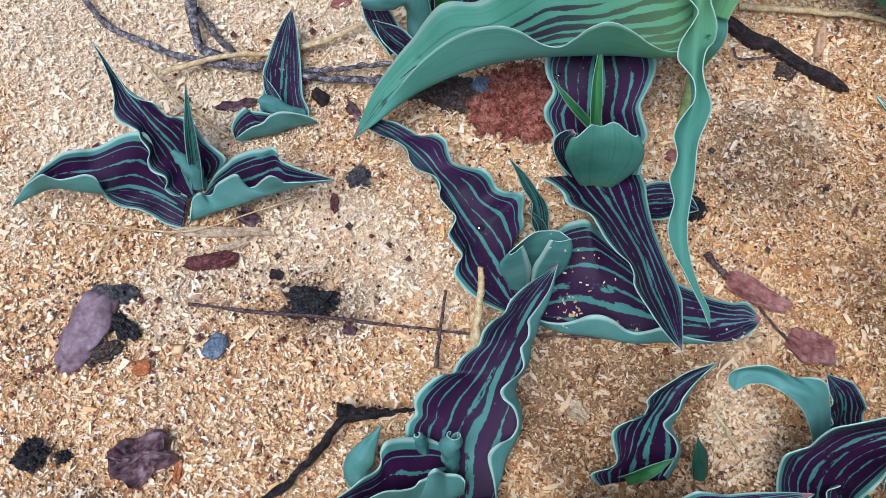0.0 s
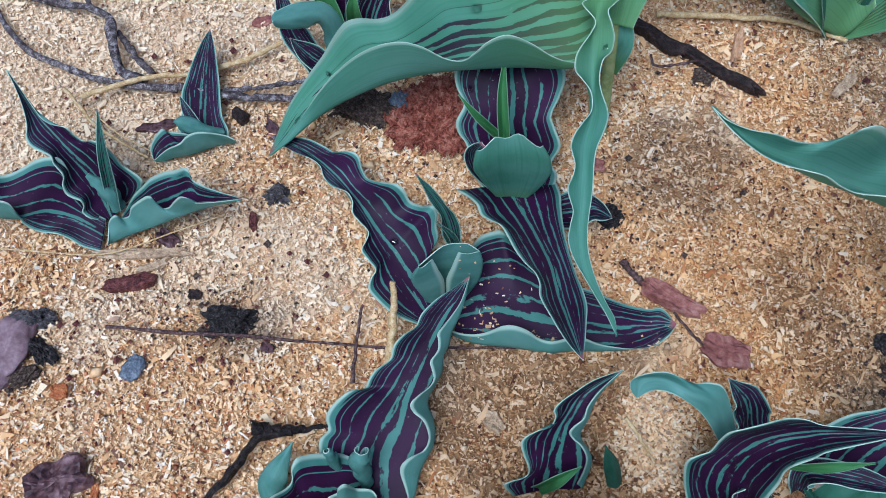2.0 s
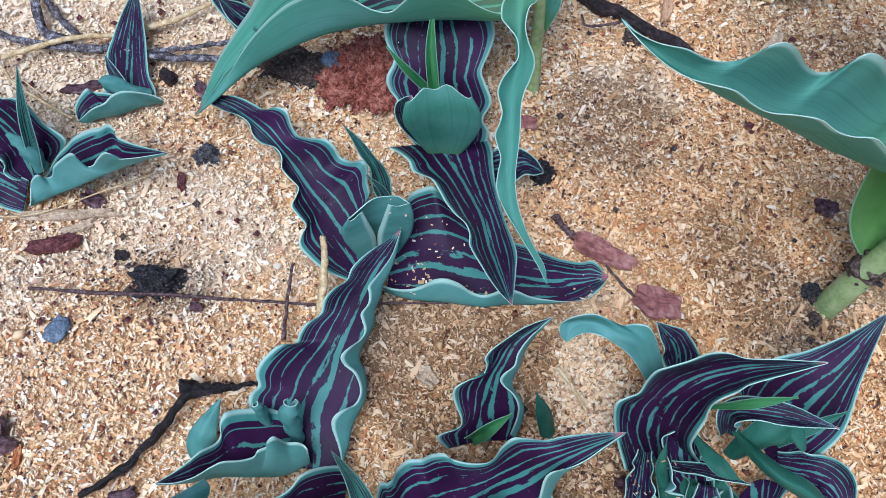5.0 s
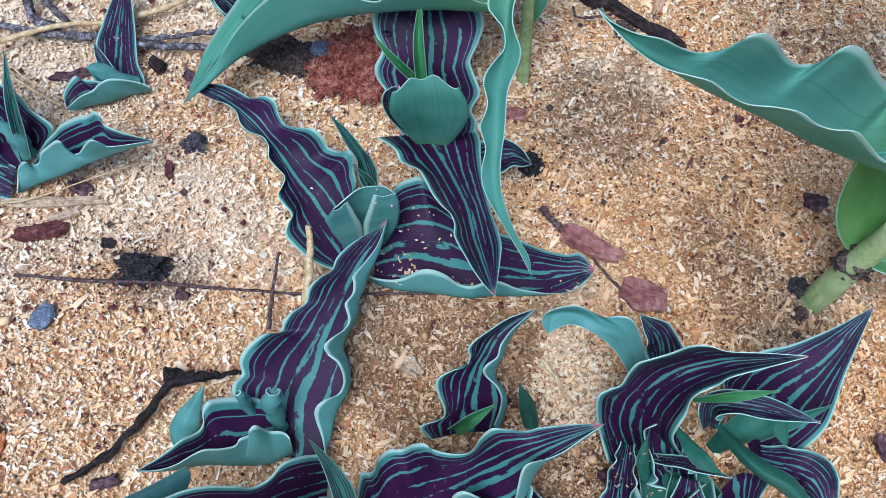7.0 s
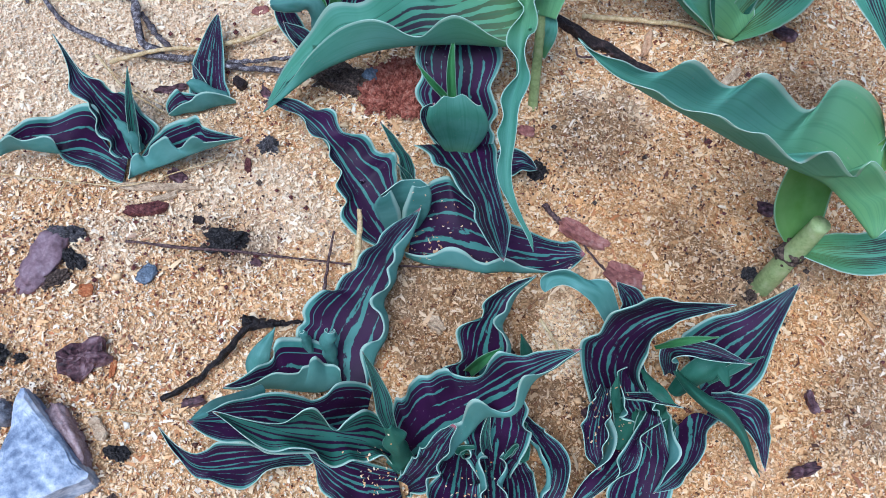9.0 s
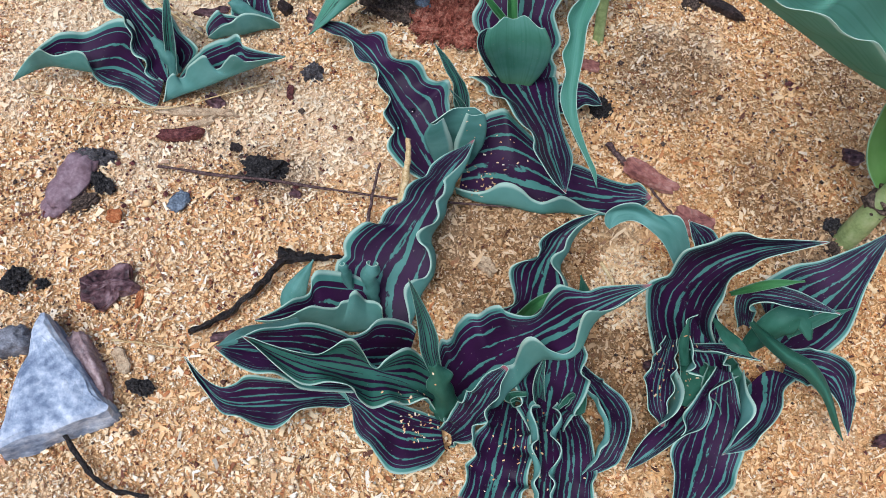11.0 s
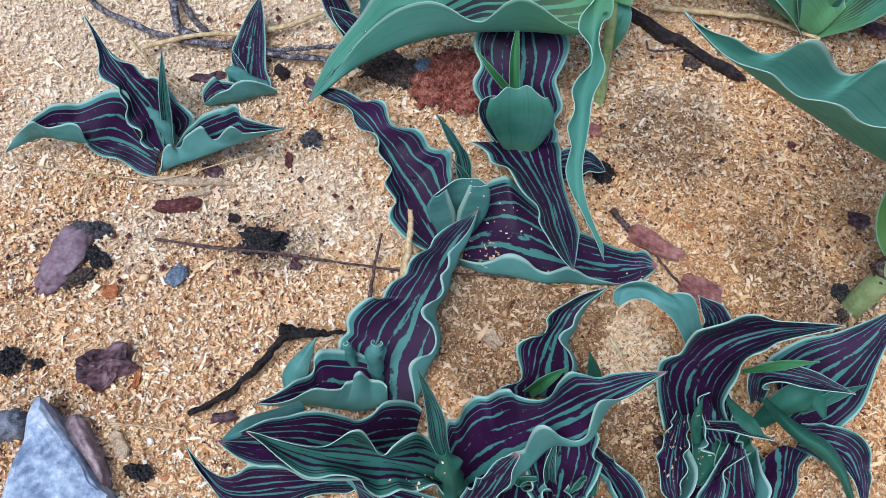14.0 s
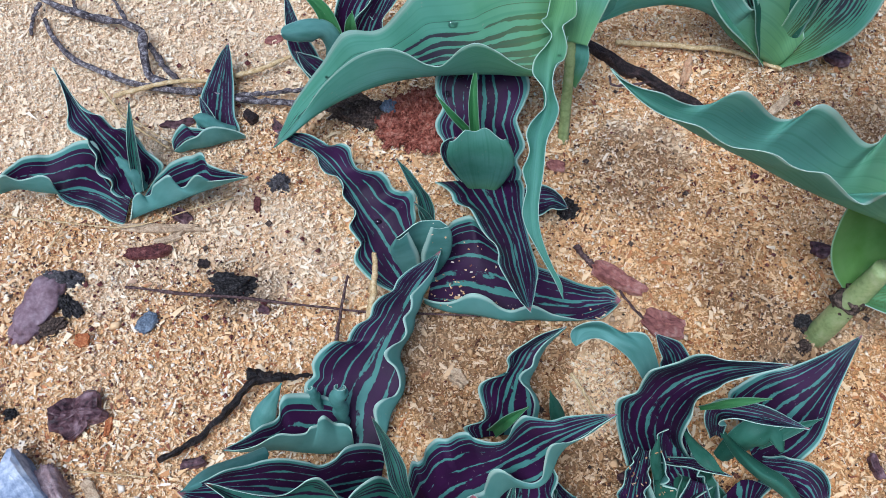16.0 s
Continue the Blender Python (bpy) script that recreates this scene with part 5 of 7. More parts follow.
pa = plant("tulip_plant", "tall blue-green tulip with arching ruffled leaves and water drops", "tall green tulip plants", (0.1003, 0.1313, 0))
leaf(pa, "leaf", "t", 1,
     [(0.096, 0.14, 0.074), (0.0862, 0.1125, 0.0758), (0.0719, 0.107, 0.0797), (0.0608, 0.1046, 0.0884), (0.0495, 0.1058, 0.0981), (0.0386, 0.1064, 0.1042), (0.03, 0.1069, 0.0997), (0.0236, 0.1075, 0.0901), (0.0181, 0.1091, 0.082), (0.0095, 0.1107, 0.0825), (-0.0015, 0.1133, 0.0891), (-0.012, 0.1154, 0.0907), (-0.0247, 0.1184, 0.0835), (-0.0361, 0.1187, 0.0743), (-0.0474, 0.1157, 0.0638), (-0.056, 0.1119, 0.0541), (-0.0655, 0.1077, 0.0399), (-0.0752, 0.1023, 0.0296), (-0.0853, 0.0951, 0.023)],
     [(0.0973, 0.1477, 0.07), (0.0881, 0.1204, 0.0721), (0.0734, 0.1089, 0.0737), (0.0477, 0.1107, 0.0729), (0.0257, 0.1121, 0.071), (0.0075, 0.1145, 0.0665), (-0.0111, 0.1151, 0.0619), (-0.0262, 0.1152, 0.0551), (-0.0416, 0.1128, 0.048), (-0.0533, 0.1094, 0.0421), (-0.0632, 0.1054, 0.0363), (-0.0733, 0.1002, 0.0301), (-0.0853, 0.0951, 0.023)],
     [(0.0951, 0.1435, 0.084), (0.0905, 0.1577, 0.084), (0.0854, 0.1605, 0.091), (0.0789, 0.1592, 0.1018), (0.0666, 0.1558, 0.1126), (0.0557, 0.1562, 0.1134), (0.0468, 0.1555, 0.1113), (0.038, 0.1537, 0.1049), (0.0326, 0.1519, 0.1), (0.0197, 0.1483, 0.1014), (0.0051, 0.1429, 0.1057), (-0.0022, 0.1402, 0.098), (-0.0128, 0.1404, 0.0818), (-0.0211, 0.1401, 0.0771), (-0.0319, 0.1385, 0.0801), (-0.039, 0.1376, 0.0781), (-0.0452, 0.1369, 0.0688), (-0.0522, 0.1344, 0.0567), (-0.0606, 0.1302, 0.0467), (-0.0724, 0.1207, 0.0341), (-0.0793, 0.1104, 0.0256), (-0.0853, 0.0951, 0.023)])
leaf(pa, "leaf", "v", 1,
     [(0.0967, 0.1435, 0.1), (0.0961, 0.1307, 0.0992), (0.091, 0.1245, 0.1006), (0.0866, 0.1186, 0.1028), (0.0875, 0.1117, 0.1023), (0.0881, 0.1044, 0.1013), (0.086, 0.0976, 0.1), (0.0813, 0.0921, 0.103), (0.0791, 0.0873, 0.1024), (0.078, 0.081, 0.1007), (0.0788, 0.0745, 0.0993), (0.0803, 0.0681, 0.0987), (0.0803, 0.0632, 0.0977), (0.0778, 0.0572, 0.0959), (0.0742, 0.0507, 0.095), (0.0723, 0.0445, 0.093), (0.0713, 0.0362, 0.09), (0.07, 0.0286, 0.087), (0.0683, 0.0208, 0.0828), (0.0675, 0.0136, 0.0786), (0.0682, 0.0059, 0.074), (0.0712, -0.0025, 0.0672), (0.0759, -0.0103, 0.0592), (0.0804, -0.0164, 0.0527), (0.0816, -0.0227, 0.046)],
     [(0.091, 0.1493, 0.094), (0.0835, 0.1221, 0.0951), (0.0788, 0.1013, 0.0959), (0.0759, 0.0828, 0.0946), (0.0746, 0.0684, 0.0935), (0.07, 0.0554, 0.091), (0.068, 0.0431, 0.0878), (0.0659, 0.0281, 0.0834), (0.0646, 0.0151, 0.0762), (0.066, 0.0019, 0.0689), (0.0727, -0.0086, 0.0594), (0.0787, -0.0168, 0.0515), (0.0815, -0.023, 0.046)],
     [(0.0828, 0.1439, 0.1), (0.0792, 0.1291, 0.0992), (0.0758, 0.1254, 0.1002), (0.0805, 0.1141, 0.1021), (0.0782, 0.1081, 0.1012), (0.0717, 0.0987, 0.103), (0.0689, 0.0939, 0.1024), (0.0681, 0.0885, 0.0999), (0.0706, 0.0832, 0.1002), (0.0734, 0.0774, 0.1007), (0.0744, 0.0726, 0.099), (0.0735, 0.0674, 0.0968), (0.0689, 0.0616, 0.0978), (0.0645, 0.056, 0.0978), (0.0624, 0.0513, 0.0957), (0.0632, 0.0472, 0.0938), (0.0639, 0.0432, 0.0921), (0.0625, 0.0387, 0.0904), (0.0597, 0.0334, 0.0894), (0.0605, 0.0288, 0.0872), (0.0618, 0.024, 0.0846), (0.0601, 0.0184, 0.0813), (0.0591, 0.0128, 0.0775), (0.0614, 0.0058, 0.0732), (0.0663, -0.0019, 0.0683), (0.0713, -0.0083, 0.0616), (0.076, -0.0142, 0.0553), (0.0816, -0.0227, 0.046)])
blade(pa, "leaf", "v", [(0.0997, 0.1345, 0.07), (0.1075, 0.1568, 0.095), (0.1265, 0.1917, 0.12)], (0.0076, 0.0134, 0.0037), (0, 0), (15, 15), (20, 20), (1, 0.05), 174)
blade(pa, "leaf", "v", [(0.0967, 0.1373, 0.06), (0.0884, 0.1607, 0.085), (0.09, 0.1819, 0.105), (0.089, 0.2019, 0.115)], (0.0069, 0.009, 0.0074, 0), (0, 0), (25, 25), (20, 20), (1, 0.05), 175)
blade(pa, "leaf", "v", [(0.1003, 0.1313, 0.035), (0.1039, 0.1324, 0.06), (0.102, 0.147, 0.072)], (0.0048, 0.0054, 0.0015), (0, 0), (15, 15), (20, 20), (0, 0), 176)
stalk(pa, "stem", STEM, [(0.0991, 0.1125, -0.004), (0.0988, 0.1238, 0.025), (0.0977, 0.1326, 0.06), (0.0957, 0.1511, 0.085)], 0.0036, 0.003)

pb = plant("tulip_plant", "tall blue-green tulip with broad dark-streaked upright leaves", "tall green tulip plants", (0.2469, 0.1721, 0))
leaf(pb, "leaf", "v", 1,
     [(0.2592, 0.1694, 0.03), (0.2575, 0.1827, 0.0357), (0.2477, 0.1848, 0.0515), (0.2376, 0.1835, 0.0626), (0.2256, 0.1833, 0.0693), (0.2213, 0.1787, 0.0657), (0.2215, 0.175, 0.0554), (0.2165, 0.1706, 0.0572), (0.2113, 0.1733, 0.0615), (0.2017, 0.1741, 0.0747), (0.1923, 0.1763, 0.0813), (0.182, 0.1769, 0.0849), (0.1795, 0.1773, 0.0775), (0.1694, 0.176, 0.0774), (0.1653, 0.1763, 0.0688), (0.1553, 0.1755, 0.0682), (0.1417, 0.1734, 0.0754), (0.1314, 0.1732, 0.0656), (0.123, 0.1705, 0.0538), (0.1122, 0.1622, 0.052)],
     [(0.2473, 0.1692, 0.004), (0.2186, 0.1694, 0.0279), (0.1982, 0.1749, 0.0447), (0.1857, 0.1771, 0.0512), (0.1664, 0.1777, 0.0554), (0.1454, 0.1742, 0.056), (0.1287, 0.1686, 0.0547), (0.1122, 0.1622, 0.052)],
     [(0.2252, 0.2053, 0.04), (0.2087, 0.2048, 0.0534), (0.1949, 0.2006, 0.0635), (0.1885, 0.201, 0.0644), (0.1841, 0.2008, 0.0742), (0.1779, 0.2, 0.081), (0.1731, 0.1995, 0.077), (0.1652, 0.1964, 0.0852), (0.16, 0.1941, 0.0816), (0.1556, 0.1903, 0.0769), (0.1437, 0.1835, 0.0821), (0.1383, 0.1806, 0.0775), (0.1326, 0.1765, 0.073), (0.125, 0.1716, 0.0672), (0.1183, 0.1682, 0.0568), (0.1122, 0.1622, 0.052)])
blade(pb, "leaf", "t", [(0.2469, 0.1721, 0.003), (0.2654, 0.174, 0.04), (0.2767, 0.1842, 0.07), (0.2827, 0.224, 0.095)], (0.0061, 0.0224, 0.0257, 0.02), (0, 0), (15, 15), (25, 25), (1, 0.04), 178)
blade(pb, "leaf", "k", [(0.2444, 0.1739, 0.005), (0.2378, 0.1873, 0.055), (0.2407, 0.2192, 0.095)], (0.0104, 0.027, 0.0222), (0, 0), (20, 20), (25, 25), (1, 0.04), 179)
blade(pb, "leaf", "t", [(0.2445, 0.1792, 0.005), (0.2083, 0.1889, 0.06), (0.1994, 0.2146, 0.095)], (0.013, 0.0243, 0.0118), (0, 0), (15, 15), (25, 25), (1, 0.04), 180)

pc = plant("tulip_plant", "tall blue-green tulip with long ruffled leaf on leaning pale stem", "tall green tulip plants", (0.2471, -0.018, 0))
leaf(pc, "leaf", "v", 1,
     [(0.2628, -0.0431, 0.104), (0.2718, -0.0328, 0.109), (0.2698, -0.028, 0.1213), (0.2621, -0.0259, 0.1226), (0.2495, -0.0248, 0.1382), (0.2428, -0.0224, 0.1426), (0.2387, -0.0251, 0.1416), (0.2397, -0.0245, 0.1296), (0.2315, -0.0249, 0.1371), (0.2182, -0.0281, 0.1555), (0.2099, -0.0296, 0.1637), (0.206, -0.0298, 0.161), (0.2038, -0.029, 0.1541), (0.1994, -0.0301, 0.1535), (0.1914, -0.0298, 0.1593), (0.1798, -0.0318, 0.1736), (0.17, -0.0331, 0.1845), (0.1633, -0.0322, 0.1846), (0.1553, -0.0321, 0.1887), (0.1453, -0.0334, 0.1988), (0.1368, -0.0331, 0.202), (0.1282, -0.0317, 0.202), (0.1203, -0.0319, 0.2078), (0.1115, -0.0328, 0.2173), (0.1053, -0.0314, 0.2187), (0.0982, -0.0293, 0.2195), (0.0902, -0.0273, 0.224), (0.081, -0.0236, 0.2313), (0.0762, -0.0167, 0.233)],
     [(0.2581, -0.0409, 0.098), (0.2444, -0.0279, 0.1066), (0.2319, -0.019, 0.1142), (0.2161, -0.0164, 0.1231), (0.192, -0.0162, 0.1373), (0.1717, -0.0171, 0.1524), (0.1485, -0.0186, 0.1714), (0.1265, -0.0216, 0.1906), (0.1066, -0.0233, 0.2077), (0.0888, -0.0226, 0.222), (0.0762, -0.0167, 0.233)],
     [(0.268, 0.0024, 0.118), (0.2666, 0.0158, 0.1256), (0.2532, 0.0163, 0.1431), (0.2408, 0.0166, 0.1532), (0.2304, 0.0158, 0.1587), (0.2218, 0.0104, 0.1627), (0.2192, 0.0085, 0.1593), (0.2185, 0.0067, 0.1507), (0.2102, 0.0004, 0.1547), (0.204, 0.0002, 0.1581), (0.1932, -0.0011, 0.1704), (0.1795, -0.0061, 0.1886), (0.1714, -0.007, 0.195), (0.1655, -0.0088, 0.1954), (0.1634, -0.0069, 0.1869), (0.1567, -0.0076, 0.1862), (0.1483, -0.0101, 0.1944), (0.1367, -0.0161, 0.2119), (0.1289, -0.0186, 0.2199), (0.1228, -0.0197, 0.2194), (0.1198, -0.0181, 0.2127), (0.1126, -0.0185, 0.2114), (0.1047, -0.0208, 0.2172), (0.0967, -0.0226, 0.2246), (0.0878, -0.0221, 0.2274), (0.08, -0.0209, 0.2316), (0.0762, -0.0167, 0.233)])
leaf(pc, "leaf", "t", 1,
     [(0.2432, -0.0187, 0.04), (0.2602, -0.0184, 0.0536), (0.274, -0.0225, 0.0615), (0.2899, -0.0203, 0.0678), (0.3186, -0.011, 0.0741), (0.3475, 0.0025, 0.076)],
     [(0.2415, -0.0197, 0.038), (0.2681, -0.0293, 0.0458), (0.2937, -0.0319, 0.0529), (0.322, -0.0224, 0.0608), (0.3491, 0.0005, 0.072)],
     [(0.2388, -0.022, 0.04), (0.2514, -0.0345, 0.0474), (0.2665, -0.043, 0.0499), (0.2821, -0.046, 0.0537), (0.2984, -0.0433, 0.0591), (0.3207, -0.0333, 0.064), (0.3464, -0.0044, 0.074)])
leaf(pc, "leaf", "y", 1,
     [(0.2361, -0.0173, 0.042), (0.2273, -0.0121, 0.0544), (0.223, -0.0056, 0.0677), (0.2232, 0.001, 0.0826), (0.2257, 0.0053, 0.0941), (0.2352, 0.0101, 0.104)],
     [(0.2463, -0.0163, 0.038), (0.2445, -0.0037, 0.0496), (0.2433, 0.0045, 0.0695), (0.2441, 0.0103, 0.1)],
     [(0.2547, -0.0162, 0.042), (0.2562, -0.0107, 0.0549), (0.2539, -0.0038, 0.077), (0.2518, 0.0025, 0.102)])
blade(pc, "leaf", "t", [(0.2735, -0.0082, 0.11), (0.2675, 0.0281, 0.15), (0.2489, 0.0637, 0.185), (0.2567, 0.1179, 0.2)], (0.0052, 0.0107, 0.0201, 0.0187), (0, 0), (10, 10), (40, 30), (2, 0.1), 182)
blade(pc, "leaf", "v", [(0.2693, -0.0017, 0.112), (0.2808, 0.0239, 0.15), (0.282, 0.0592, 0.185), (0.293, 0.103, 0.215)], (0.0046, 0.0101, 0.0189, 0.0181), (0, 0), (10, 10), (40, 30), (2, 0.1), 183)
blade(pc, "leaf", "y", [(0.2477, -0.0122, 0.092), (0.27, -0.0004, 0.115), (0.3083, 0.0193, 0.138)], (0.004, 0.0081, 0.009), (0, 0), (12, 12), (30, 30), (1, 0.03), 186)
stalk(pc, "stem", STEM, [(0.2347, -0.0277, -0.006), (0.2415, -0.0231, 0.032), (0.2448, -0.021, 0.05), (0.248, -0.019, 0.068)], 0.0073, 0.006)
stalk(pc, "withered_sheath", BROWNSOIL, [(0.2398, -0.0237, 0.028), (0.2421, -0.022, 0.035), (0.2451, -0.0204, 0.042)], 0.0069, 0.0079)

pd = plant("tulip_plant", "dark-striped young tulip with upright folded leaves behind the branch", "striped tulip plants", (-0.0612, 0.1657, 0))
blade(pd, "leaf", "s", [(-0.0612, 0.1657, 0.003), (-0.0739, 0.1813, 0.02), (-0.0824, 0.2107, 0.038)], (0.0075, 0.0082, 0), (0, 0), (25, 25), (20, 20), (1, 0.05), 187)
blade(pd, "leaf", "u", [(-0.0487, 0.1671, 0.004), (-0.0538, 0.1706, 0.04), (-0.0752, 0.1635, 0.05), (-0.0795, 0.1612, 0.052)], (0.0075, 0.0095, 0.0054, 0), (160, 150), (15, 15), (40, 40), (1, 0.08), 188)
blade(pd, "leaf", "g", [(-0.0445, 0.1706, 0.006), (-0.0534, 0.1816, 0.045), (-0.0735, 0.1971, 0.06)], (0.0067, 0.0064, 0), (0, 0), (25, 25), (20, 20), (1, 0.05), 189)
blade(pd, "leaf", "s", [(-0.0383, 0.1704, 0.006), (-0.0339, 0.1901, 0.04), (-0.0168, 0.2036, 0.06), (-0.0094, 0.2094, 0.066)], (0.0125, 0.0169, 0.0079, 0), (0, 0), (20, 20), (25, 25), (2, 0.1), 190)
blade(pd, "leaf", "s", [(-0.0321, 0.1652, 0.006), (-0.0242, 0.1748, 0.04), (-0.0091, 0.1891, 0.065), (0.0025, 0.2044, 0.08)], (0.01, 0.012, 0.007, 0), (0, 0), (25, 25), (30, 30), (2, 0.12), 191)
blade(pd, "shoot", "g", [(-0.0353, 0.1703, 0.02), (-0.0362, 0.1674, 0.05), (-0.0348, 0.1717, 0.06)], (0.0049, 0.0047, 0), (0, 0), (25, 25), (20, 20), (0, 0), 192)
blade(pd, "leaf", "s", [(-0.0529, 0.1629, 0.003), (-0.0642, 0.1654, 0.014), (-0.0747, 0.1723, 0.022)], (0.0066, 0.0082, 0), (0, 0), (25, 25), (20, 20), (1, 0.05), 193)

# ---- kinds of loose things ----
def finish(name, bm, material, label, category, group, place):
    for f in bm.faces:
        f.smooth = category not in ("bark", "wood splinter", "dry leaf", "soil lump", "clod") and "slate" not in name
    me = bpy.data.meshes.new(name)
    bm.to_mesh(me)
    bm.free()
    me.materials.append(material)
    ob = tagged(new(name, me), label, category, group)
    ob.location = place
    return ob


def rough_seed(points):
    return sum(p[0] * 131 + p[1] * 57 for p in points) * 10


def twig(name, label, category, group, points, r0, r1, material):
    base, seed = Vector(points[0]), rough_seed(points)
    base.z = 0
    steps = 70
    path, _ = spline([Vector(p) - base for p in points], steps)
    path = [p + Vector((noise.noise((i * 0.11 + seed, 1, 0)), noise.noise((i * 0.11 + seed, 5, 0)), 0.3 * noise.noise((i * 0.11 + seed, 9, 0)))) * r0 * 0.5 for i, p in enumerate(path)]
    slim = 0.68 if category == "straw" else 0.6 if category == "stick" else 0.75
    radii = [(r0 + (r1 - r0) * i / steps) * slim * (1 + 0.3 * noise.noise((i * 0.2, seed, 2))) for i in range(steps + 1)]
    bm = bmesh.new()
    tube(bm, path, radii, 10, 0.25 if category == "straw" else 0.7, seed)
    return finish(name, bm, material, label, category, group, base)


def axis(points):
    a, b = Vector(points[0]), Vector(points[1])
    mid, d = (a + b) / 2, b - a
    return mid, d.length, math.atan2(d.y, d.x)


def flake(name, label, category, group, points, width, thick, material):
    """A flat broken piece: an uneven outline in layers, slightly bent."""
    mid, length, yaw = axis(points)
    seed = rough_seed(points)
    bm = bmesh.new()
    rim = 30
    layers = []
    for z, grow in ((0.0, 0.88), (0.35, 1.0), (0.7, 0.97), (0.95, 0.90), (1.0, 0.72), (1.0, 0.54), (1.0, 0.36), (1.0, 0.18)):
        layer = []
        for k in range(rim):
            a = 6.2832 * k / rim
            ca, sa = math.cos(a), math.sin(a)
            r = (abs(ca) ** 3.2 + abs(sa) ** 3.2) ** (-1 / 3.2) * (1 + 0.36 * noise.noise((ca * 1.7 + seed, sa * 1.7, 0)) + 0.15 * noise.noise((ca * 6 + seed, sa * 6, min(z, 0.9) * 2)))
            x, y = ca * r * grow * length / 2, sa * r * grow * width / 2
            bow = 0.25 * thick * (2 * x / length) ** 2 + 0.4 * thick * noise.noise((x * 60 + seed, y * 60, 4))
            if z > 0.9:  # torn layers, in steps along the grain
                torn = noise.noise((x * 55 + seed, y * 150, 8)) + 0.5 * noise.noise((x * 160 + seed, y * 420, 2))
                bow += 0.22 * thick * (round(torn * 3) / 1.5 + 0.4 * torn)
            layer.append(bm.verts.new((x, y, z * thick + bow)))
        layers.append(layer)
    for a, b in zip(layers, layers[1:]):
        for k in range(rim):
            bm.faces.new((a[k], a[(k + 1) % rim], b[(k + 1) % rim], b[k]))
    bm.faces.new(layers[0][::-1])
    top = bm.faces.new(layers[-1])
    bmesh.ops.poke(bm, faces=[top])
    turn = Matrix.Rotation(yaw, 4, "Z") @ Matrix.Rotation(noise.noise((seed, 3, 3)) * 0.3, 4, "X")
    bm.transform(turn)
    return finish(name, bm, material, label, category, group, (mid.x, mid.y, height(mid.x, mid.y) + 0.0005))


def lump_mesh(length, width, tall, seed, rough, detail=4, square=2.3):
    bm = bmesh.new()
    bmesh.ops.create_icosphere(bm, subdivisions=detail, radius=1)
    for v in bm.verts:
        d = v.co.normalized()
        k = (abs(d.x) ** square + abs(d.y) ** square + abs(d.z) ** square) ** (-1 / square)
        k *= 1 + rough * (0.6 * noise.noise(d * 1.4 + Vector((seed, 0, 0))) + 0.35 * noise.noise(d * 4 + Vector((seed, 4, 0))) + 0.25 * noise.noise(d * 11 + Vector((seed, 8, 0))) + (0.3 * noise.noise(d * 23 + Vector((seed, 2, 5))) if rough > 0.6 else 0))
        v.co = Vector((d.x * length / 2, d.y * width / 2, max(d.z, -0.45) * tall * 0.62)) * k
    return bm


def stone(name, label, category, group, points, width, tall, material):
    mid, length, yaw = axis(points)
    seed = rough_seed(points)
    bm = lump_mesh(length, width, tall, seed, 0.9 if category == "soil lump" else 0.5, 4, 2.2 if category == "soil lump" else 2.6)
    bm.transform(Matrix.Rotation(yaw, 4, "Z"))
    return finish(name, bm, material, label, category, group, (mid.x, mid.y, height(mid.x, mid.y) + tall * 0.15))


def clod(name, label, category, group, points, width, tall, material):
    """A crumbling clod with loose flakes lodged in its face."""
    mid, length, yaw = axis(points)
    bm = lump_mesh(length, width, tall, rough_seed(points), 0.75, 5, 3.0)
    rng = random.Random(5)
    tops = [v.co.copy() for v in bm.verts if v.co.z > -tall * 0.1]
    for _ in range(1700):
        c = rng.choice(tops)
        m = Matrix.Translation(c) @ Euler([rng.uniform(-0.9, 0.9), rng.uniform(-0.9, 0.9), rng.uniform(0, 6.28)]).to_matrix().to_4x4()
        l, w = rng.uniform(0.002, 0.007), rng.uniform(0.0003, 0.0009)
        bm.faces.new([bm.verts.new(m @ Vector(q)) for q in ((-l / 2, -w, 0), (l / 2, -w * 0.6, 0.0006), (l / 2, w * 0.7, 0.0006), (-l / 2, w, 0))])
    bm.transform(Matrix.Rotation(yaw, 4, "Z"))
    return finish(name, bm, material, label, category, group, (mid.x, mid.y, height(mid.x, mid.y) + tall * 0.15))


def slate(name, label, category, group, points, _, tall, material):
    """An angular wedge of stone with chipped edges."""
    base = sum((Vector(p) for p in points), Vector()) / len(points)
    base.z = 0
    bm = bmesh.new()
    tops = [bm.verts.new(Vector(p) - base) for p in points]
    lows = [bm.verts.new((v.co.x * 1.08, v.co.y * 1.08, -0.004)) for v in tops]
    peak = bm.verts.new((-0.004, 0.006, tall * 0.86))
    n = len(tops)
    for k in range(n):
        q = (k + 1) % n
        bm.faces.new((tops[q], tops[k], peak))
        bm.faces.new((tops[k], tops[q], lows[q], lows[k]))
    bmesh.ops.recalc_face_normals(bm, faces=bm.faces)
    bmesh.ops.bevel(bm, geom=bm.edges[:], offset=0.0022, segments=1, affect="EDGES")
    bmesh.ops.subdivide_edges(bm, edges=bm.edges[:], cuts=9, use_grid_fill=True)
    for v in bm.verts:
        c = v.co
        v.co = c + Vector((noise.noise(c * 90), noise.noise(c * 90 + Vector((7, 0, 0))), noise.noise(c * 70 + Vector((0, 7, 0))))) * 0.0018 + Vector((0, 0, 0.0006 * noise.noise(c * 300)))
    return finish(name, bm, material, label, category, group, base)


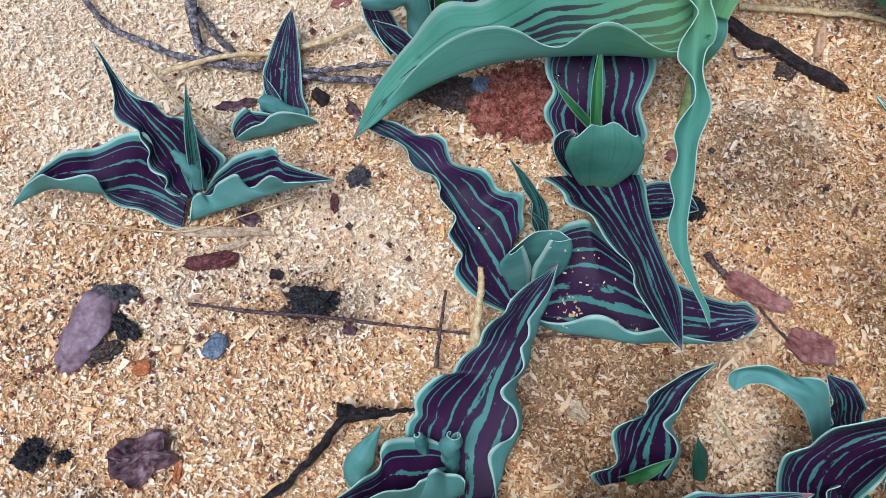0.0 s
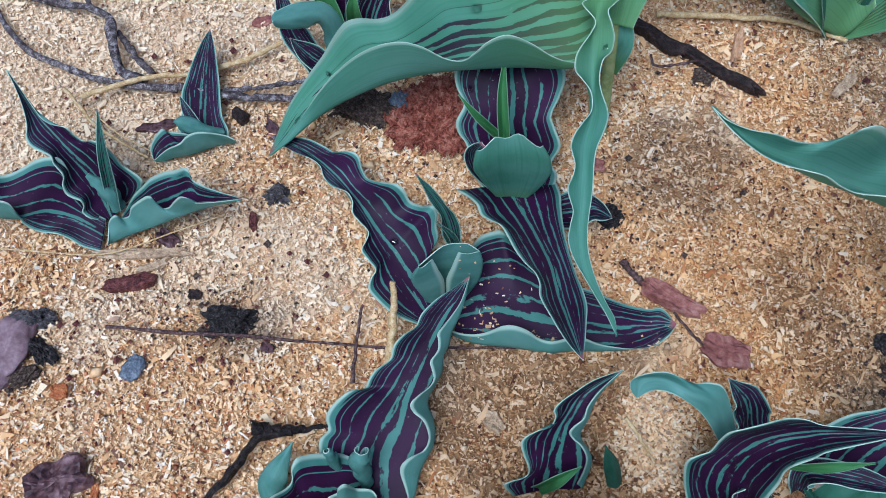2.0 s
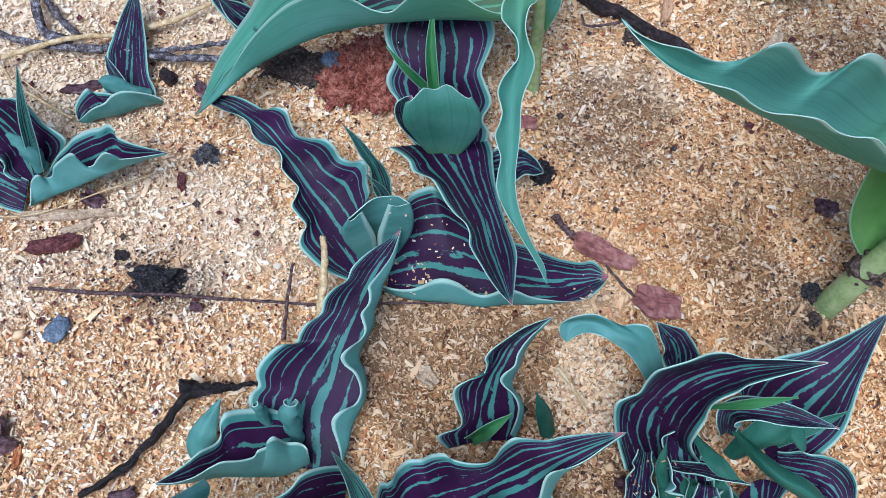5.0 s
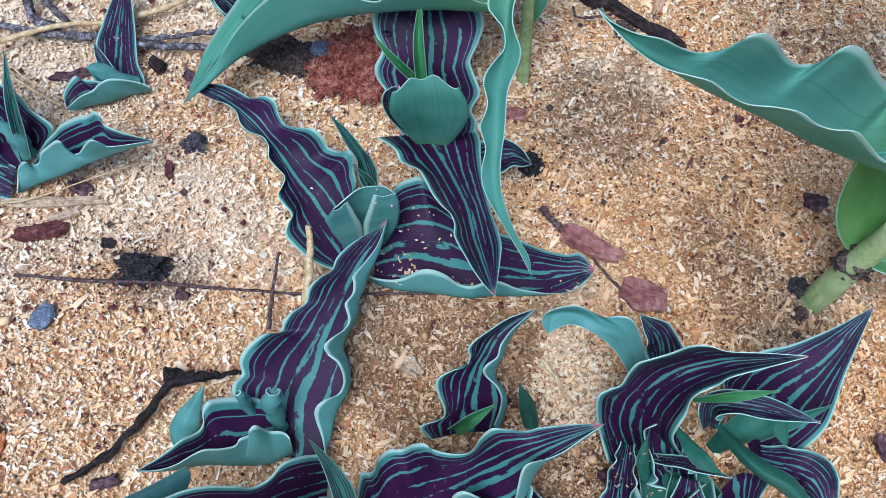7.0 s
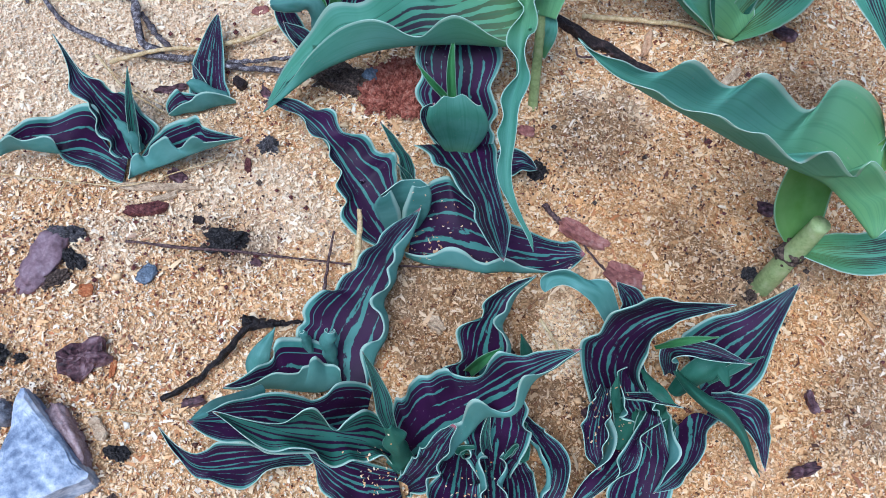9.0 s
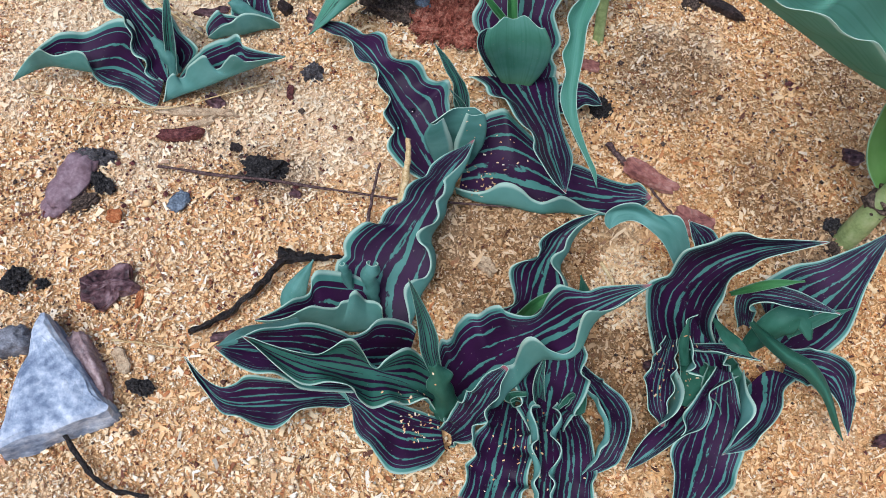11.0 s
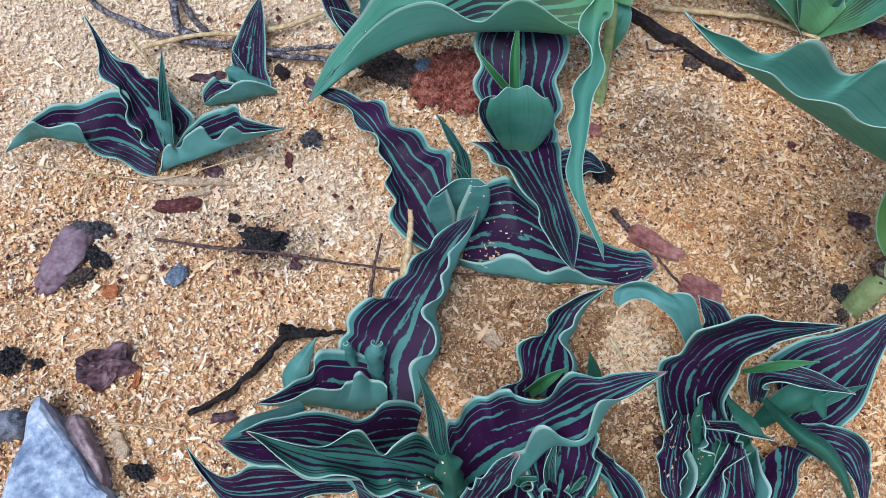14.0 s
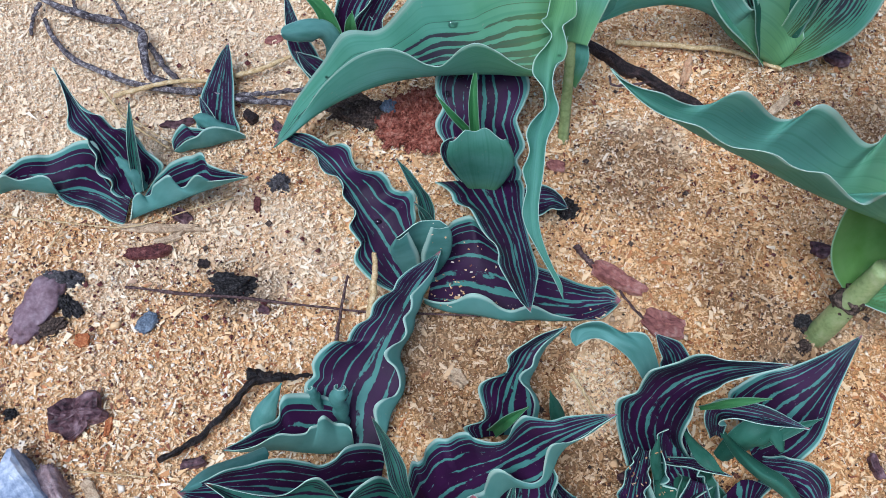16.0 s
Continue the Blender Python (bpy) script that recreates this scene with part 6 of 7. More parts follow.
def pile(name, label, category, group, points, width, tall, material):
    """A loose heap of pale shavings and crumbs."""
    mid, length, yaw = axis(points)
    rng = random.Random(11)
    bm = lump_mesh(length, width, tall, 4.2, 0.5, 4, 2.2)
    tops = [v.co.copy() for v in bm.verts if v.co.z > -tall * 0.2]
    bmesh.ops.delete(bm, geom=bm.verts[:], context="VERTS")
    for _ in range(3200):
        c = rng.choice(tops) * rng.uniform(0.35, 1.0) ** 0.5 + Vector((rng.gauss(0, 0.003), rng.gauss(0, 0.003), rng.uniform(0, 0.0016)))
        m = Matrix.Translation(c) @ Euler([rng.gauss(0, 0.6), rng.gauss(0, 0.6), rng.uniform(0, 6.28)]).to_matrix().to_4x4()
        l, w = rng.uniform(0.0008, 0.0030), rng.uniform(0.0004, 0.0010)
        bm.faces.new([bm.verts.new(m @ Vector(q)) for q in ((-l / 2, -w, 0), (l / 2, -w * 0.6, 0.0003), (l / 2, w * 0.7, 0.0003), (-l / 2, w, 0))])
    return tagged(finish(name, bm, material, label, category, group, (mid.x, mid.y, height(mid.x, mid.y))), kind="stuff")


def scatter_crumbs(name, label, count, spots, material, seed):
    """Loose grains of soil: most about the given spots, some strewn anywhere."""
    rng = random.Random(seed)
    verts, faces = [], []
    for _ in range(count):
        if rng.random() < 0.6:
            cx, cy, r = rng.choice(spots)
            x, y = rng.gauss(cx, r), rng.gauss(cy, r)
        else:
            x, y = rng.uniform(-0.45, 0.5), rng.uniform(-0.25, 0.5)
        s = rng.uniform(0.0004, 0.0012) * (1 + 1.2 * (rng.random() < 0.08))
        z, k = height(x, y) + 0.0022 + s * 0.3, len(verts)
        for c in ((1, 0, 0), (-1, 0, 0), (0, 1, 0), (0, -1, 0), (0, 0, 0.8), (0, 0, -0.8)):
            verts.append((x + c[0] * s * rng.uniform(0.6, 1.3), y + c[1] * s * rng.uniform(0.6, 1.3), z + c[2] * s))
        faces += [(k + a, k + b, k + c) for a, b, c in ((0, 2, 4), (2, 1, 4), (1, 3, 4), (3, 0, 4), (2, 0, 5), (1, 2, 5), (3, 1, 5), (0, 3, 5))]
    me = bpy.data.meshes.new(name)
    me.from_pydata(verts, [], faces)
    me.materials.append(material)
    return tagged(new(name, me), label, "soil crumbs", kind="stuff")


scatter_crumbs("soil_crumbs", "black crumbs of soil strewn over the sawdust", 1500,
               [(-0.115, 0.012, 0.016), (-0.225, 0.015, 0.015), (0.02, 0.13, 0.03), (0.2, 0.05, 0.03), (0.14, -0.11, 0.02), (-0.2, -0.1, 0.03), (0.22, -0.03, 0.02), (0.12, 0.06, 0.025)], BROWNSOIL, 3)
scatter_crumbs("bark_crumbs", "reddish brown bark crumbs strewn over the sawdust", 1500, [(-0.2, 0.0, 0.05), (-0.1, 0.0, 0.05), (-0.15, 0.15, 0.06), (0.2, 0.1, 0.06)], REDBARK, 4)


# ---- water drops and dust on the leaves ----
from mathutils.bvhtree import BVHTree


def leaf_top(root, x, y):
    """The highest point of a plant over the spot (x, y), and the skin's direction there."""
    best = None
    for ob in root.children:
        tree = BVHTree.FromPolygons([v.co + root.location for v in ob.data.vertices], [p.vertices[:] for p in ob.data.polygons])
        hit, nor, _, _ = tree.ray_cast(Vector((x, y, 0.6)), Vector((0, 0, -1)))
        if hit and (best is None or hit.z > best[0].z):
            best = (hit, nor)
    return best


def water_drop(root, x, y, size):
    spot = leaf_top(root, x, y)
    if spot is None:
        return
    bm = bmesh.new()
    bmesh.ops.create_icosphere(bm, subdivisions=3, radius=size)
    for v in bm.verts:
        v.co.z *= 0.45 if v.co.z > 0 else 0.08
        v.co.x *= 1.2
    bm.transform(spot[1].to_track_quat("Z", "Y").to_matrix().to_4x4())
    finish("water_drop", bm, WATER, "clear water drop resting on a tulip leaf", "water drop", "water drops", spot[0])


def leaf_dust(root, cx, cy, spread, count, seed):
    """Sawdust that has fallen on a plant's leaves."""
    rng = random.Random(seed)
    trees = [BVHTree.FromPolygons([v.co + root.location for v in ob.data.vertices], [p.vertices[:] for p in ob.data.polygons]) for ob in root.children]
    verts, faces = [], []
    for _ in range(count):
        x, y = rng.gauss(cx, spread), rng.gauss(cy, spread)
        hits = [h for h in (t.ray_cast(Vector((x, y, 0.6)), Vector((0, 0, -1))) for t in trees) if h[0]]
        if not hits:
            continue
        top = max(hits, key=lambda h: h[0].z)
        turn = top[1].to_track_quat("Z", "Y").to_matrix().to_4x4() @ Euler((rng.gauss(0, 0.15), rng.gauss(0, 0.15), rng.uniform(0, 6.28))).to_matrix().to_4x4()
        l, w, k = rng.uniform(0.0005, 0.0020), rng.uniform(0.0003, 0.0007), len(verts)
        for q in ((-l / 2, -w, 0), (l / 2, -w * 0.5, 0.0002), (l / 2 * 0.8, w * 0.8, 0.0002), (-l / 2, w * 0.6, 0)):
            verts.append(top[0] + top[1] * 0.0004 + turn.to_3x3() @ Vector(q))
        faces.append((k, k + 1, k + 2, k + 3))
    me = bpy.data.meshes.new("fallen_dust")
    me.from_pydata(verts, [], faces)
    me.materials.append(CHIPS)
    tagged(new("fallen_dust", me), "pale sawdust fallen on a striped tulip leaf", "sawdust", kind="stuff")

# ---- loose things on the bed ----
twig("dead_branch", "weathered grey branch lying bent on the sawdust", "branch", "dead twigs", [(-0.2661, 0.2395, 0.0100), (-0.2333, 0.2223, 0.0080), (-0.1892, 0.2088, 0.0080), (-0.1807, 0.1916, 0.0100), (-0.1758, 0.1693, 0.0060), (-0.1599, 0.1594, 0.0040)], 0.00253, 0.00367, BRANCH)
twig("dead_branch", "thin grey forked branch lying on the sawdust", "branch", "dead twigs", [(-0.2537, 0.2189, 0.0050), (-0.2338, 0.1886, 0.0050), (-0.2023, 0.1693, 0.0050), (-0.1756, 0.1591, 0.0050), (-0.1414, 0.1532, 0.0050)], 0.00209, 0.00285, BRANCH)
twig("dead_branch", "pale bare twig end lying beside a sprout", "branch", "dead twigs", [(-0.1415, 0.1552, 0.0050), (-0.1123, 0.1470, 0.0050), (-0.0698, 0.1430, 0.0040)], 0.00285, 0.00286, BRANCH)
twig("dead_branch", "split grey twig lying beside a sprout", "branch", "dead twigs", [(-0.1192, 0.1501, 0.0050), (-0.0932, 0.1518, 0.0050), (-0.0651, 0.1556, 0.0040)], 0.00203, 0.00165, BRANCH)
twig("dead_twig", "short grey side twig on the branch", "twig", "dead twigs", [(-0.2148, 0.2472, 0.0060), (-0.2032, 0.2275, 0.0080), (-0.1933, 0.2099, 0.0080)], 0.00086, 0.00209, BRANCH)
twig("dead_twig", "stub of grey twig leaning on the branch", "twig", "dead twigs", [(-0.2349, 0.2345, 0.0100), (-0.2318, 0.2218, 0.0060)], 0.00126, 0.00210, BRANCH)
twig("dead_branch", "thick weathered piece lying along the branch", "branch", "dead twigs", [(-0.1789, 0.1961, 0.0040), (-0.1673, 0.1780, 0.0040), (-0.1563, 0.1652, 0.0040)], 0.00250, 0.00246, BRANCH)
twig("dead_twig", "dark twig end on the sawdust", "twig", "dead twigs", [(-0.2582, 0.2318, 0.0080), (-0.2623, 0.2200, 0.0040), (-0.2615, 0.2071, 0.0030)], 0.00197, 0.00156, BRANCH)
twig("thin_twig", "long thin purple-brown twig lying across the sawdust", "twig", "dead twigs", [(-0.1701, 0.0109, 0.0040), (-0.1336, 0.0059, 0.0040), (-0.0966, 0.0013, 0.0050), (-0.0567, -0.0048, 0.0050), (-0.0237, -0.0084, 0.0040), (0.0093, -0.0106, 0.0040), (0.0390, -0.0123, 0.0030)], 0.00114, 0.00079, DARKTWIG)
twig("thin_twig", "short dark twig leaning across the long twig", "twig", "dead twigs", [(-0.0386, 0.0131, 0.0090), (-0.0416, -0.0050, 0.0070), (-0.0446, -0.0257, 0.0040)], 0.00083, 0.00163, DARKTWIG)
twig("black_stick", "charred black stick with a knotted head on the sawdust", "stick", "dead twigs", [(-0.1385, -0.0933, 0.0040), (-0.1239, -0.0862, 0.0050), (-0.1067, -0.0711, 0.0060), (-0.0950, -0.0575, 0.0080), (-0.0889, -0.0517, 0.0090), (-0.0736, -0.0491, 0.0080)], 0.00274, 0.00379, CHAR)
twig("black_stick", "thin charred stick end beside a long leaf", "stick", "dead twigs", [(-0.0924, -0.0470, 0.0090), (-0.0753, -0.0487, 0.0070), (-0.0551, -0.0464, 0.0050)], 0.00568, 0.00096, CHAR)
twig("thin_twig", "fine dark root twig on the sawdust", "twig", "dead twigs", [(-0.0404, -0.0568, 0.0040), (-0.0530, -0.0673, 0.0040), (-0.0653, -0.0762, 0.0030)], 0.00041, 0.00040, DARKTWIG)
twig("thin_twig", "fine twig under the reddish bark", "twig", "dead twigs", [(0.1220, 0.0017, 0.0040), (0.1316, -0.0132, 0.0040), (0.1433, -0.0263, 0.0030)], 0.00100, 0.00082, DARKTWIG)
twig("thin_twig", "short brown twig beside the pink bark", "twig", "dead twigs", [(0.0984, 0.0312, 0.0060), (0.1037, 0.0243, 0.0050), (0.1090, 0.0182, 0.0040)], 0.00239, 0.00204, DARKTWIG)
twig("thin_twig", "bent dark root below the slate", "twig", "dead twigs", [(-0.1950, -0.1510, 0.0050), (-0.1823, -0.1654, 0.0050), (-0.1693, -0.1770, 0.0040), (-0.1474, -0.1817, 0.0040)], 0.00174, 0.00142, CHAR)
twig("thin_twig", "fine brown root on the sawdust", "twig", "dead twigs", [(0.1340, 0.1620, 0.0040), (0.1373, 0.1537, 0.0040), (0.1612, 0.1561, 0.0040)], 0.00106, 0.00106, DARKTWIG)
twig("straw", "dry yellow straw lying over the branch", "straw", "straw pieces", [(-0.1944, 0.1483, 0.0090), (-0.1607, 0.1589, 0.0090), (-0.1317, 0.1621, 0.0060)], 0.00240, 0.00204, STRAW)
twig("straw", "faint dry straw half buried in sawdust", "straw", "straw pieces", [(-0.1302, 0.1644, 0.0040), (-0.1021, 0.1726, 0.0040), (-0.0820, 0.1840, 0.0030)], 0.00288, 0.00210, STRAW)
twig("straw", "thin dry straw stem on the sawdust", "straw", "straw pieces", [(-0.2561, 0.0623, 0.0040), (-0.2156, 0.0564, 0.0040), (-0.1735, 0.0522, 0.0040), (-0.1360, 0.0631, 0.0050), (-0.1108, 0.0714, 0.0050)], 0.00074, 0.00060, STRAW)
twig("straw", "thin dry straw stem on the sawdust", "straw", "straw pieces", [(-0.2199, 0.0385, 0.0030), (-0.2155, 0.0500, 0.0040), (-0.2111, 0.0628, 0.0040)], 0.00062, 0.00063, STRAW)
twig("straw", "pale dry straw bent behind a sprout", "straw", "straw pieces", [(-0.2041, 0.1537, 0.0100), (-0.1922, 0.1390, 0.0120), (-0.1840, 0.1285, 0.0100), (-0.1548, 0.1083, 0.0050)], 0.00157, 0.00096, STRAW)
twig("straw", "thin straw bent behind a sprout", "straw", "straw pieces", [(-0.1906, 0.1419, 0.0050), (-0.1706, 0.1227, 0.0080), (-0.1573, 0.1153, 0.0050), (-0.1478, 0.1105, 0.0030)], 0.00071, 0.00058, STRAW)
twig("straw", "upright split straw beside a wavy leaf", "straw", "straw pieces", [(-0.0210, 0.0167, 0.0300), (-0.0225, 0.0017, 0.0180), (-0.0257, -0.0185, 0.0060)], 0.00194, 0.00395, STRAW)
twig("straw", "long faded straw on the sawdust", "straw", "straw pieces", [(0.1416, 0.1903, 0.0050), (0.1958, 0.1847, 0.0050), (0.2215, 0.1798, 0.0050), (0.2523, 0.1649, 0.0040)], 0.00302, 0.00215, STRAW)
twig("straw", "pale splinter standing in the crumbs", "straw", "straw pieces", [(0.0859, -0.0548, 0.0200), (0.0920, -0.0629, 0.0150), (0.0995, -0.0753, 0.0080)], 0.00155, 0.00078, STRAW)
twig("straw", "thin pale splinter on the sawdust", "straw", "straw pieces", [(-0.1793, -0.0985, 0.0040), (-0.1608, -0.1002, 0.0040), (-0.1429, -0.1025, 0.0040)], 0.00092, 0.00061, STRAW)
flake("wood_splinter", "greyish wood splinter lying on the sawdust", "wood splinter", "wood splinters", [(-0.1785, 0.0540, 0.0040), (-0.1299, 0.0523, 0.0040)], 0.0059, 0.0040, SPLINT)
flake("wood_splinter", "short yellow wood splinter on the sawdust", "wood splinter", "wood splinters", [(-0.1581, 0.0426, 0.0040), (-0.1416, 0.0483, 0.0040)], 0.0051, 0.0030, SPLINT)
flake("wood_splinter", "pinkish upright wood peg by the straw", "wood splinter", "wood splinters", [(0.1839, 0.1575, 0.0040), (0.1925, 0.1793, 0.0080)], 0.0068, 0.0050, PEG)
flake("wood_splinter", "pale flat wood chip on the sawdust", "wood splinter", "wood splinters", [(0.2349, 0.1276, 0.0040), (0.2538, 0.1441, 0.0040)], 0.0059, 0.0030, SPLINT)
flake("wood_splinter", "pale wood chip on the sawdust", "wood splinter", "wood splinters", [(-0.1773, -0.1017, 0.0040), (-0.1691, -0.1153, 0.0040)], 0.0079, 0.0030, SPLINT)
flake("bark_piece", "dark strip of wet bark on the sawdust", "bark", "bark pieces", [(0.1200, 0.1960, 0.0080), (0.1529, 0.1637, 0.0080)], 0.0095, 0.0060, CHARBARK)
flake("bark_piece", "dark strip of wet bark on the sawdust", "bark", "bark pieces", [(0.1476, 0.1732, 0.0080), (0.1954, 0.1341, 0.0050)], 0.0081, 0.0050, CHARBARK)
flake("bark_piece", "dark brown curled flake on the sawdust", "bark", "bark pieces", [(0.2839, 0.1792, 0.0050), (0.2997, 0.1692, 0.0050)], 0.0105, 0.0050, BARK)
flake("bark_piece", "purplish brown bark piece with a broken edge", "bark", "bark pieces", [(-0.2007, -0.0704, 0.0060), (-0.1723, -0.0605, 0.0060)], 0.0223, 0.0080, BARK)
flake("bark_piece", "dark red bark sliver on the sawdust", "bark", "bark pieces", [(-0.1732, 0.0342, 0.0050), (-0.1467, 0.0385, 0.0060)], 0.0088, 0.0050, REDBARK)
flake("bark_piece", "pinkish red strip of bark on the sawdust", "bark", "bark pieces", [(0.1063, 0.0180, 0.0060), (0.1355, -0.0007, 0.0060)], 0.0108, 0.0060, PINKBARK)
flake("bark_piece", "reddish cracked bark piece on the sawdust", "bark", "bark pieces", [(0.1343, -0.0145, 0.0060), (0.1564, -0.0264, 0.0060)], 0.0171, 0.0050, PINKBARK)
flake("bark_piece", "small dark red bark chip", "bark", "bark pieces", [(-0.0967, 0.0734, 0.0040), (-0.0966, 0.0623, 0.0040)], 0.0042, 0.0030, REDBARK)
flake("bark_piece", "small dark purple bark chip", "bark", "bark pieces", [(0.2441, 0.0307, 0.0050), (0.2553, 0.0265, 0.0050)], 0.0096, 0.0050, BARK)
flake("bark_piece", "small dark bark chip", "bark", "bark pieces", [(-0.1300, 0.0291, 0.0040), (-0.1230, 0.0275, 0.0040)], 0.0054, 0.0030, CHARBARK)
flake("bark_piece", "small dark bark chip", "bark", "bark pieces", [(-0.0916, -0.0024, 0.0040), (-0.0848, -0.0055, 0.0040)], 0.0053, 0.0030, BARK)
flake("bark_piece", "small orange-red bark chip", "bark", "bark pieces", [(-0.1955, -0.0206, 0.0040), (-0.1870, -0.0215, 0.0040)], 0.0078, 0.0040, ORANGEBARK)
flake("bark_piece", "small orange-red bark chip", "bark", "bark pieces", [(-0.1703, -0.0785, 0.0040), (-0.1689, -0.0673, 0.0040)], 0.0037, 0.0030, ORANGEBARK)
flake("bark_piece", "dark purple bark sliver beside the stick", "bark", "bark pieces", [(-0.1276, -0.0960, 0.0040), (-0.1137, -0.0930, 0.0040)], 0.0055, 0.0040, BARK)
flake("bark_piece", "dark bark sliver on grey sawdust", "bark", "bark pieces", [(0.2261, -0.1495, 0.0050), (0.2458, -0.1443, 0.0050)], 0.0065, 0.0050, BARK)
flake("bark_piece", "dark brown chip on grey sawdust", "bark", "bark pieces", [(0.2482, -0.0992, 0.0050), (0.2519, -0.1133, 0.0050)], 0.0061, 0.0040, BARK)
flake("bark_piece", "small dark purple chip on the sawdust", "bark", "bark pieces", [(0.0865, 0.0946, 0.0040), (0.0976, 0.0887, 0.0040)], 0.0072, 0.0040, PINKBARK)
flake("bark_piece", "small dark chip near the branch", "bark", "bark pieces", [(-0.1095, 0.1396, 0.0050), (-0.1016, 0.1321, 0.0050)], 0.0074, 0.0050, CHARBARK)
flake("bark_piece", "small purple chip near the sprout", "bark", "bark pieces", [(-0.0903, 0.1311, 0.0050), (-0.0838, 0.1239, 0.0050)], 0.0063, 0.0040, BARK)
flake("bark_piece", "brown flake leaning on the splinter", "bark", "bark pieces", [(-0.1640, 0.1317, 0.0050), (-0.1430, 0.1344, 0.0050)], 0.0066, 0.0040, BARK)
flake("bark_piece", "purple flake half buried near the splinter", "bark", "bark pieces", [(-0.1482, 0.0645, 0.0050), (-0.1370, 0.0574, 0.0050)], 0.0084, 0.0040, BARK)
flake("bark_piece", "faded pink flake on the sawdust", "bark", "bark pieces", [(-0.1005, 0.2038, 0.0040), (-0.0890, 0.2076, 0.0040)], 0.0062, 0.0030, PINKBARK)
flake("dry_leaf", "shrivelled brown dry leaf at the plant's foot", "dry leaf", "dry leaves", [(0.1088, -0.1084, 0.0120), (0.1282, -0.1145, 0.0160)], 0.0066, 0.0060, BARK)
flake("dry_leaf", "small grey withered leaf on the sawdust", "dry leaf", "dry leaves", [(0.0214, -0.0442, 0.0050), (0.0281, -0.0541, 0.0040)], 0.0083, 0.0040, SPLINT)
stone("stone", "smooth purplish brown stone on the sawdust", "stone", "stones", [(-0.2114, 0.0207, 0.0080), (-0.2296, -0.0194, 0.0080)], 0.0207, 0.0130, STONE)
stone("soil_lump", "dark grey crumb of soil beside the stone", "soil lump", "soil lumps", [(-0.2173, 0.0162, 0.0060), (-0.1986, 0.0195, 0.0060)], 0.0107, 0.0110, SOIL)
stone("soil_lump", "black crumb of soil beside the stone", "soil lump", "soil lumps", [(-0.2091, 0.0068, 0.0060), (-0.1967, -0.0051, 0.0060)], 0.0093, 0.0100, BLACKSOIL)
stone("soil_lump", "brown crumb of soil beside the stone", "soil lump", "soil lumps", [(-0.2165, -0.0164, 0.0060), (-0.2028, -0.0079, 0.0060)], 0.0097, 0.0080, BROWNSOIL)
stone("soil_lump", "dark crumbly soil lump under the long twig", "soil lump", "soil lumps", [(-0.1192, 0.0090, 0.0030), (-0.0958, 0.0129, 0.0030)], 0.0147, 0.0110, BLACKSOIL)
stone("soil_lump", "small grey soil lump on the sawdust", "soil lump", "soil lumps", [(-0.0892, 0.0824, 0.0040), (-0.0772, 0.0842, 0.0040)], 0.0114, 0.0100, SOIL)
stone("soil_lump", "dark fibrous soil clump behind the red clod", "soil lump", "soil lumps", [(-0.0511, 0.1400, 0.0040), (-0.0138, 0.1323, 0.0040)], 0.0224, 0.0140, BROWNSOIL)
stone("soil_lump", "black soil lump half in view", "soil lump", "soil lumps", [(-0.2476, -0.0639, 0.0040), (-0.2325, -0.0612, 0.0040)], 0.0126, 0.0120, BLACKSOIL)
stone("soil_lump", "small black soil crumb", "soil lump", "soil lumps", [(-0.2285, -0.0653, 0.0040), (-0.2222, -0.0624, 0.0040)], 0.0057, 0.0060, BLACKSOIL)
stone("soil_lump", "dark soil crumb below the pink stone", "soil lump", "soil lumps", [(-0.1681, -0.1216, 0.0040), (-0.1558, -0.1245, 0.0040)], 0.0078, 0.0080, BLACKSOIL)
stone("soil_lump", "dark soil crumb near the bark strip", "soil lump", "soil lumps", [(0.1580, 0.1485, 0.0040), (0.1693, 0.1467, 0.0040)], 0.0101, 0.0070, BROWNSOIL)
stone("soil_lump", "dark soil crumb beside the leaf foot", "soil lump", "soil lumps", [(0.0912, 0.0568, 0.0040), (0.1022, 0.0618, 0.0040)], 0.0119, 0.0100, BLACKSOIL)
stone("stone", "small grey-blue stone beside the red clod", "stone", "stones", [(-0.0204, 0.1340, 0.0050), (-0.0082, 0.1392, 0.0050)], 0.0126, 0.0120, BLUESTONE)
stone("stone", "small flat grey-blue stone on the sawdust", "stone", "stones", [(-0.1593, -0.0159, 0.0040), (-0.1515, -0.0053, 0.0040)], 0.0098, 0.0070, BLUESTONE)
stone("stone", "rounded grey stone behind the slate", "stone", "stones", [(-0.2433, -0.1036, 0.0080), (-0.2246, -0.0952, 0.0080)], 0.0151, 0.0180, GREYSTONE)
stone("stone", "long pinkish stone leaning on the slate", "stone", "stones", [(-0.1999, -0.0948, 0.0080), (-0.1780, -0.1313, 0.0080)], 0.0122, 0.0180, PINKSTONE)
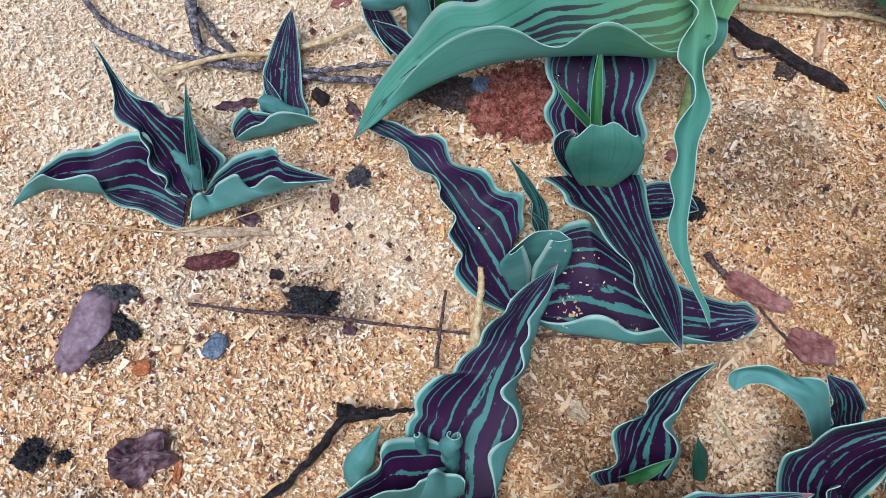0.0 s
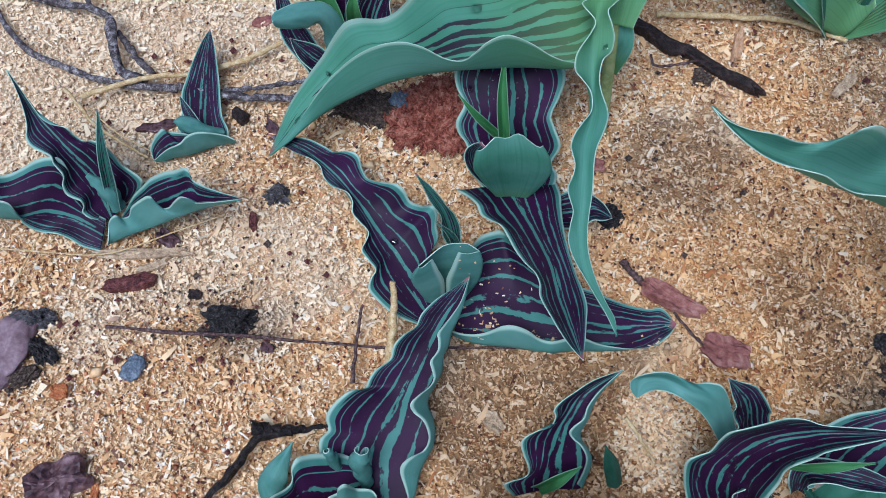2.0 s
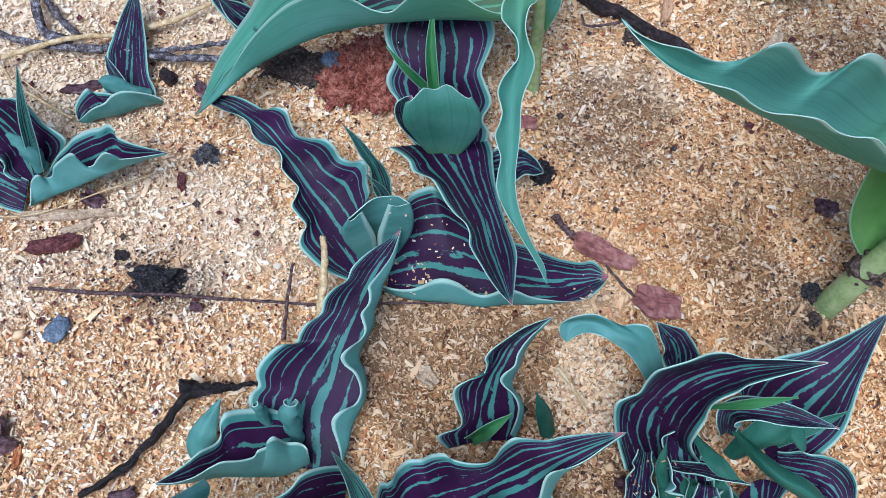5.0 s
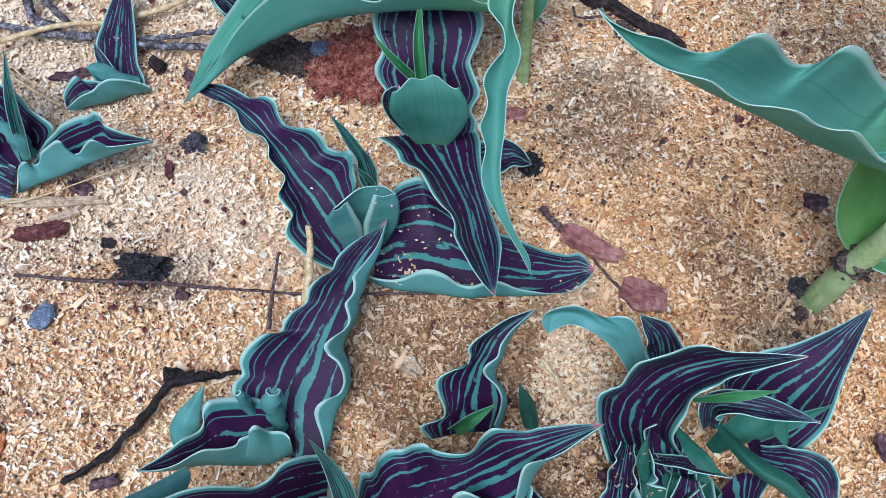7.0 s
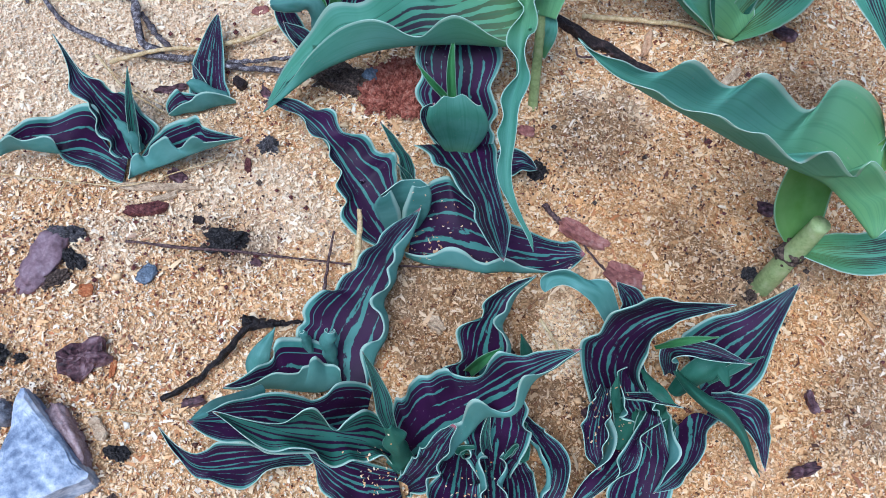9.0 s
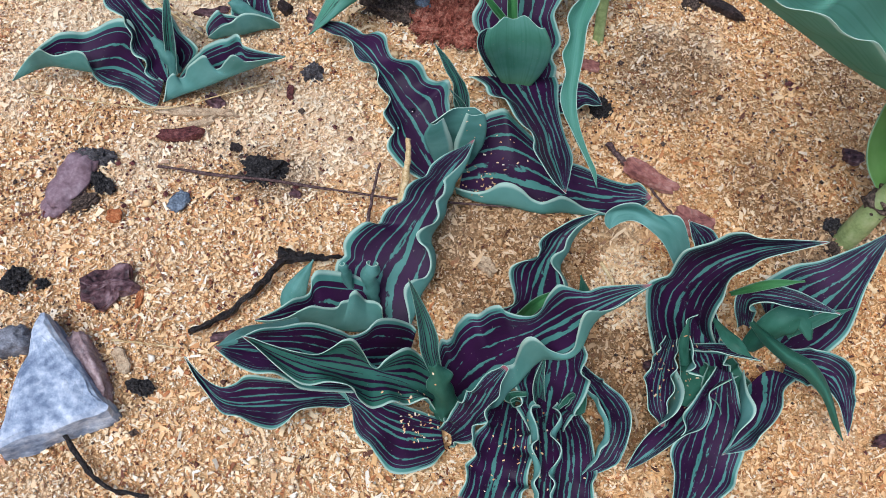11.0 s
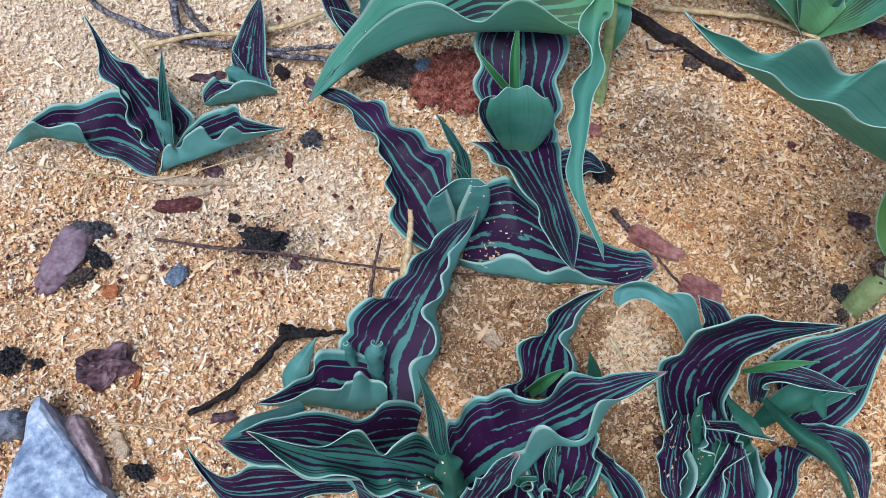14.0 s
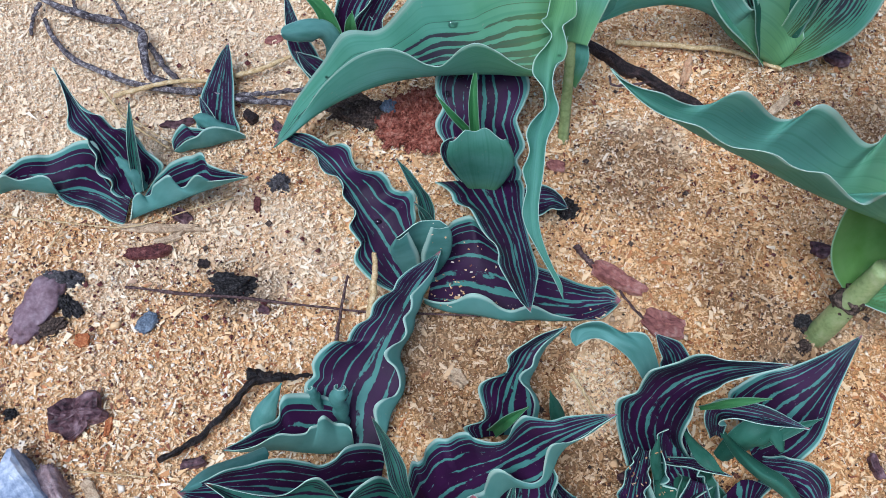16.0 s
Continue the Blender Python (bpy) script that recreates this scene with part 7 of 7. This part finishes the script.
stone("soil_lump", "black damp soil in the hole at a stem's foot", "soil lump", "soil lumps", [(0.2235, -0.0225, 0.0030), (0.2330, -0.0180, 0.0030)], 0.0090, 0.0060, BLACKSOIL)
stone("soil_lump", "dark brown soil crumb against a pale stem", "soil lump", "soil lumps", [(0.2225, -0.0330, 0.0030), (0.2290, -0.0360, 0.0030)], 0.0070, 0.0070, BROWNSOIL)
clod("brick_clod", "crumbling brick-red clod with flaky surface", "clod", "clods", [(-0.0145, 0.1316, 0.0050), (0.0230, 0.1217, 0.0050)], 0.0415, 0.0150, CLOD)
slate("slate_stone", "angular pale grey-blue slate stone in the sawdust", "stone", "stones", [(-0.2137, -0.0877, 0.0220), (-0.1706, -0.1402, 0.0180), (-0.2238, -0.1624, 0.0200)], 0.0003, 0.0260, SLATE)
pile("sawdust_clump", "pale clotted heap of fine sawdust crumbs", "sawdust clump", "sawdust clumps", [(0.0857, -0.0622, 0.0040), (0.1193, -0.0597, 0.0040)], 0.0474, 0.0070, FRESH)
water_drop(pa, 0.0265, 0.1358, 0.00258)
water_drop(pa, -0.0498, 0.1271, 0.00147)
water_drop(pa, -0.0676, 0.1099, 0.00238)
water_drop(pa, 0.0840, 0.1012, 0.00158)
water_drop(pa, 0.0815, 0.0889, 0.00156)
water_drop(pa, 0.0789, 0.0765, 0.00103)
water_drop(p3, -0.0202, 0.0430, 0.00202)
water_drop(p3, -0.0276, 0.0306, 0.00143)
water_drop(p3, -0.0029, 0.0652, 0.00118)
water_drop(p4, 0.0292, 0.1243, 0.00266)
water_drop(p4, 0.0227, 0.1160, 0.00206)
water_drop(p9, 0.1347, -0.0920, 0.00136)
water_drop(p9, 0.1228, -0.0972, 0.00109)
water_drop(pc, 0.1872, -0.0455, 0.00203)
leaf_dust(p3, 0.0260, 0.0161, 0.010, 40, 60)
leaf_dust(p3, 0.0192, 0.0034, 0.008, 30, 30)
leaf_dust(p6, -0.0134, -0.1454, 0.006, 60, 60)
leaf_dust(p7, 0.0381, -0.1593, 0.012, 40, 40)
leaf_dust(p9, 0.1150, -0.1180, 0.010, 60, 25)
